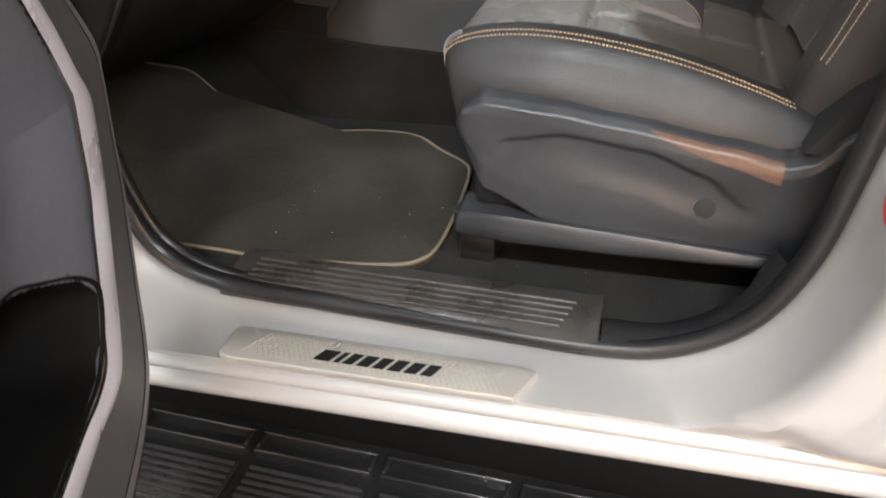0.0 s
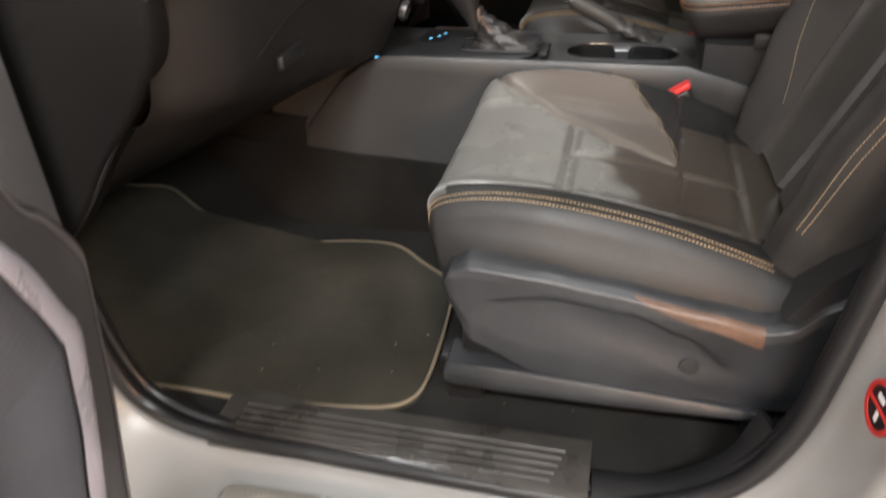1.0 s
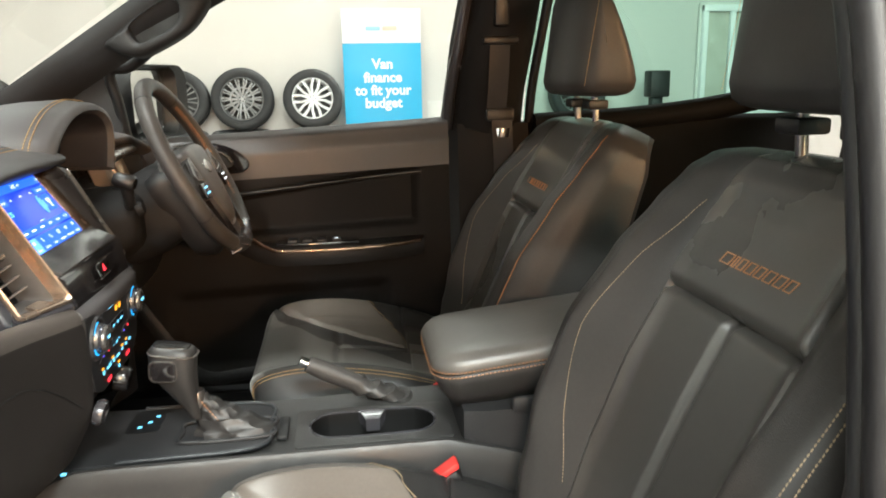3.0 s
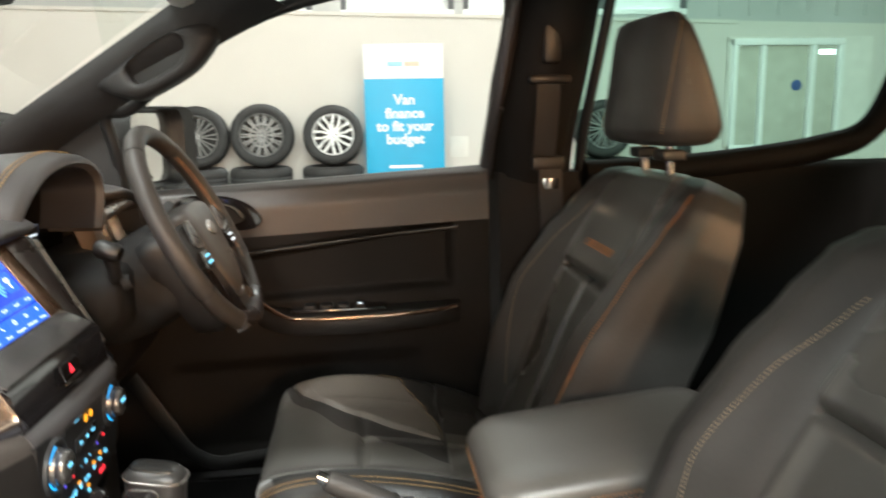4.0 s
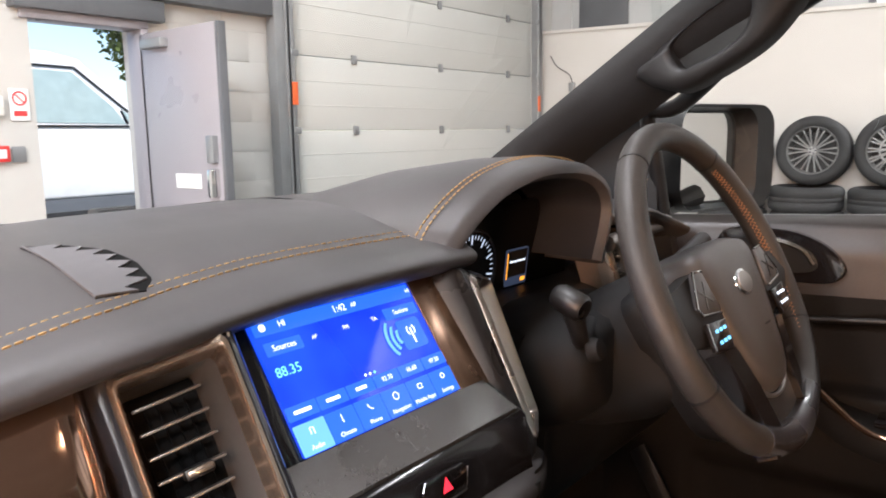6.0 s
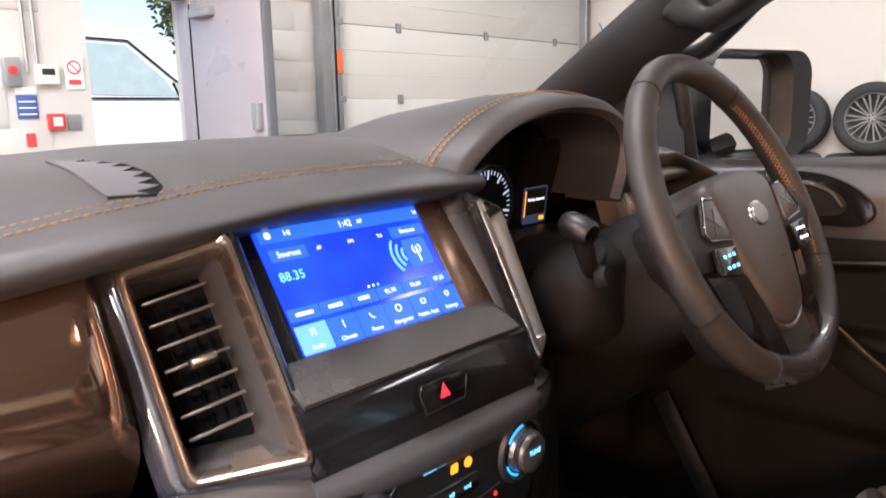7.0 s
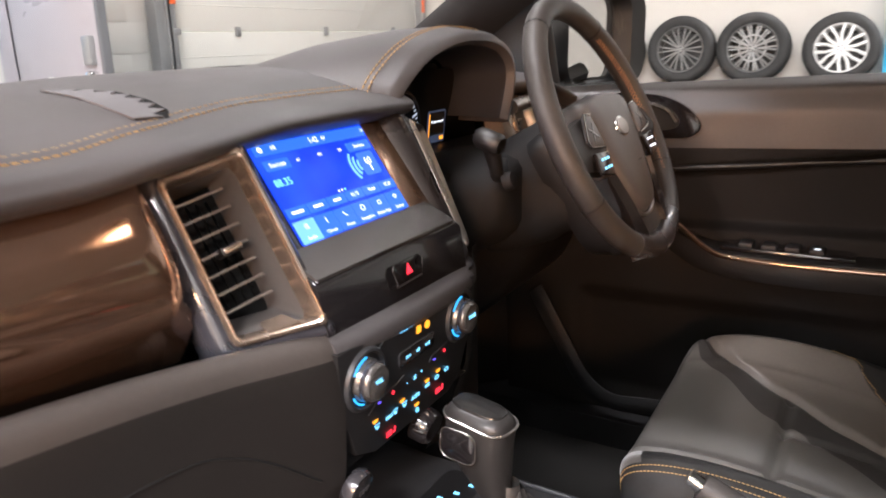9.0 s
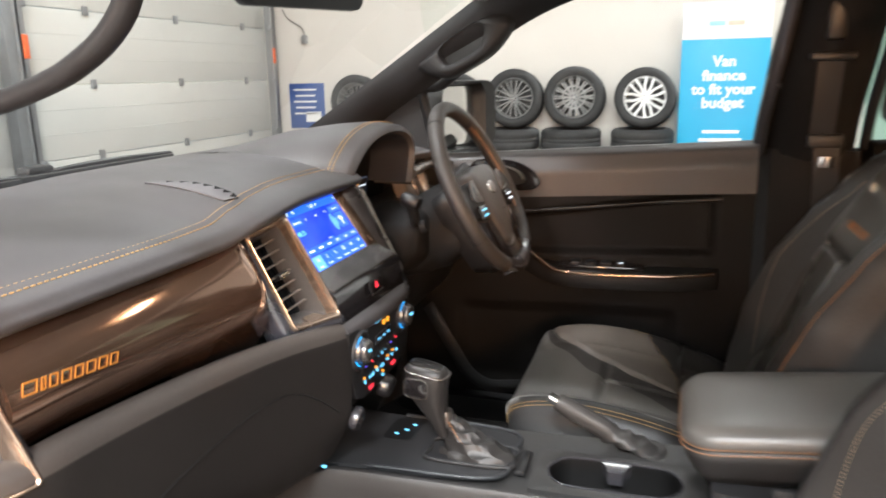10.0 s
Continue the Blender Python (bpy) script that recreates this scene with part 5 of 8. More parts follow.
# lining toned darker than the hood to hold the shade inside it
part("hood_lining", loft([hood_ring(-0.222, -0.004, -0.004), hood_ring(-0.18, -0.003, -0.002), hood_ring(-0.14, -0.001, 0.0), hood_ring(-0.119, 0.001, 0)], closed=False, cap=False), mat("hood_shade_grey", (0.021, 0.0215, 0.026), 0.6, pebble=1500, bump=0.2, dist=0.0003, spec=0.3), dash, "lining inside the hood, darkened for the shade there", 60)
hood = part("instrument_hood", loft([hood_ring(-0.119, 0.001, 0), hood_ring(-0.108, 0.007, 0), hood_ring(-0.109, 0.014, 0.0), hood_ring(-0.120, 0.020, 0.001),
                                     hood_ring(-0.16, 0.022, 0.004, widen=0.05), hood_ring(-0.22, 0.020, 0.003, widen=0.12), hood_ring(-0.32, 0.014, -0.004, widen=0.22), hood_ring(-0.44, 0.004, -0.022, widen=0.34), hood_ring(-0.58, -0.02, -0.07, widen=0.4)], closed=False, cap=False), SOFT, dash, "stitched hood over the instruments", 60)
for x, g in ((-0.142, 0.0225), (-0.150, 0.0228)):
    stitch("hood_stitching", [Vector(q) + Vector((0, 0, 0.0006)) for q in hood_ring(x, g, 0.003, widen=0.03)[3:33]], dash, THREAD)
part("binnacle_back", loft([[(-0.22, y, z) for y, z in ((0.19, 1.16), (0.19, 1.285), (0.26, 1.315), (0.42, 1.315), (0.47, 1.28), (0.47, 1.16))], [(-0.25, y, z) for y, z in ((0.19, 1.16), (0.19, 1.285), (0.26, 1.315), (0.42, 1.315), (0.47, 1.28), (0.47, 1.16))]]), BLACK, dash)
part("binnacle_floor", slab(lambda u, v: (lerp(-0.22, -0.10, u), lerp(0.15, 0.58, v), 1.185 + 0.012 * math.sin(math.pi * v) - 0.012 * u), 6, 12, (0, 0, -0.02)), BLACK, dash)
clus = part("cluster_panel", box((-0.212, 0.355, 1.245), (0.012, 0.34, 0.125), 0.004), BLACK, dash, "dark instrument cluster with lit dials")
CM = basis((-0.204, 0.385, 1.23), (0, 1, 0), (0.12, 0, 1))
disp = part("display", extrude(rounded(0.050, 0.048, 0.003, 3, 0.006, -0.006), CM, 0.002), glow("lit_display_grey", (0.06, 0.08, 0.13), 0.35), clus)
part("display_dark", extrude(rounded(0.044, 0.034, 0.002, 2, 0.006, -0.001), CM, 0.0026), DARK, disp)
lettering("display_text", "No key detected", CM @ Matrix.Translation((0.006, 0.002, 0.0028)), 0.0052, G_WHITE, disp, 0.0001)
part("display_strip", extrude(rounded(0.010, 0.005, 0.001, 2, 0.022, -0.024), CM, 0.0026), G_AMBER, disp)
for k, (a, b) in enumerate(((-0.028, -0.048), (-0.004, -0.043))):
    part("display_edge", box((0, 0, 0), (0.0006, 0.034, 0.001), 0, CM @ Matrix.Translation((-0.0175, -0.003, 0.003))), G_AMBER, disp) if k == 0 else None
    part("tell_tale", extrude([(a - 0.004, b - 0.004), (a + 0.004, b - 0.004), (a + 0.001, b + 0.005), (a - 0.001, b + 0.005)], CM, 0.0026), G_RED, clus)
for cx in (-0.098,):
    dial = part("dial", tube([CM @ Vector((cx + 0.052 * math.cos(a * 0.1257), 0.0 + 0.052 * math.sin(a * 0.1257), 0.003)) for a in range(50)], 0.0028, 6, True), GUN, clus)
    bm = bmesh.new()
    for k in range(33):
        a = radians(-130 + 260 * k / 32) + math.pi / 2
        r0 = 0.036 if k % 4 == 0 else 0.042
        tube([CM @ Vector((cx + r0 * math.cos(a), r0 * math.sin(a), 0.003)), CM @ Vector((cx + 0.047 * math.cos(a), 0.047 * math.sin(a), 0.003))], 0.0011 if k % 4 == 0 else 0.0006, 4, bm=bm)
    part("scale_marks", bm, G_DIM, dial)
    part("needle", box((0, 0, 0), (0.016, 0.0010, 0.002), 0, CM @ Matrix.Translation((cx - 0.012, -0.01, 0.005)) @ Matrix.Rotation(radians(35), 4, "Z")), PADGREY, dial)

# bronze fascia panel on the passenger side
def line_z(y):
    return at_list([-0.70, -0.55, -0.42, -0.30, -0.20], [1.147, 1.145, 1.135, 1.121, 1.108], y)


def panel_fn(u, v):
    y = lerp(-0.612, -0.203, u)
    z = lerp(1.255, line_z(y) - 0.006, v)
    x = -0.120 + 0.050 * math.sin(math.pi * min(0.5, 0.07 + 0.80 * v)) - 0.034 * (max(0.0, v - 0.52) / 0.48) ** 1.6
    t = max(0.0, (u - 0.945) / 0.055)
    x = lerp(x, min(x, at_list([1.10, 1.114, 1.25, 1.27], [-0.068, -0.070, -0.130, -0.138], z)), 0.8 * t * t)
    return (x, y, z)


part("fascia_panel", slab(panel_fn, 30, 14, (-0.02, 0, 0)), BRONZE, dash, "dark bronze glossy fascia panel", 50)
BEAM = spline([(-0.076, -0.695, 1.136), (-0.072, -0.56, 1.135), (-0.067, -0.42, 1.125), (-0.060, -0.30, 1.113), (-0.048, -0.22, 1.104), (-0.030, -0.155, 1.097), (-0.020, -0.11, 1.094), (-0.016, 0.0, 1.091), (-0.018, 0.11, 1.090), (-0.04, 0.16, 1.09)], 60)
part("soft_beam", tube([p for p in BEAM if p.y > -0.128], 0.0185, 14, flat=0.92), SOFT, dash, "rounded soft beam under the screen shelf")


def on_fascia(p):
    y, z = -0.545 + p.x, 1.203 + p.y - 0.10 * p.x
    v = (1.255 - z) / (1.261 - line_z(y))
    q = panel_fn((y + 0.612) / 0.409, v)
    return Vector((q[0] + 0.0006 + p.z, q[1], q[2]))


wordmark("fascia_wordmark", Matrix(), 0.107, 0.0105, mat("orange_print", (0.34, 0.13, 0.015), 0.45), dash, 0.0008, "orange plain-block wordmark", warp=on_fascia)


# lower dash and glove box
def beam_at(y):
    k = min(range(len(BEAM) - 1), key=lambda q: 0 if BEAM[q].y <= y <= BEAM[q + 1].y else 1 + abs(BEAM[q].y - y))
    f = (y - BEAM[k].y) / (BEAM[k + 1].y - BEAM[k].y)
    return lerp(BEAM[k].x, BEAM[k + 1].x, f), lerp(BEAM[k].z, BEAM[k + 1].z, f)


def low_profile(y):
    """The soft shoulder under the fascia rolls over into the lower dash."""
    bx, bz = beam_at(y)
    zb = at_list([-0.72, -0.57, -0.42, -0.16, 0.0], [0.985, 0.96, 0.925, 0.88, 0.88], y)
    e_ = -0.032 * max(0.0, min(1.0, (-0.58 - y) / 0.12)) ** 2
    xs = at_list([-0.25, -0.118], [0.0, 1.0], y)
    pts = [(bx - 0.020, bz + 0.002), (bx - 0.014, bz + 0.013), (bx - 0.002, bz + 0.0185), (bx + 0.010, bz + 0.0135), (bx + 0.0165, bz + 0.002),
           (bx + 0.0185, bz - 0.018), (bx + 0.018 - 0.002 * xs, lerp(bz, zb, 0.35)), (bx + 0.014 - 0.004 * xs, lerp(bz, zb, 0.6)), (bx + 0.006 - 0.016 * xs, lerp(bz, zb, 0.8)), (bx - 0.012 - 0.02 * xs, zb + 0.010),
           (bx - 0.05 - 0.02 * xs, zb - 0.006), (-0.22, zb - 0.07), (-0.36, zb - 0.15), (-0.5, zb - 0.22), (-0.7, zb - 0.28)]
    return [(x + e_, y, z) for x, z in pts]


LOWROWS = [spline(low_profile(-0.715 + 0.598 * k / 60), 90) for k in range(61)]
# one vinyl in two tones: lit on the shoulder, shaded below it
DASH_LIT = mat("dash_vinyl_lit", (0.044, 0.038, 0.0345), 0.45, pebble=1400, bump=0.2, dist=0.0003, var=0.15, scale=4)
part("soft_shoulder", loft([r[:28] for r in LOWROWS], closed=False, cap=False), DASH_LIT, dash, "soft rounded shoulder under the fascia, in the lit tone of the vinyl", 60)
part("lower_dash", loft([r[27:] for r in LOWROWS], closed=False, cap=False), mat("dash_vinyl_shaded", (0.0135, 0.0120, 0.0112), 0.52, pebble=1400, bump=0.18, dist=0.0003, var=0.15, scale=4, spec=0.28), dash, "rounded lower dash with the glove box, in the shaded tone of the vinyl", 60)
part("glove_box_gap", tube(spline([(beam_at(y)[0] + d, y, z) for y, z, d in ((-0.56, 1.02, 0.018), (-0.46, 1.046, 0.0185), (-0.34, 1.058, 0.0185), (-0.262, 1.057, 0.0187), (-0.225, 1.046, 0.0186), (-0.19, 1.024, 0.0178), (-0.145, 0.985, 0.0145))], 40), 0.0010, 6), DARK, dash, "thin glove box joint")
gh = part("glove_box_handle", box((-0.054, -0.47, 0.995), (0.012, 0.075, 0.02), 0.005), DARK, dash)
END = [(q.x, q.z) for q in spline([(-0.66, 0, 1.19), (-0.30, 0, 1.26), (-0.11, 0, 1.245), (-0.082, 0, 1.18), (-0.076, 0, 1.09), (-0.112, 0, 1.02), (-0.175, 0, 0.945), (-0.255, 0, 0.845), (-0.45, 0, 0.72), (-0.66, 0, 0.70)], 60, True)]
part("dash_end", loft([[(-0.35 + (x + 0.35) * sc, y, 0.97 + (z - 0.97) * sc) for x, z in END] for y, sc in ((-0.69, 1.0), (-0.712, 1.0), (-0.72, 0.985), (-0.724, 0.95))]), mat("end_cap_plastic", (0.006, 0.006, 0.006), 0.6, pebble=1500, bump=0.2, dist=0.0003, spec=0.08), dash, "rounded dash end cap")
part("end_seam", tube(spline([(-0.085, -0.712, 1.09), (-0.105, -0.713, 1.045), (-0.17, -0.714, 0.955), (-0.25, -0.714, 0.85), (-0.36, -0.714, 0.75)], 20), 0.004, 6), DARK, dash)


VENTGLOSS = mat("marbled_gloss_black", (0.030, 0.030, 0.036), 0.13, coat=0.8, bump=0.012, grain=30, dist=0.002, var=0.5, scale=22, rvar=0.05)
BEZEL = mat("brushed_bezel", (0.46, 0.37, 0.30), 0.24, metal=0.88, bump=0.03, grain=700, rvar=0.08)
SMOKE = mat("smoked_trim", (0.020, 0.018, 0.018), 0.30, metal=0.2, bump=0.02, rvar=0.06, spec=0.4)
DUCT = mat("duct_grey", (0.10, 0.094, 0.09), 0.38, metal=0.35, bump=0.04, rvar=0.08)
SLAT = mat("dull_slat", (0.20, 0.175, 0.155), 0.36, metal=0.5, bump=0.03)


# air vents: a framed cell with slats
def vent(name, corners, wide, parent_label, metal=None, body=None):
    """corners: top-left, top-right, bottom-right, bottom-left of the frame's face."""
    tl, tr, br, bl = [Vector(c) for c in corners]
    out = (tr - tl).cross(bl - tl).normalized()
    if out.x < 0:
        out = -out

    def at(u, v, d):
        p = lerp(lerp(tl, tr, u), lerp(bl, br, u), v)
        return p + out * d

    def rr(u0, u1, v0, v1, r=0.05):
        return [(lerp(u0, u1, 0.5 + a), lerp(v0, v1, 0.5 - b)) for a, b in rounded(1, 1, r, 4)]

    def skin(rings):
        return loft([[at(u, v, d) for u, v in ring] for ring, d in rings], cap=False)

    o = part(name, skin(((rr(-0.20, 1.08, -0.05, 1.06), -0.035), (rr(-0.20, 1.08, -0.05, 1.06), -0.006), (rr(-0.12, 1.05, -0.03, 1.04), 0.001), (rr(-0.01, 1.0, 0.0, 1.01), 0.004), (rr(0.03, 0.97, 0.02, 0.98), 0.003))), body or VENTGLOSS, dash, parent_label)
    part("bezel", skin(((rr(0.01, 0.985, 0.012, 0.985), 0.003), (rr(0.015, 0.98, 0.014, 0.982), 0.007), (rr(0.05, 0.945, 0.035, 0.965), 0.009), (rr(0.075, 0.925, 0.05, 0.95), 0.007), (rr(0.09, 0.90, 0.06, 0.94), -0.002), (rr(0.10, 0.86, 0.075, 0.925), -0.010))), metal or BEZEL, o, "satin vent bezel")
    part("duct", loft([[at(u, v, d) for u, v in ring] for ring, d in ((rr(0.10, 0.74, 0.08, 0.85), -0.045), (rr(0.10, 0.74, 0.08, 0.85), -0.05))]), BLACK, o)
    part("duct_wall", skin(((rr(0.095, 0.865, 0.07, 0.93), -0.009), (rr(0.105, 0.71, 0.10, 0.83), -0.034), (rr(0.11, 0.71, 0.11, 0.83), -0.048))), DUCT, o)
    for k in range(7):
        v = 0.165 + k * 0.10
        part("slat", box((0, 0, 0), (wide * 0.63, 0.0019, 0.007), 0.0006, basis(at(0.425, v, -0.017), tr - tl, bl - tl) @ Matrix.Rotation(radians(5), 4, "X")), SLAT, o)
    for k in range(5):
        u = 0.2 + k * 0.11
        part("rear_vane", box((0, 0, 0), (0.0010, 0.095, 0.006), 0.0, basis(at(u - 0.03, 0.47, -0.042), tr - tl, bl - tl)), BLACK, o)
    tab = part("vent_tab", box((0, 0, 0), (wide * 0.27, 0.0075, 0.02), 0.002, basis(at(0.46, 0.475, -0.014), tr - tl, bl - tl)), DARK, o)
    part("tab_face", box((0, 0, 0), (wide * 0.24, 0.0048, 0.004), 0.0016, basis(at(0.465, 0.473, -0.003), tr - tl, bl - tl)), BEZEL, tab)
    part("upper_wedge", loft([[at(0.40, 0.075, -0.012), at(0.60, 0.07, -0.012), at(0.68, 0.03, 0.005), at(0.34, 0.035, 0.005)], [at(0.40, 0.06, -0.016), at(0.60, 0.055, -0.016), at(0.68, 0.02, 0.0), at(0.34, 0.025, 0.0)]]), BEZEL, o)
    part("lower_wedge", loft([[at(0.42, 0.885, -0.012), at(0.66, 0.875, -0.012), at(0.72, 0.94, 0.006), at(0.36, 0.945, 0.006)], [at(0.42, 0.90, -0.016), at(0.66, 0.89, -0.016), at(0.72, 0.955, 0.0), at(0.36, 0.955, 0.0)]]), BEZEL, o)
    return o

vent("centre_vent", ((-0.122, -0.193, 1.250), (-0.098, -0.120, 1.268), (-0.016, -0.116, 1.118), (-0.058, -0.187, 1.114)), 0.07, "framed centre air vent")
vent("centre_vent", ((-0.100, 0.142, 1.264), (-0.120, 0.200, 1.248), (-0.060, 0.200, 1.114), (-0.024, 0.142, 1.116)), 0.06, "framed centre air vent", SATIN, SMOKE)
vent("outer_vent", ((-0.105, -0.705, 1.245), (-0.095, -0.622, 1.240), (-0.062, -0.600, 1.125), (-0.072, -0.700, 1.13)), 0.09, "framed outer air vent")
vent("outer_vent", ((-0.150, 0.512, 1.262), (-0.156, 0.622, 1.250), (-0.130, 0.622, 1.178), (-0.124, 0.516, 1.178)), 0.08, "framed outer air vent", BEZEL, BEZEL)

# centre stack: screen module
COPPER = mat("brushed_copper", (0.30, 0.19, 0.13), 0.26, metal=0.85, bump=0.03, grain=600, rvar=0.08)
STK = basis((-0.0925, 0.0, 1.2195), (0, 1, 0), (-0.57, 0, 0.83))
SW, SH = 0.1725, 0.106
mod = part("screen_module", extrude([(-0.116, 0.060), (0.124, 0.060), (0.125, -0.062), (-0.112, -0.062)], STK @ Matrix.Translation((0, 0, -0.03)), 0.027, 0.002), PIANO, dash, "glossy black screen surround")
part("side_strip", extrude([(0.087, 0.058), (0.125, 0.058), (0.126, -0.058), (0.087, -0.058)], STK @ Matrix.Translation((0, 0, -0.003)), 0.004, 0.001), COPPER, mod, "brushed copper strip beside the screen")
part("strip_edge", tube([STK @ Vector(q) for q in ((0.1285, 0.060, 0.002), (0.1305, 0.0, 0.003), (0.1305, -0.060, 0.002))], 0.0028, 8), SATIN, mod)
part("side_strip", extrude([(-0.112, 0.055), (-0.092, 0.055), (-0.092, -0.056), (-0.108, -0.056)], STK @ Matrix.Translation((0, 0, -0.003)), 0.004, 0.001), PIANO, mod)
scr = part("touch_screen", extrude(rounded(SW, SH, 0.002, 2), STK @ Matrix.Translation((0, 0, -0.003)), 0.003), SCREEN, mod, "lit blue touch screen")
part("glass_margin", extrude(rounded(SW + 0.006, 0.012, 0.001, 2, 0, SH / 2 + 0.004), STK @ Matrix.Translation((0, 0, -0.0035)), 0.003), PIANO, mod)


def ui(name, x, y, w, h, material, r=0.001, lift=0.0004):
    return part(name, extrude(rounded(w, h, min(r, w / 2.1, h / 2.1), 2, x, y), STK @ Matrix.Translation((0, 0, lift)), 0.0002), material, scr)


def ut(x, y, txt, size, material=None, align="CENTER"):
    lettering("screen_text", txt, STK @ Matrix.Translation((x, y, 0.0009)), size, material or G_WHITE, scr, 0.00005, align=align)


for k in range(6):
    ui("menu_tile", -0.0727 + k * 0.0291, -0.0415, 0.0284, 0.0225, G_TILE2 if k == 0 else G_TILE)
for k, s in enumerate(("Audio", "Climate", "Phone", "Navigation", "Mobile Apps", "Settings")):
    ut(-0.0727 + k * 0.0291, -0.0485, s, 0.0048)
    cx_ = -0.0727 + k * 0.0291
    shape = ([(-0.0012, -0.002), (-0.0012, 0.0028), (0.002, 0.0022), (0.002, -0.0026)], [(0.0, 0.003), (0.0, -0.002), (0.0006, -0.003)], [(-0.002, 0.0026), (-0.0012, 0.0), (0.0004, -0.0016), (0.0026, -0.0024)],
             [(0.003 * math.cos(q * 0.63), 0.003 * math.sin(q * 0.63)) for q in range(11)], [(-0.0024, 0.0018), (0.0024, 0.0018), (0.0024, -0.002), (-0.0024, -0.002), (-0.0024, 0.0018)], [(0.0008 + 0.0022 * math.cos(q * 0.7), 0.0008 + 0.0022 * math.sin(q * 0.7)) for q in range(10)])[k]
    part("menu_icon", tube([STK @ Vector((cx_ + a, -0.0372 + b, 0.0008)) for a, b in shape], 0.00045, 4), G_WHITE, scr)
for k in range(6):
    ui("preset_tile", -0.0727 + k * 0.0291, -0.0215, 0.0282, 0.0105, G_TILE)
for k, s in enumerate((None, None, None, "92.70", "96.60", "97.50")):
    if s:
        ut(-0.0727 + k * 0.0291, -0.0215, s, 0.0055)
    else:
        ui("station_bar", -0.0727 + k * 0.0291, -0.0215, (0.016, 0.0135, 0.0115)[k], 0.0026, G_WHITE, 0.0005, 0.0008)
ui("top_bar", 0, 0.0445, SW - 0.004, 0.012, G_TILE)
ut(0.0, 0.0445, "1:42", 0.0085)
ut(0.016, 0.0445, "AP", 0.0055)
ut(-0.058, 0.0445, "HI", 0.0068)
ut(0.082, 0.0445, "HI", 0.0055)
ui("home_icon", -0.076, 0.0445, 0.0055, 0.0055, G_WHITE, 0.002, 0.0008)
ui("sources_tile", -0.064, 0.0275, 0.034, 0.0105, G_TILE)
ut(-0.064, 0.0275, "Sources", 0.0068)
ut(-0.035, 0.0275, "AF", 0.0045)
ut(-0.002, 0.028, "FM", 0.005)
ut(0.03, 0.028, "TA", 0.005)
ui("stations_tile", 0.063, 0.0285, 0.04, 0.0105, G_TILE)
ut(0.063, 0.0285, "Stations", 0.0058)
ut(-0.081, 0.009, "88.35", 0.0105, G_CYAN, "LEFT")
ui("signal_tile", 0.064, 0.007, 0.028, 0.027, G_TILE, 0.003)
for k in range(3):
    part("signal_arc", tube([STK @ Vector((0.052 - (0.006 + 0.006 * k) * math.cos(a), 0.007 + (0.008 + 0.006 * k) * math.sin(a), 0.0008)) for a in [-0.8 + 1.6 * q / 10 for q in range(11)]], 0.0012, 4), G_TILE2, scr)
part("signal_mast", tube([STK @ Vector((0.064, -0.002, 0.0008)), STK @ Vector((0.064, 0.012, 0.0008))], 0.0009, 4), G_WHITE, scr)
for k in (-1, 1):
    part("signal_wave", tube([STK @ Vector((0.064 + k * 0.0045 * math.cos(a), 0.010 + 0.0045 * math.sin(a), 0.0008)) for a in [-0.9 + 1.8 * q / 8 for q in range(9)]], 0.0006, 4), G_WHITE, scr)
for k in range(3):
    ui("page_dot", -0.005 + k * 0.005, -0.0135, 0.0022, 0.0022, G_CYAN if k == 2 else G_WHITE, 0.001, 0.0008)

# glossy shelf below the screen, hazard switch, band
part("gloss_shelf", loft([[(-0.062, y, 1.1735), (-0.030, y * 1.01, 1.158), (-0.020, y * 1.01, 1.150), (-0.012, y * 1.0, 1.104), (-0.06, y, 1.10)] for y in (-0.122, -0.05, 0.05, 0.124)]), PIANO, dash, "glossy black shelf under the screen")
# grey sheet that carries the shelf's bright reflection, with slight dust
part("shelf_top", slab(lambda u, v: (lerp(-0.0605, -0.0245, u), lerp(-0.118, 0.118, v), lerp(1.1752, 1.1575, u) + 0.0008), 8, 12, (0, 0, -0.003)), mat("dusty_sheen_grey", (0.050, 0.047, 0.046), 0.20, coat=0.7, coat_rough=0.12, bump=0.0, var=0.2, scale=30, grain=700, rvar=0.06, spec=0.9), dash, "dusty glossy top of the shelf, greyed for its bright reflection")
HZ = basis((-0.0145, 0.004, 1.1345), (0, 1, 0), (-0.24, 0, 1))
hz = part("hazard_switch", extrude([(-0.026, 0.004), (-0.022, 0.010), (0.022, 0.010), (0.027, 0.005), (0.022, -0.010), (-0.022, -0.011)], HZ, 0.003, 0.001), PIANO, dash)
part("hazard_triangle", extrude([(-0.0055, -0.004), (0.0055, -0.004), (0, 0.0065)], HZ @ Matrix.Translation((0, 0, 0.003)), 0.0006), G_RED, hz)
part("switch_rim", tube([HZ @ Vector((a, b, 0.0015)) for a, b in [(-0.022, -0.012), (0.022, -0.011), (0.028, 0.005)]], 0.0008, 6), SATIN, hz)
CP = basis((-0.004, 0.0, 1.036), (0, 1, 0), (0.06, 0, 1))
ctl = part("control_panel", extrude([(-0.128, 0.062), (0.122, 0.062), (0.118, 0.0), (0.098, -0.048), (0.07, -0.062), (-0.07, -0.062), (-0.10, -0.05), (-0.122, 0.0)], CP @ Matrix.Translation((0, 0, -0.06)), 0.06, 0.004), DARK, dash, "dark control panel with lit keys")
KNOBGREY = mat("satin_knob", (0.16, 0.155, 0.15), 0.26, metal=0.7, bump=0.02, rvar=0.06)
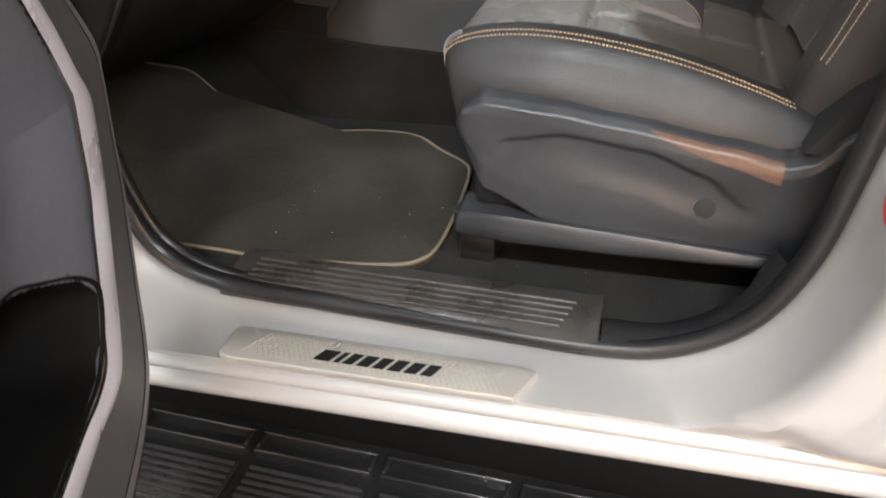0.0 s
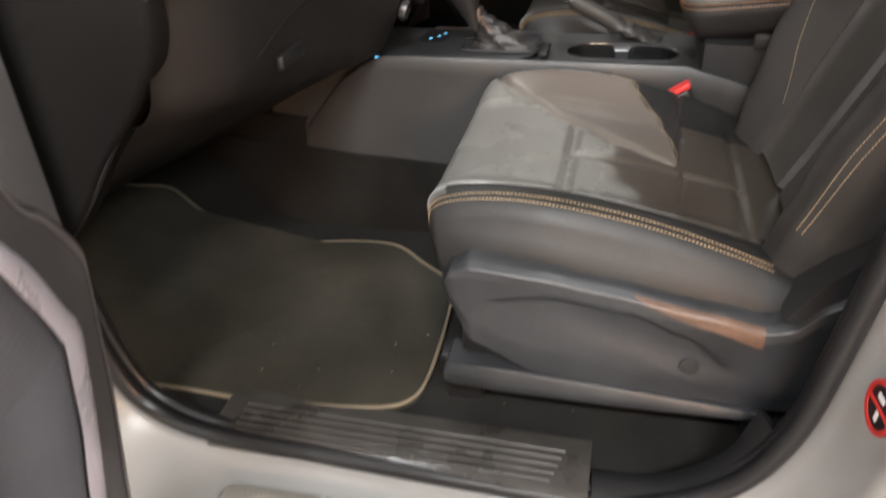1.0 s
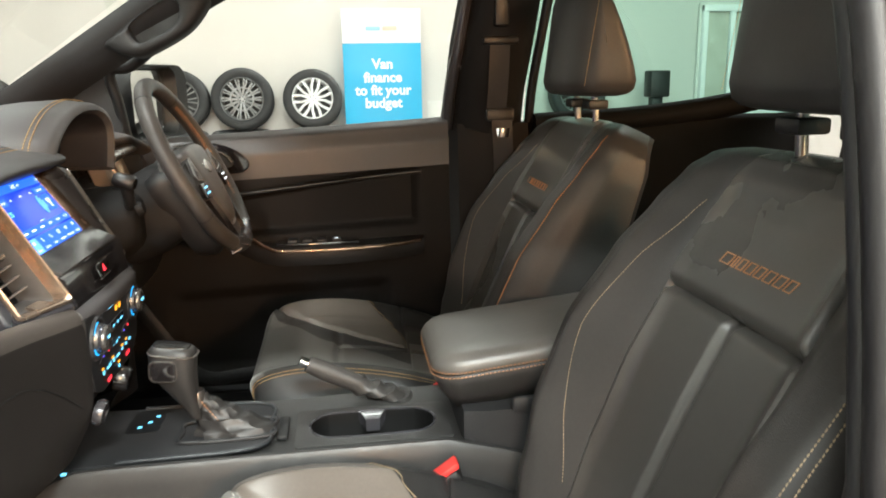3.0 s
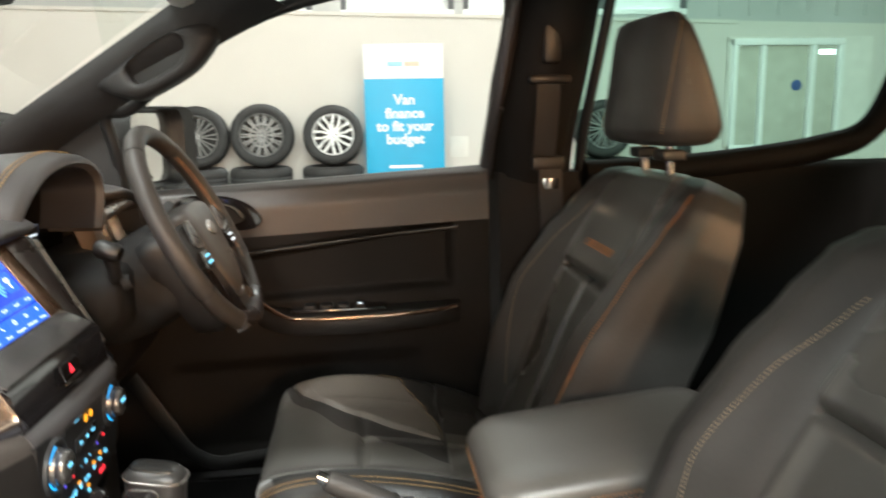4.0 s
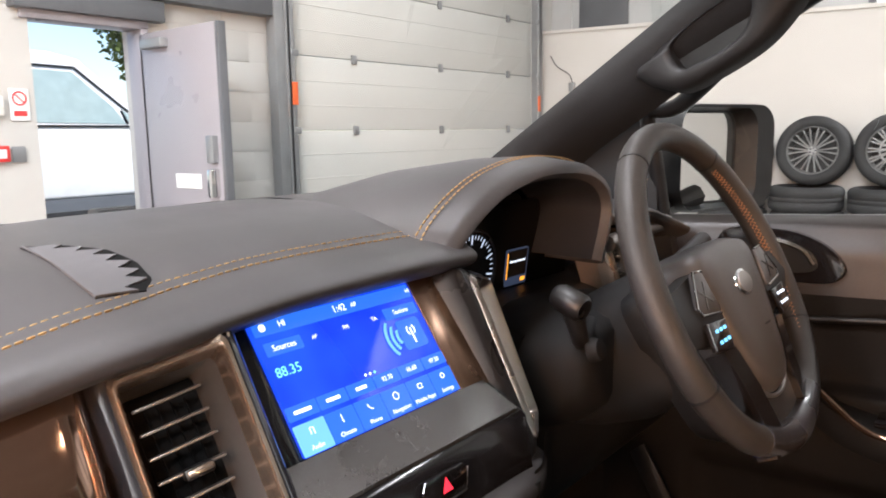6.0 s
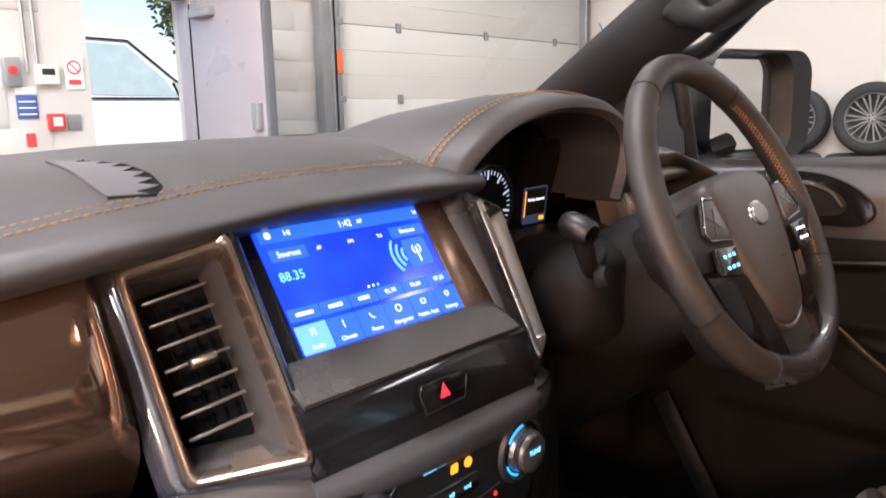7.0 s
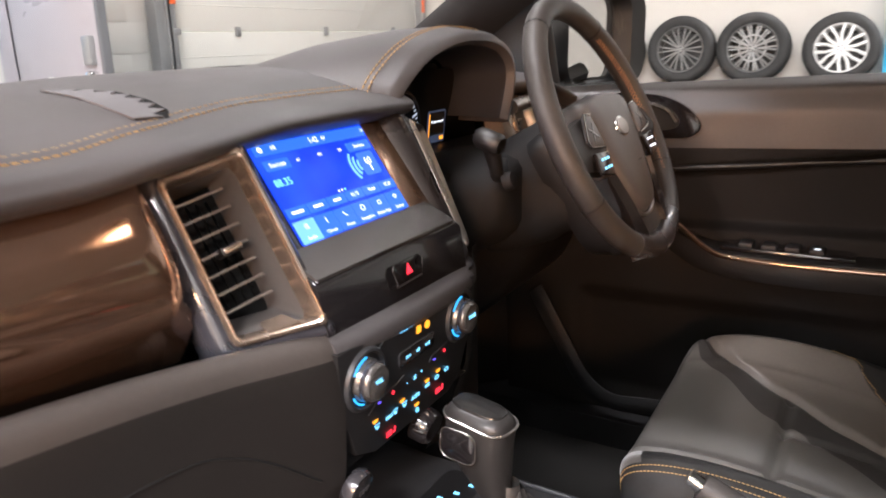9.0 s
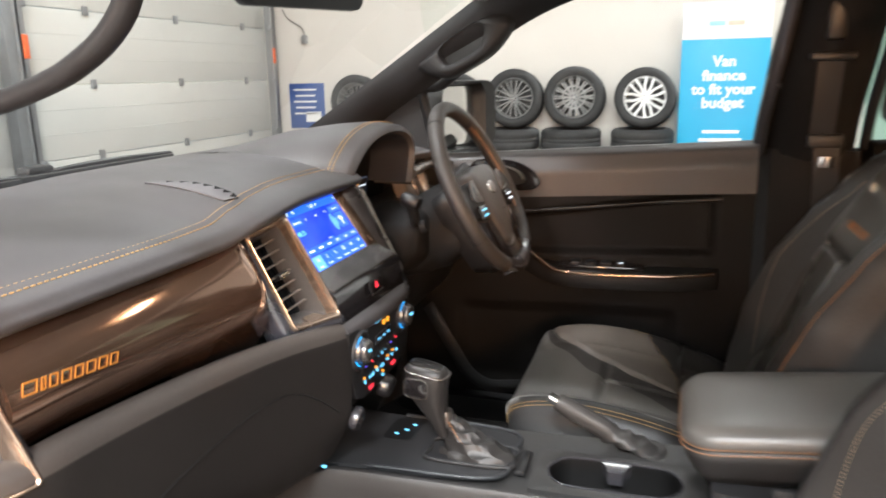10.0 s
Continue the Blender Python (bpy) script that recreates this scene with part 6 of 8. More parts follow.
for y, txt in ((-0.0886, "VOL"), (0.0886, "TUNE")):
    KM = CP @ Matrix.Translation((y, 0.024, 0))
    kn = part("rotary_knob", lathe([(0.0205, 0.0), (0.020, 0.004), (0.0185, 0.006), (0.0176, 0.0125), (0.0165, 0.0150), (0.015, 0.0155), (0, 0.0150)], KM, 40), KNOBGREY, ctl, "satin grey rotary knob with lit arcs")
    for a0, a1 in ((95, 150), (205, 255)):
        part("lit_arc", tube([KM @ Vector((0.0228 * math.cos(a), 0.0228 * math.sin(a), 0.003)) for a in [radians(lerp(a0, a1, q / 12)) for q in range(13)]], 0.0010, 6), G_RING, kn)
    part("recess_rim", lathe([(0.0248, 0.0005), (0.0265, 0.004), (0.029, 0.0035), (0.031, 0.0)], KM, 40), TRIMGREY, kn)
    part("knurled_band", lathe([(0.0186, 0.0065), (0.0192, 0.0072), (0.0190, 0.0105), (0.018, 0.0112)], KM, 40), GUN, kn)
    lettering("knob_text", txt, KM @ Matrix.Translation((0, 0.002, 0.0159)), 0.006, G_CYAN, kn, 0.0002)


def key(name, y, z, w, h, material, parent=None, r=0.001):
    part(name, extrude(rounded(w, h, r, 2, y, z), CP @ Matrix.Translation((0, 0, 0.0003)), 0.0007), material, parent or ctl)


lettering("panel_text", "PASSENGER AIRBAG", CP @ Matrix.Translation((-0.009, 0.0485, 0.0006)), 0.0052, G_CYAN, ctl, 0.0002)
key("warning_light", 0.002, 0.039, 0.0078, 0.0078, G_AMBER)
part("warning_light", lathe([(0, 0.001), (0.0043, 0.001), (0.0043, 0)], CP @ Matrix.Translation((0.0185, 0.0385, 0)), 14), G_AMBER, ctl)
strip = part("media_key", extrude(rounded(0.066, 0.0165, 0.005, 4, -0.003, 0.0195), CP, 0.003, 0.001), PIANO, ctl)
part("media_rim", tube([CP @ Vector((a, b, 0.0024)) for a, b in rounded(0.067, 0.0172, 0.005, 4, -0.003, 0.0195)[:14]], 0.0006, 5), TRIMGREY, strip)
for y, s in ((-0.0206, "I<<"), (-0.003, ">II"), (0.0156, ">>I")):
    lettering("key_text", s, CP @ Matrix.Translation((y, 0.019, 0.0032)), 0.0058, G_CYAN, ctl, 0.0002)
for y, z, s in ((-0.001, -0.0338, "AUTO"), (-0.049, -0.0338, "MAX"), (0.0225, -0.0317, "A/C"), (-0.0175, -0.0114, "-"), (0.0097, -0.0104, "+")):
    lettering("key_text", s, CP @ Matrix.Translation((y, z, 0.0005)), 0.0056, G_CYAN, ctl, 0.0002)
for y, z in ((-0.0732, -0.0274), (-0.0266, -0.0274), (0.0211, -0.0263), (0.0432, -0.0242), (0.0011, -0.0445)):
    part("indicator", extrude([(y - 0.004, z + 0.0018), (y - 0.0028, z - 0.0012), (y + 0.0028, z - 0.0012), (y + 0.004, z + 0.0018)], CP @ Matrix.Translation((0, 0, 0.0003)), 0.0007), G_AMBER, ctl)


def line_symbol(y, z, kind):
    """Small lit outline symbols on the keys."""
    bm = bmesh.new()
    loops = {"screen": [[(-0.0035, 0.002), (0.0035, 0.002), (0.0024, -0.001), (-0.0024, -0.001), (-0.0035, 0.002)], [(-0.0015, -0.0006), (-0.0015, -0.003)], [(0.0, -0.0006), (0.0, -0.0034)], [(0.0015, -0.0006), (0.0015, -0.003)]],
             "ring": [[(0.0026 * math.cos(a * 0.7), 0.0026 * math.sin(a * 0.7)) for a in range(10)], [(-0.001, 0.0), (0.001, 0.0)]],
             "car": [[(-0.0035, -0.0015), (-0.003, 0.0008), (-0.001, 0.0022), (0.002, 0.0018), (0.0035, -0.0002), (0.003, -0.0018), (-0.0035, -0.0015)]],
             "fan": [[(0.0, 0.0), (0.002, 0.0022)], [(0.0, 0.0), (-0.0022, 0.002)], [(0.0, 0.0), (-0.002, -0.0022)], [(0.0, 0.0), (0.0022, -0.002)]]}[kind]
    for lp in loops:
        tube([CP @ Vector((y + a, z + b, 0.0006)) for a, b in lp], 0.00042, 4, bm=bm)
    part("key_symbol", bm, G_CYAN, ctl)


for y, z, kind in ((-0.0698, -0.0335, "screen"), (-0.0222, -0.0325, "screen"), (-0.0385, -0.0325, "screen"), (0.0417, -0.0306, "car"), (0.0619, -0.0295, "car"), (0.0025, -0.051, "ring"), (-0.0034, -0.0114, "fan")):
    line_symbol(y, z, kind)
for y0, z in ((-0.0463, -0.052), (0.0471, -0.0477)):
    for k in range(3):
        key("heat_symbol", y0 - 0.0062 + k * 0.0033, z, 0.0017, 0.0062, G_RED, r=0.0008)
    part("seat_symbol", tube([CP @ Vector((y0 + 0.0055 + a, z + b, 0.0006)) for a, b in ((0.002, 0.0032), (0.001, -0.0018), (-0.0018, -0.0018))], 0.0008, 5), G_RED, ctl)
for y, z, m_ in ((-0.0429, -0.0104, G_RED), (0.0559, -0.0051, G_RED), (-0.0662, -0.0104, G_VIOLET), (0.0348, -0.0072, G_VIOLET)):
    key("temperature_key", y, z, 0.0042, 0.0014, m_, r=0.0005)
    if m_ is G_RED:
        key("temperature_key", y, z, 0.0014, 0.0042, m_, r=0.0005)
for pl in (((-0.084, -0.0155), (-0.070, -0.0075), (-0.036, -0.0035), (-0.024, 0.0)), ((-0.067, 0.0445), (-0.058, 0.053), (0.012, 0.0555)), ((0.024, -0.006), (0.030, -0.001), (0.062, 0.003))):
    part("panel_groove", tube([CP @ Vector((a, b, 0.0006)) for a, b in pl], 0.0006, 5), TRIMGREY, ctl)

# below the stack
part("stack_base", loft([[(-0.012, y, 0.978), (-0.05, y, 0.965), (-0.12, y, 0.93), (-0.16, y, 0.88), (-0.3, y, 0.88), (-0.3, y, 1.0)] for y in (-0.12, 0.12)]), DARK, dash)
def cheek(s):
    def at(u, v):
        z = lerp(0.86, 1.105, v)
        xs = at_list([0.86, 0.93, 1.0, 1.11], [-0.07, -0.032, -0.010, -0.006], z)
        t = u * u * (3 - 2 * u)
        return (lerp(-0.046, xs, t), s * lerp(0.215, 0.118, u), z)
    return grid(at, 16, 14)


part("stack_cheek", cheek(1), DARK, dash, "smooth side of the centre stack", 60)
sk = part("power_socket", lathe([(0.016, 0), (0.016, 0.012), (0.0135, 0.014), (0, 0.014)], basis((-0.010, -0.108, 0.962), (0, 1, 0), (0.3, 0, 1)), 24), PIANO, dash, "round socket cover")
lettering("socket_text", "12V", basis((-0.010, -0.108, 0.962), (0, 1, 0), (0.3, 0, 1)) @ Matrix.Translation((0, 0, 0.0142)), 0.009, PADGREY, sk, 0.0002)
part("socket_ring", lathe([(0.0165, 0.0), (0.019, 0.006), (0.0165, 0.012)], basis((-0.010, -0.108, 0.962), (0, 1, 0), (0.3, 0, 1)), 24), GUN, sk)
part("drive_selector", lathe([(0.02, 0), (0.019, 0.016), (0.016, 0.02), (0, 0.02)], basis((-0.02, 0.025, 0.958), (0, 1, 0), (0.3, 0, 1)), 24), PIANO, dash)

# driver side lower dash and column
part("driver_lower_dash", loft([spline([(-0.22, y, 1.20), (-0.14, y, 1.185), (-0.10, y, 1.15), (-0.09, y, 1.06), (-0.12, y, 0.95), (-0.22, y, 0.90), (-0.5, y, 0.92)], 24) for y in [0.125 + 0.6 * k / 16 for k in range(17)]], closed=False, cap=False), DARK, dash, "dark driver knee panel")
part("fascia_strip", tube([(-0.13, 0.50, 1.245), (-0.135, 0.60, 1.25), (-0.13, 0.70, 1.255)], 0.012, 8), SATIN, dash)
part("dash_end_right", loft([[(x, y, z) for x, z in [(-0.66, 1.21), (-0.3, 1.275), (-0.13, 1.26), (-0.11, 1.17), (-0.10, 1.05), (-0.14, 0.95), (-0.4, 0.93), (-0.66, 0.97)]] for y in (0.70, 0.725)]), HARD, dash)

# ---- steering wheel and column ----
TAU = radians(26.4)
WC = Vector((0.060, 0.40, 1.228))
WU = Vector((-math.sin(TAU), 0, math.cos(TAU)))
WM = basis(WC, (0, 1, 0), WU)
WR = 0.1775
wheel_ob = thing("steering_wheel", WC, "black leather steering wheel with bronze cross-stitching", "steering wheel")


def rim_at(deg, lift=0.0):
    """A point on the rim's centre line, a little flattened at the foot."""
    a = radians(deg)
    r = WR * (1.0 - 0.075 * max(0.0, -math.sin(a)) ** 3)
    return WM @ Vector((r * math.cos(a), r * math.sin(a), lift))


part("rim", tube([rim_at(5 * k) for k in range(72)], 0.0155, 14, True, flat=1.0), LEATHER, wheel_ob, "leather wrapped rim")
for a in (55, 125, 205, 335):
    part("rim_seam", tube([rim_at(a + d) for d in (-0.4, 0.4)], 0.0162, 14), DARK, wheel_ob)
for a0, a1 in ((-30, 52), (128, 205)):
    for s in (-1, 1):
        pts = []
        n = 46
        for k in range(n):
            a = radians(lerp(a0, a1, k / (n - 1)))
            off = 0.0035 * (1 if (k % 2) == (s > 0) else -1)
            pts.append(WM @ Vector(((WR - 0.0152) * math.cos(a), (WR - 0.0152) * math.sin(a), 0.004 + off)))
        stitch("cross_stitching", pts, wheel_ob, EMBROIDERY, 0.003, 0.0006)
# lower rim inlay
part("rim_inlay", tube([rim_at(a, 0.0008) for a in range(238, 303, 4)], 0.0161, 14), GUN, wheel_ob, "satin dark lower rim inlay")
# hub pad
hubo = [(-0.082, 0.034), (-0.052, 0.047), (0.0, 0.051), (0.052, 0.047), (0.082, 0.034), (0.077, -0.010), (0.062, -0.060), (0.040, -0.106), (0.0, -0.119), (-0.040, -0.106), (-0.062, -0.060), (-0.077, -0.010)]
hs = [(q.x, q.y) for q in spline([(a, b, 0) for a, b in hubo], 48, True)]
part("airbag_cover", loft([[WM @ Vector((a * s, b * s, d)) for a, b in hs] for s, d in ((1.0, -0.045), (1.02, -0.01), (1.0, 0.003), (0.95, 0.011), (0.86, 0.0145), (0.6, 0.0165), (0.3, 0.0175), (0.03, 0.018))]), mat("airbag_vinyl", (0.056, 0.056, 0.058), 0.38, pebble=1500, bump=0.2, dist=0.0003, var=0.12), wheel_ob, "soft grey airbag cover")
part("emblem", lathe([(0, 0.0205), (0.017, 0.0200), (0.0225, 0.0185), (0.0235, 0.0155)], WM @ Matrix.Translation((0.0, -0.002, 0.0)) @ Matrix.Diagonal((1.0, 0.62, 1, 1)), 28), CHROME, wheel_ob, "oval silver emblem")
part("emblem_plate", lathe([(0, 0.0213), (0.0185, 0.0208), (0.019, 0.0195)], WM @ Matrix.Translation((0.0, -0.002, 0.0)) @ Matrix.Diagonal((1.0, 0.60, 1, 1)), 28), SATIN, wheel_ob)
part("airbag_text_bar", box((0, 0, 0), (0.016, 0.0022, 0.0012), 0, WM @ Matrix.Translation((0.020, -0.052, 0.0168))), DARK, wheel_ob)
part("hub_trim", tube([WM @ Vector((a * 1.03, b * 1.03, 0.004)) for a, b in hs if b < -0.088], 0.0024, 8), SATIN, wheel_ob)
for s in (-1, 1):
    part("spoke", loft([[WM @ Vector((s * x, y - 0.012, d)) for y, d in ((0.042 - f, 0.006), (0.0, 0.012), (-0.04 + f, 0.006), (-0.04 + f, -0.014), (0.0, -0.016), (0.042 - f, -0.014))] for x, f in ((0.066, 0.0), (0.10, 0.006), (0.14, 0.012), (0.168, 0.016))]), DARK, wheel_ob)
    pod = part("switch_pad", extrude([(s * 0.086, 0.024), (s * 0.108, 0.026), (s * 0.129, -0.006), (s * 0.124, -0.013), (s * 0.080, -0.018), (s * 0.078, -0.010)], WM @ Matrix.Translation((0, 0, 0.009)), 0.006, 0.002), PADGREY, wheel_ob)
    part("pad_rim", tube([WM @ Vector((s * a, b, 0.0145)) for a, b in ((0.086, 0.025), (0.108, 0.027), (0.130, -0.006), (0.125, -0.014), (0.080, -0.019))], 0.0013, 6), CHROME, pod)
    part("pad_cross", box((0, 0, 0), (0.030, 0.0015, 0.0015), 0, WM @ Matrix.Translation((s * 0.103, 0.002, 0.0150)) @ Matrix.Rotation(radians(62), 4, "Z")), PIANO, pod)
    part("pad_cross", box((0, 0, 0), (0.030, 0.0015, 0.0015), 0, WM @ Matrix.Translation((s * 0.103, 0.002, 0.0150)) @ Matrix.Rotation(radians(-28), 4, "Z")), PIANO, pod)
    low = part("switch_block", extrude([(s * 0.080, -0.025), (s * 0.124, -0.022), (s * 0.130, -0.048), (s * 0.088, -0.055)], WM @ Matrix.Translation((0, 0, 0.010)), 0.006, 0.0015), PIANO, wheel_ob)
    for k in range(6):
        part("lit_symbol", box((0, 0, 0), (0.005, 0.003, 0.0008), 0, WM @ Matrix.Translation((s * (0.0925 + 0.0105 * (k % 3)), -0.032 - 0.011 * (k // 3), 0.0164))), G_CYAN if s < 0 else G_WHITE, low)
    part("lower_spoke", loft([[WM @ Vector((s * (x + w), y, 0.008)), WM @ Vector((s * (x - w), y, 0.010)), WM @ Vector((s * (x - w), y, -0.012)), WM @ Vector((s * (x + w), y, -0.012))] for x, w, y in ((0.085, 0.014, -0.055), (0.068, 0.015, -0.10), (0.062, 0.016, -0.145), (0.066, 0.017, -0.166))]), PIANO, wheel_ob, "gloss black lower spoke")
part("spoke_infill", loft([[WM @ Vector((-w, y, 0.002)), WM @ Vector((w, y, 0.002)), WM @ Vector((w, y, -0.014)), WM @ Vector((-w, y, -0.014))] for w, y in ((0.050, -0.085), (0.050, -0.12), (0.050, -0.163))]), HARD, wheel_ob, "dark centre infill between the lower spokes")
# dark shape put behind the hub in place of its shade
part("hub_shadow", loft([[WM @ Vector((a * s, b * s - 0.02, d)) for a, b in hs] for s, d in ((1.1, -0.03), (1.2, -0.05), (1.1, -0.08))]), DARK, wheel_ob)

SHROUD = mat("column_plastic", (0.010, 0.0102, 0.0108), 0.7, pebble=1500, bump=0.2, dist=0.0003, spec=0.2)
col = thing("steering_column", WC - Vector((0.1, 0, 0.1)), "dark steering column shroud with stalks", "steering column")
AX = basis(WC, (0, 1, 0), WU)
part("shroud", loft([[AX @ Vector((a * w, b * h + o, d)) for a, b in rounded(2, 2, 0.6, 5)] for d, w, h, o in ((-0.05, 0.075, 0.06, -0.02), (-0.075, 0.085, 0.075, -0.025), (-0.12, 0.088, 0.078, -0.03), (-0.18, 0.085, 0.072, -0.03), (-0.26, 0.08, 0.06, -0.02))]), SHROUD, col)
st = part("stalk", tube(spline([(-0.05, 0.30, 1.190), (-0.035, 0.255, 1.184), (-0.03, 0.238, 1.198), (-0.03, 0.226, 1.222)], 14), [0.010, 0.010, 0.010, 0.010, 0.0095, 0.009, 0.009, 0.009, 0.009, 0.0092, 0.0095, 0.010, 0.0105, 0.011], 12), DARK, col, "black column stalk")
part("stalk_knob", lathe([(0, 0.021), (0.010, 0.020), (0.0135, 0.014), (0.0135, -0.012), (0.010, -0.016)], basis((-0.028, 0.220, 1.231), (0.3, 0, 1), (0.2, 1, 0.2)), 20), DARK, st)
part("ignition_barrel", lathe([(0, 0.012), (0.010, 0.011), (0.012, 0.006), (0.0125, 0)], basis((-0.022, 0.250, 1.178), (0, 1, 0), (-0.3, 0, 1)), 24), SHROUD, col, "dull ignition barrel")
part("lower_shroud", loft([[(x, yc_ + a * w, zc_ + c * hh) for a, c in rounded(2, 2, 0.7, 5)] for x, yc_, zc_, w, hh in ((-0.028, 0.36, 1.150, 0.10, 0.035), (-0.035, 0.36, 1.148, 0.115, 0.048), (-0.06, 0.36, 1.140, 0.125, 0.062), (-0.12, 0.36, 1.125, 0.13, 0.075), (-0.2, 0.37, 1.11, 0.13, 0.08))]), SHROUD, col, "lower column shroud")
part("right_stalk", tube(spline([(-0.05, 0.48, 1.21), (-0.035, 0.54, 1.235), (-0.03, 0.58, 1.25)], 10), 0.011, 10), DARK, col)

# ---- centre console ----
con = thing("centre_console", (0.2, 0, 0.6), "dark grey plastic centre console with cup holders", "console")
CT = [(-0.16, 0.852), (-0.05, 0.868), (0.10, 0.866), (0.262, 0.868), (0.36, 0.872), (0.468, 0.875), (0.505, 0.875), (0.53, 0.86)]


RIMX = [-0.275, -0.20, -0.155, -0.117, -0.075, -0.04, 0.0, 0.468, 0.53, 0.62, 0.75]
RIMZ = [0.68, 0.745, 0.804, 0.848, 0.873, 0.887, 0.8885, 0.8885, 0.872, 0.845, 0.825]


def con_ring(x):
    """The passenger's side ends in a raised rim that curls down at the nose."""
    w, v = at_list([-0.2, 0.0, 0.2, 0.5], [0.142, 0.136, 0.132, 0.130], x), 0.110
    zr, p = at_list(RIMX, RIMZ, x), at_list([c[0] for c in CT] + [0.62, 0.75], [c[1] for c in CT] + [0.84, 0.82], x)
    return [(x, -w - 0.05, 0.57), (x, -w - 0.012, 0.66), (x, -w - 0.003, zr - 0.03), (x, -w - 0.001, zr - 0.007), (x, -w + 0.003, zr - 0.001), (x, -w + 0.009, zr), (x, -w + 0.015, zr - 0.004), (x, -w + 0.022, p),
            (x, -0.078, p - 0.006), (x, 0.0, p - 0.006), (x, 0.030, p - 0.006), (x, v - 0.03, p - 0.002), (x, v - 0.012, p), (x, v, p - 0.01), (x, v + 0.004, p - 0.03), (x, v + 0.012, 0.68), (x, v + 0.05, 0.57)]


bm = loft([con_ring(x) for x in (-0.275, -0.24, -0.20, -0.175, -0.155, -0.135, -0.117, -0.095, -0.075, -0.058, -0.04, -0.02, 0.0, 0.10, 0.262, 0.36, 0.468, 0.505, 0.53, 0.62, 0.75)], closed=False, cap=False)
bmesh.ops.delete(bm, geom=[f for f in bm.faces if 0.262 < f.calc_center_median().x < 0.468 and -0.078 < f.calc_center_median().y < 0.03], context="FACES_ONLY")
part("console_body", bm, CONGREY, con, "grey console body", 45)
for s_ in (-1, 1):
    part("tunnel_carpet", loft([[(x, s_ * (w + 0.060), 0.572), (x, s_ * (w + 0.024), 0.66), (x, s_ * (w + 0.016), zt), (x, s_ * (w + 0.008), zt + 0.004)] for x, w, zt in ((-0.70, 0.16, 0.80), (-0.30, 0.152, 0.72), (-0.1, 0.142, 0.698), (0.1, 0.132, 0.688), (0.5, 0.125, 0.68))], closed=False, cap=False), CARPET, con, "carpeted lower tunnel side")
part("tunnel_cover", loft([[(x, -0.20, 0.572), (x, -0.165, z - 0.1), (x, -0.145, z), (x, 0.145, z), (x, 0.165, z - 0.1), (x, 0.2, 0.572)] for x, z in ((-0.72, 0.84), (-0.5, 0.79), (-0.35, 0.77), (-0.2, 0.76))], closed=False, cap=False), CARPET, con)
# gear selector
gb = part("selector_plate", extrude([(q.x, q.y) for q in spline([(-0.15, -0.085, 0), (-0.02, -0.088, 0), (0.19, -0.072, 0), (0.205, 0.0, 0), (0.19, 0.075, 0), (-0.02, 0.09, 0), (-0.15, 0.085, 0)], 40, True)], Matrix.Translation((0, 0, 0.866)), 0.006, 0.002), HARD, con, "dark selector plate")
part("plate_rim", tube(spline([(0.0, -0.088, 0.873), (0.19, -0.074, 0.873), (0.207, 0.0, 0.873), (0.19, 0.077, 0.873), (0.0, 0.09, 0.873)], 40), 0.0035, 8), TRIMGREY, con)
part("gaiter", loft([[(lerp(0.158, 0.106, t) + (0.048 * (1 - t) ** 1.5 + 0.0105) * a, lerp(-0.014, -0.010, t) + (0.022 * (1 - t) ** 1.5 + 0.010) * b, 0.873 + 0.062 * t ** 0.8 + 0.003 * math.sin(t * 26)) for a, b in [(math.cos(k * 0.2618) * (1 + 0.12 * math.sin(k * 3 + t * 11)), math.sin(k * 0.2618) * (1 + 0.12 * math.cos(k * 2 + t * 9))) for k in range(24)]] for t in [q / 16 for q in range(17)]], cap=False), KNOB, con, "creased leather gear gaiter")
stitch("gaiter_seam", [(0.104 + 0.045 * (1 - t), -0.022 - 0.016 * (1 - t), 0.882 + 0.056 * t) for t in [k / 10 for k in range(11)]], con, EMBROIDERY, 0.006)
part("gaiter_frame", tube(spline([(0.085, -0.045, 0.8745), (0.205, -0.043, 0.8745), (0.212, -0.012, 0.8745), (0.205, 0.020, 0.8745), (0.085, 0.022, 0.8745), (0.078, -0.012, 0.8745)], 40, True), 0.0032, 8, True), HARD, con)
GM = basis((0.074, -0.018, 0.968), (0.96, 0.0, -0.12), (0, 1, 0)) @ Matrix.Rotation(radians(-6), 4, "Z")
lever = part("gear_lever", loft([[GM @ Vector((a * w * 0.92 + o, b * h * 0.94, d)) for a, b in rounded(2, 2, 0.75, 5)] for d, w, h, o in ((-0.06, 0.0085, 0.0085, 0.036), (-0.044, 0.0125, 0.0110, 0.028), (-0.030, 0.0185, 0.0150, 0.020), (-0.014, 0.026, 0.0200, 0.011), (0.000, 0.0320, 0.0230, 0.004), (0.020, 0.0355, 0.0245, -0.001), (0.036, 0.037, 0.0250, -0.002), (0.0425, 0.0360, 0.0235, -0.002), (0.0475, 0.0325, 0.020, -0.002), (0.0503, 0.026, 0.0145, -0.002), (0.0515, 0.016, 0.008, -0.002), (0.0518, 0.005, 0.0025, -0.002))]), KNOB, con, "leather gear lever with silver trim")
part("lever_button", extrude(rounded(0.036, 0.03, 0.008, 4), basis(GM @ Vector((-0.008, -0.0235, 0.018)), GM.to_3x3() @ Vector((1, 0, 0.1)), GM.to_3x3() @ Vector((0, 0, 1))), 0.004, 0.001), PIANO, lever)
part("lever_trim", tube([GM @ Vector((x - 0.002, y, 0.0395)) for x, y in rounded(0.0686, 0.0468, 0.0175, 6)], 0.0014, 6, True), SATIN, lever)
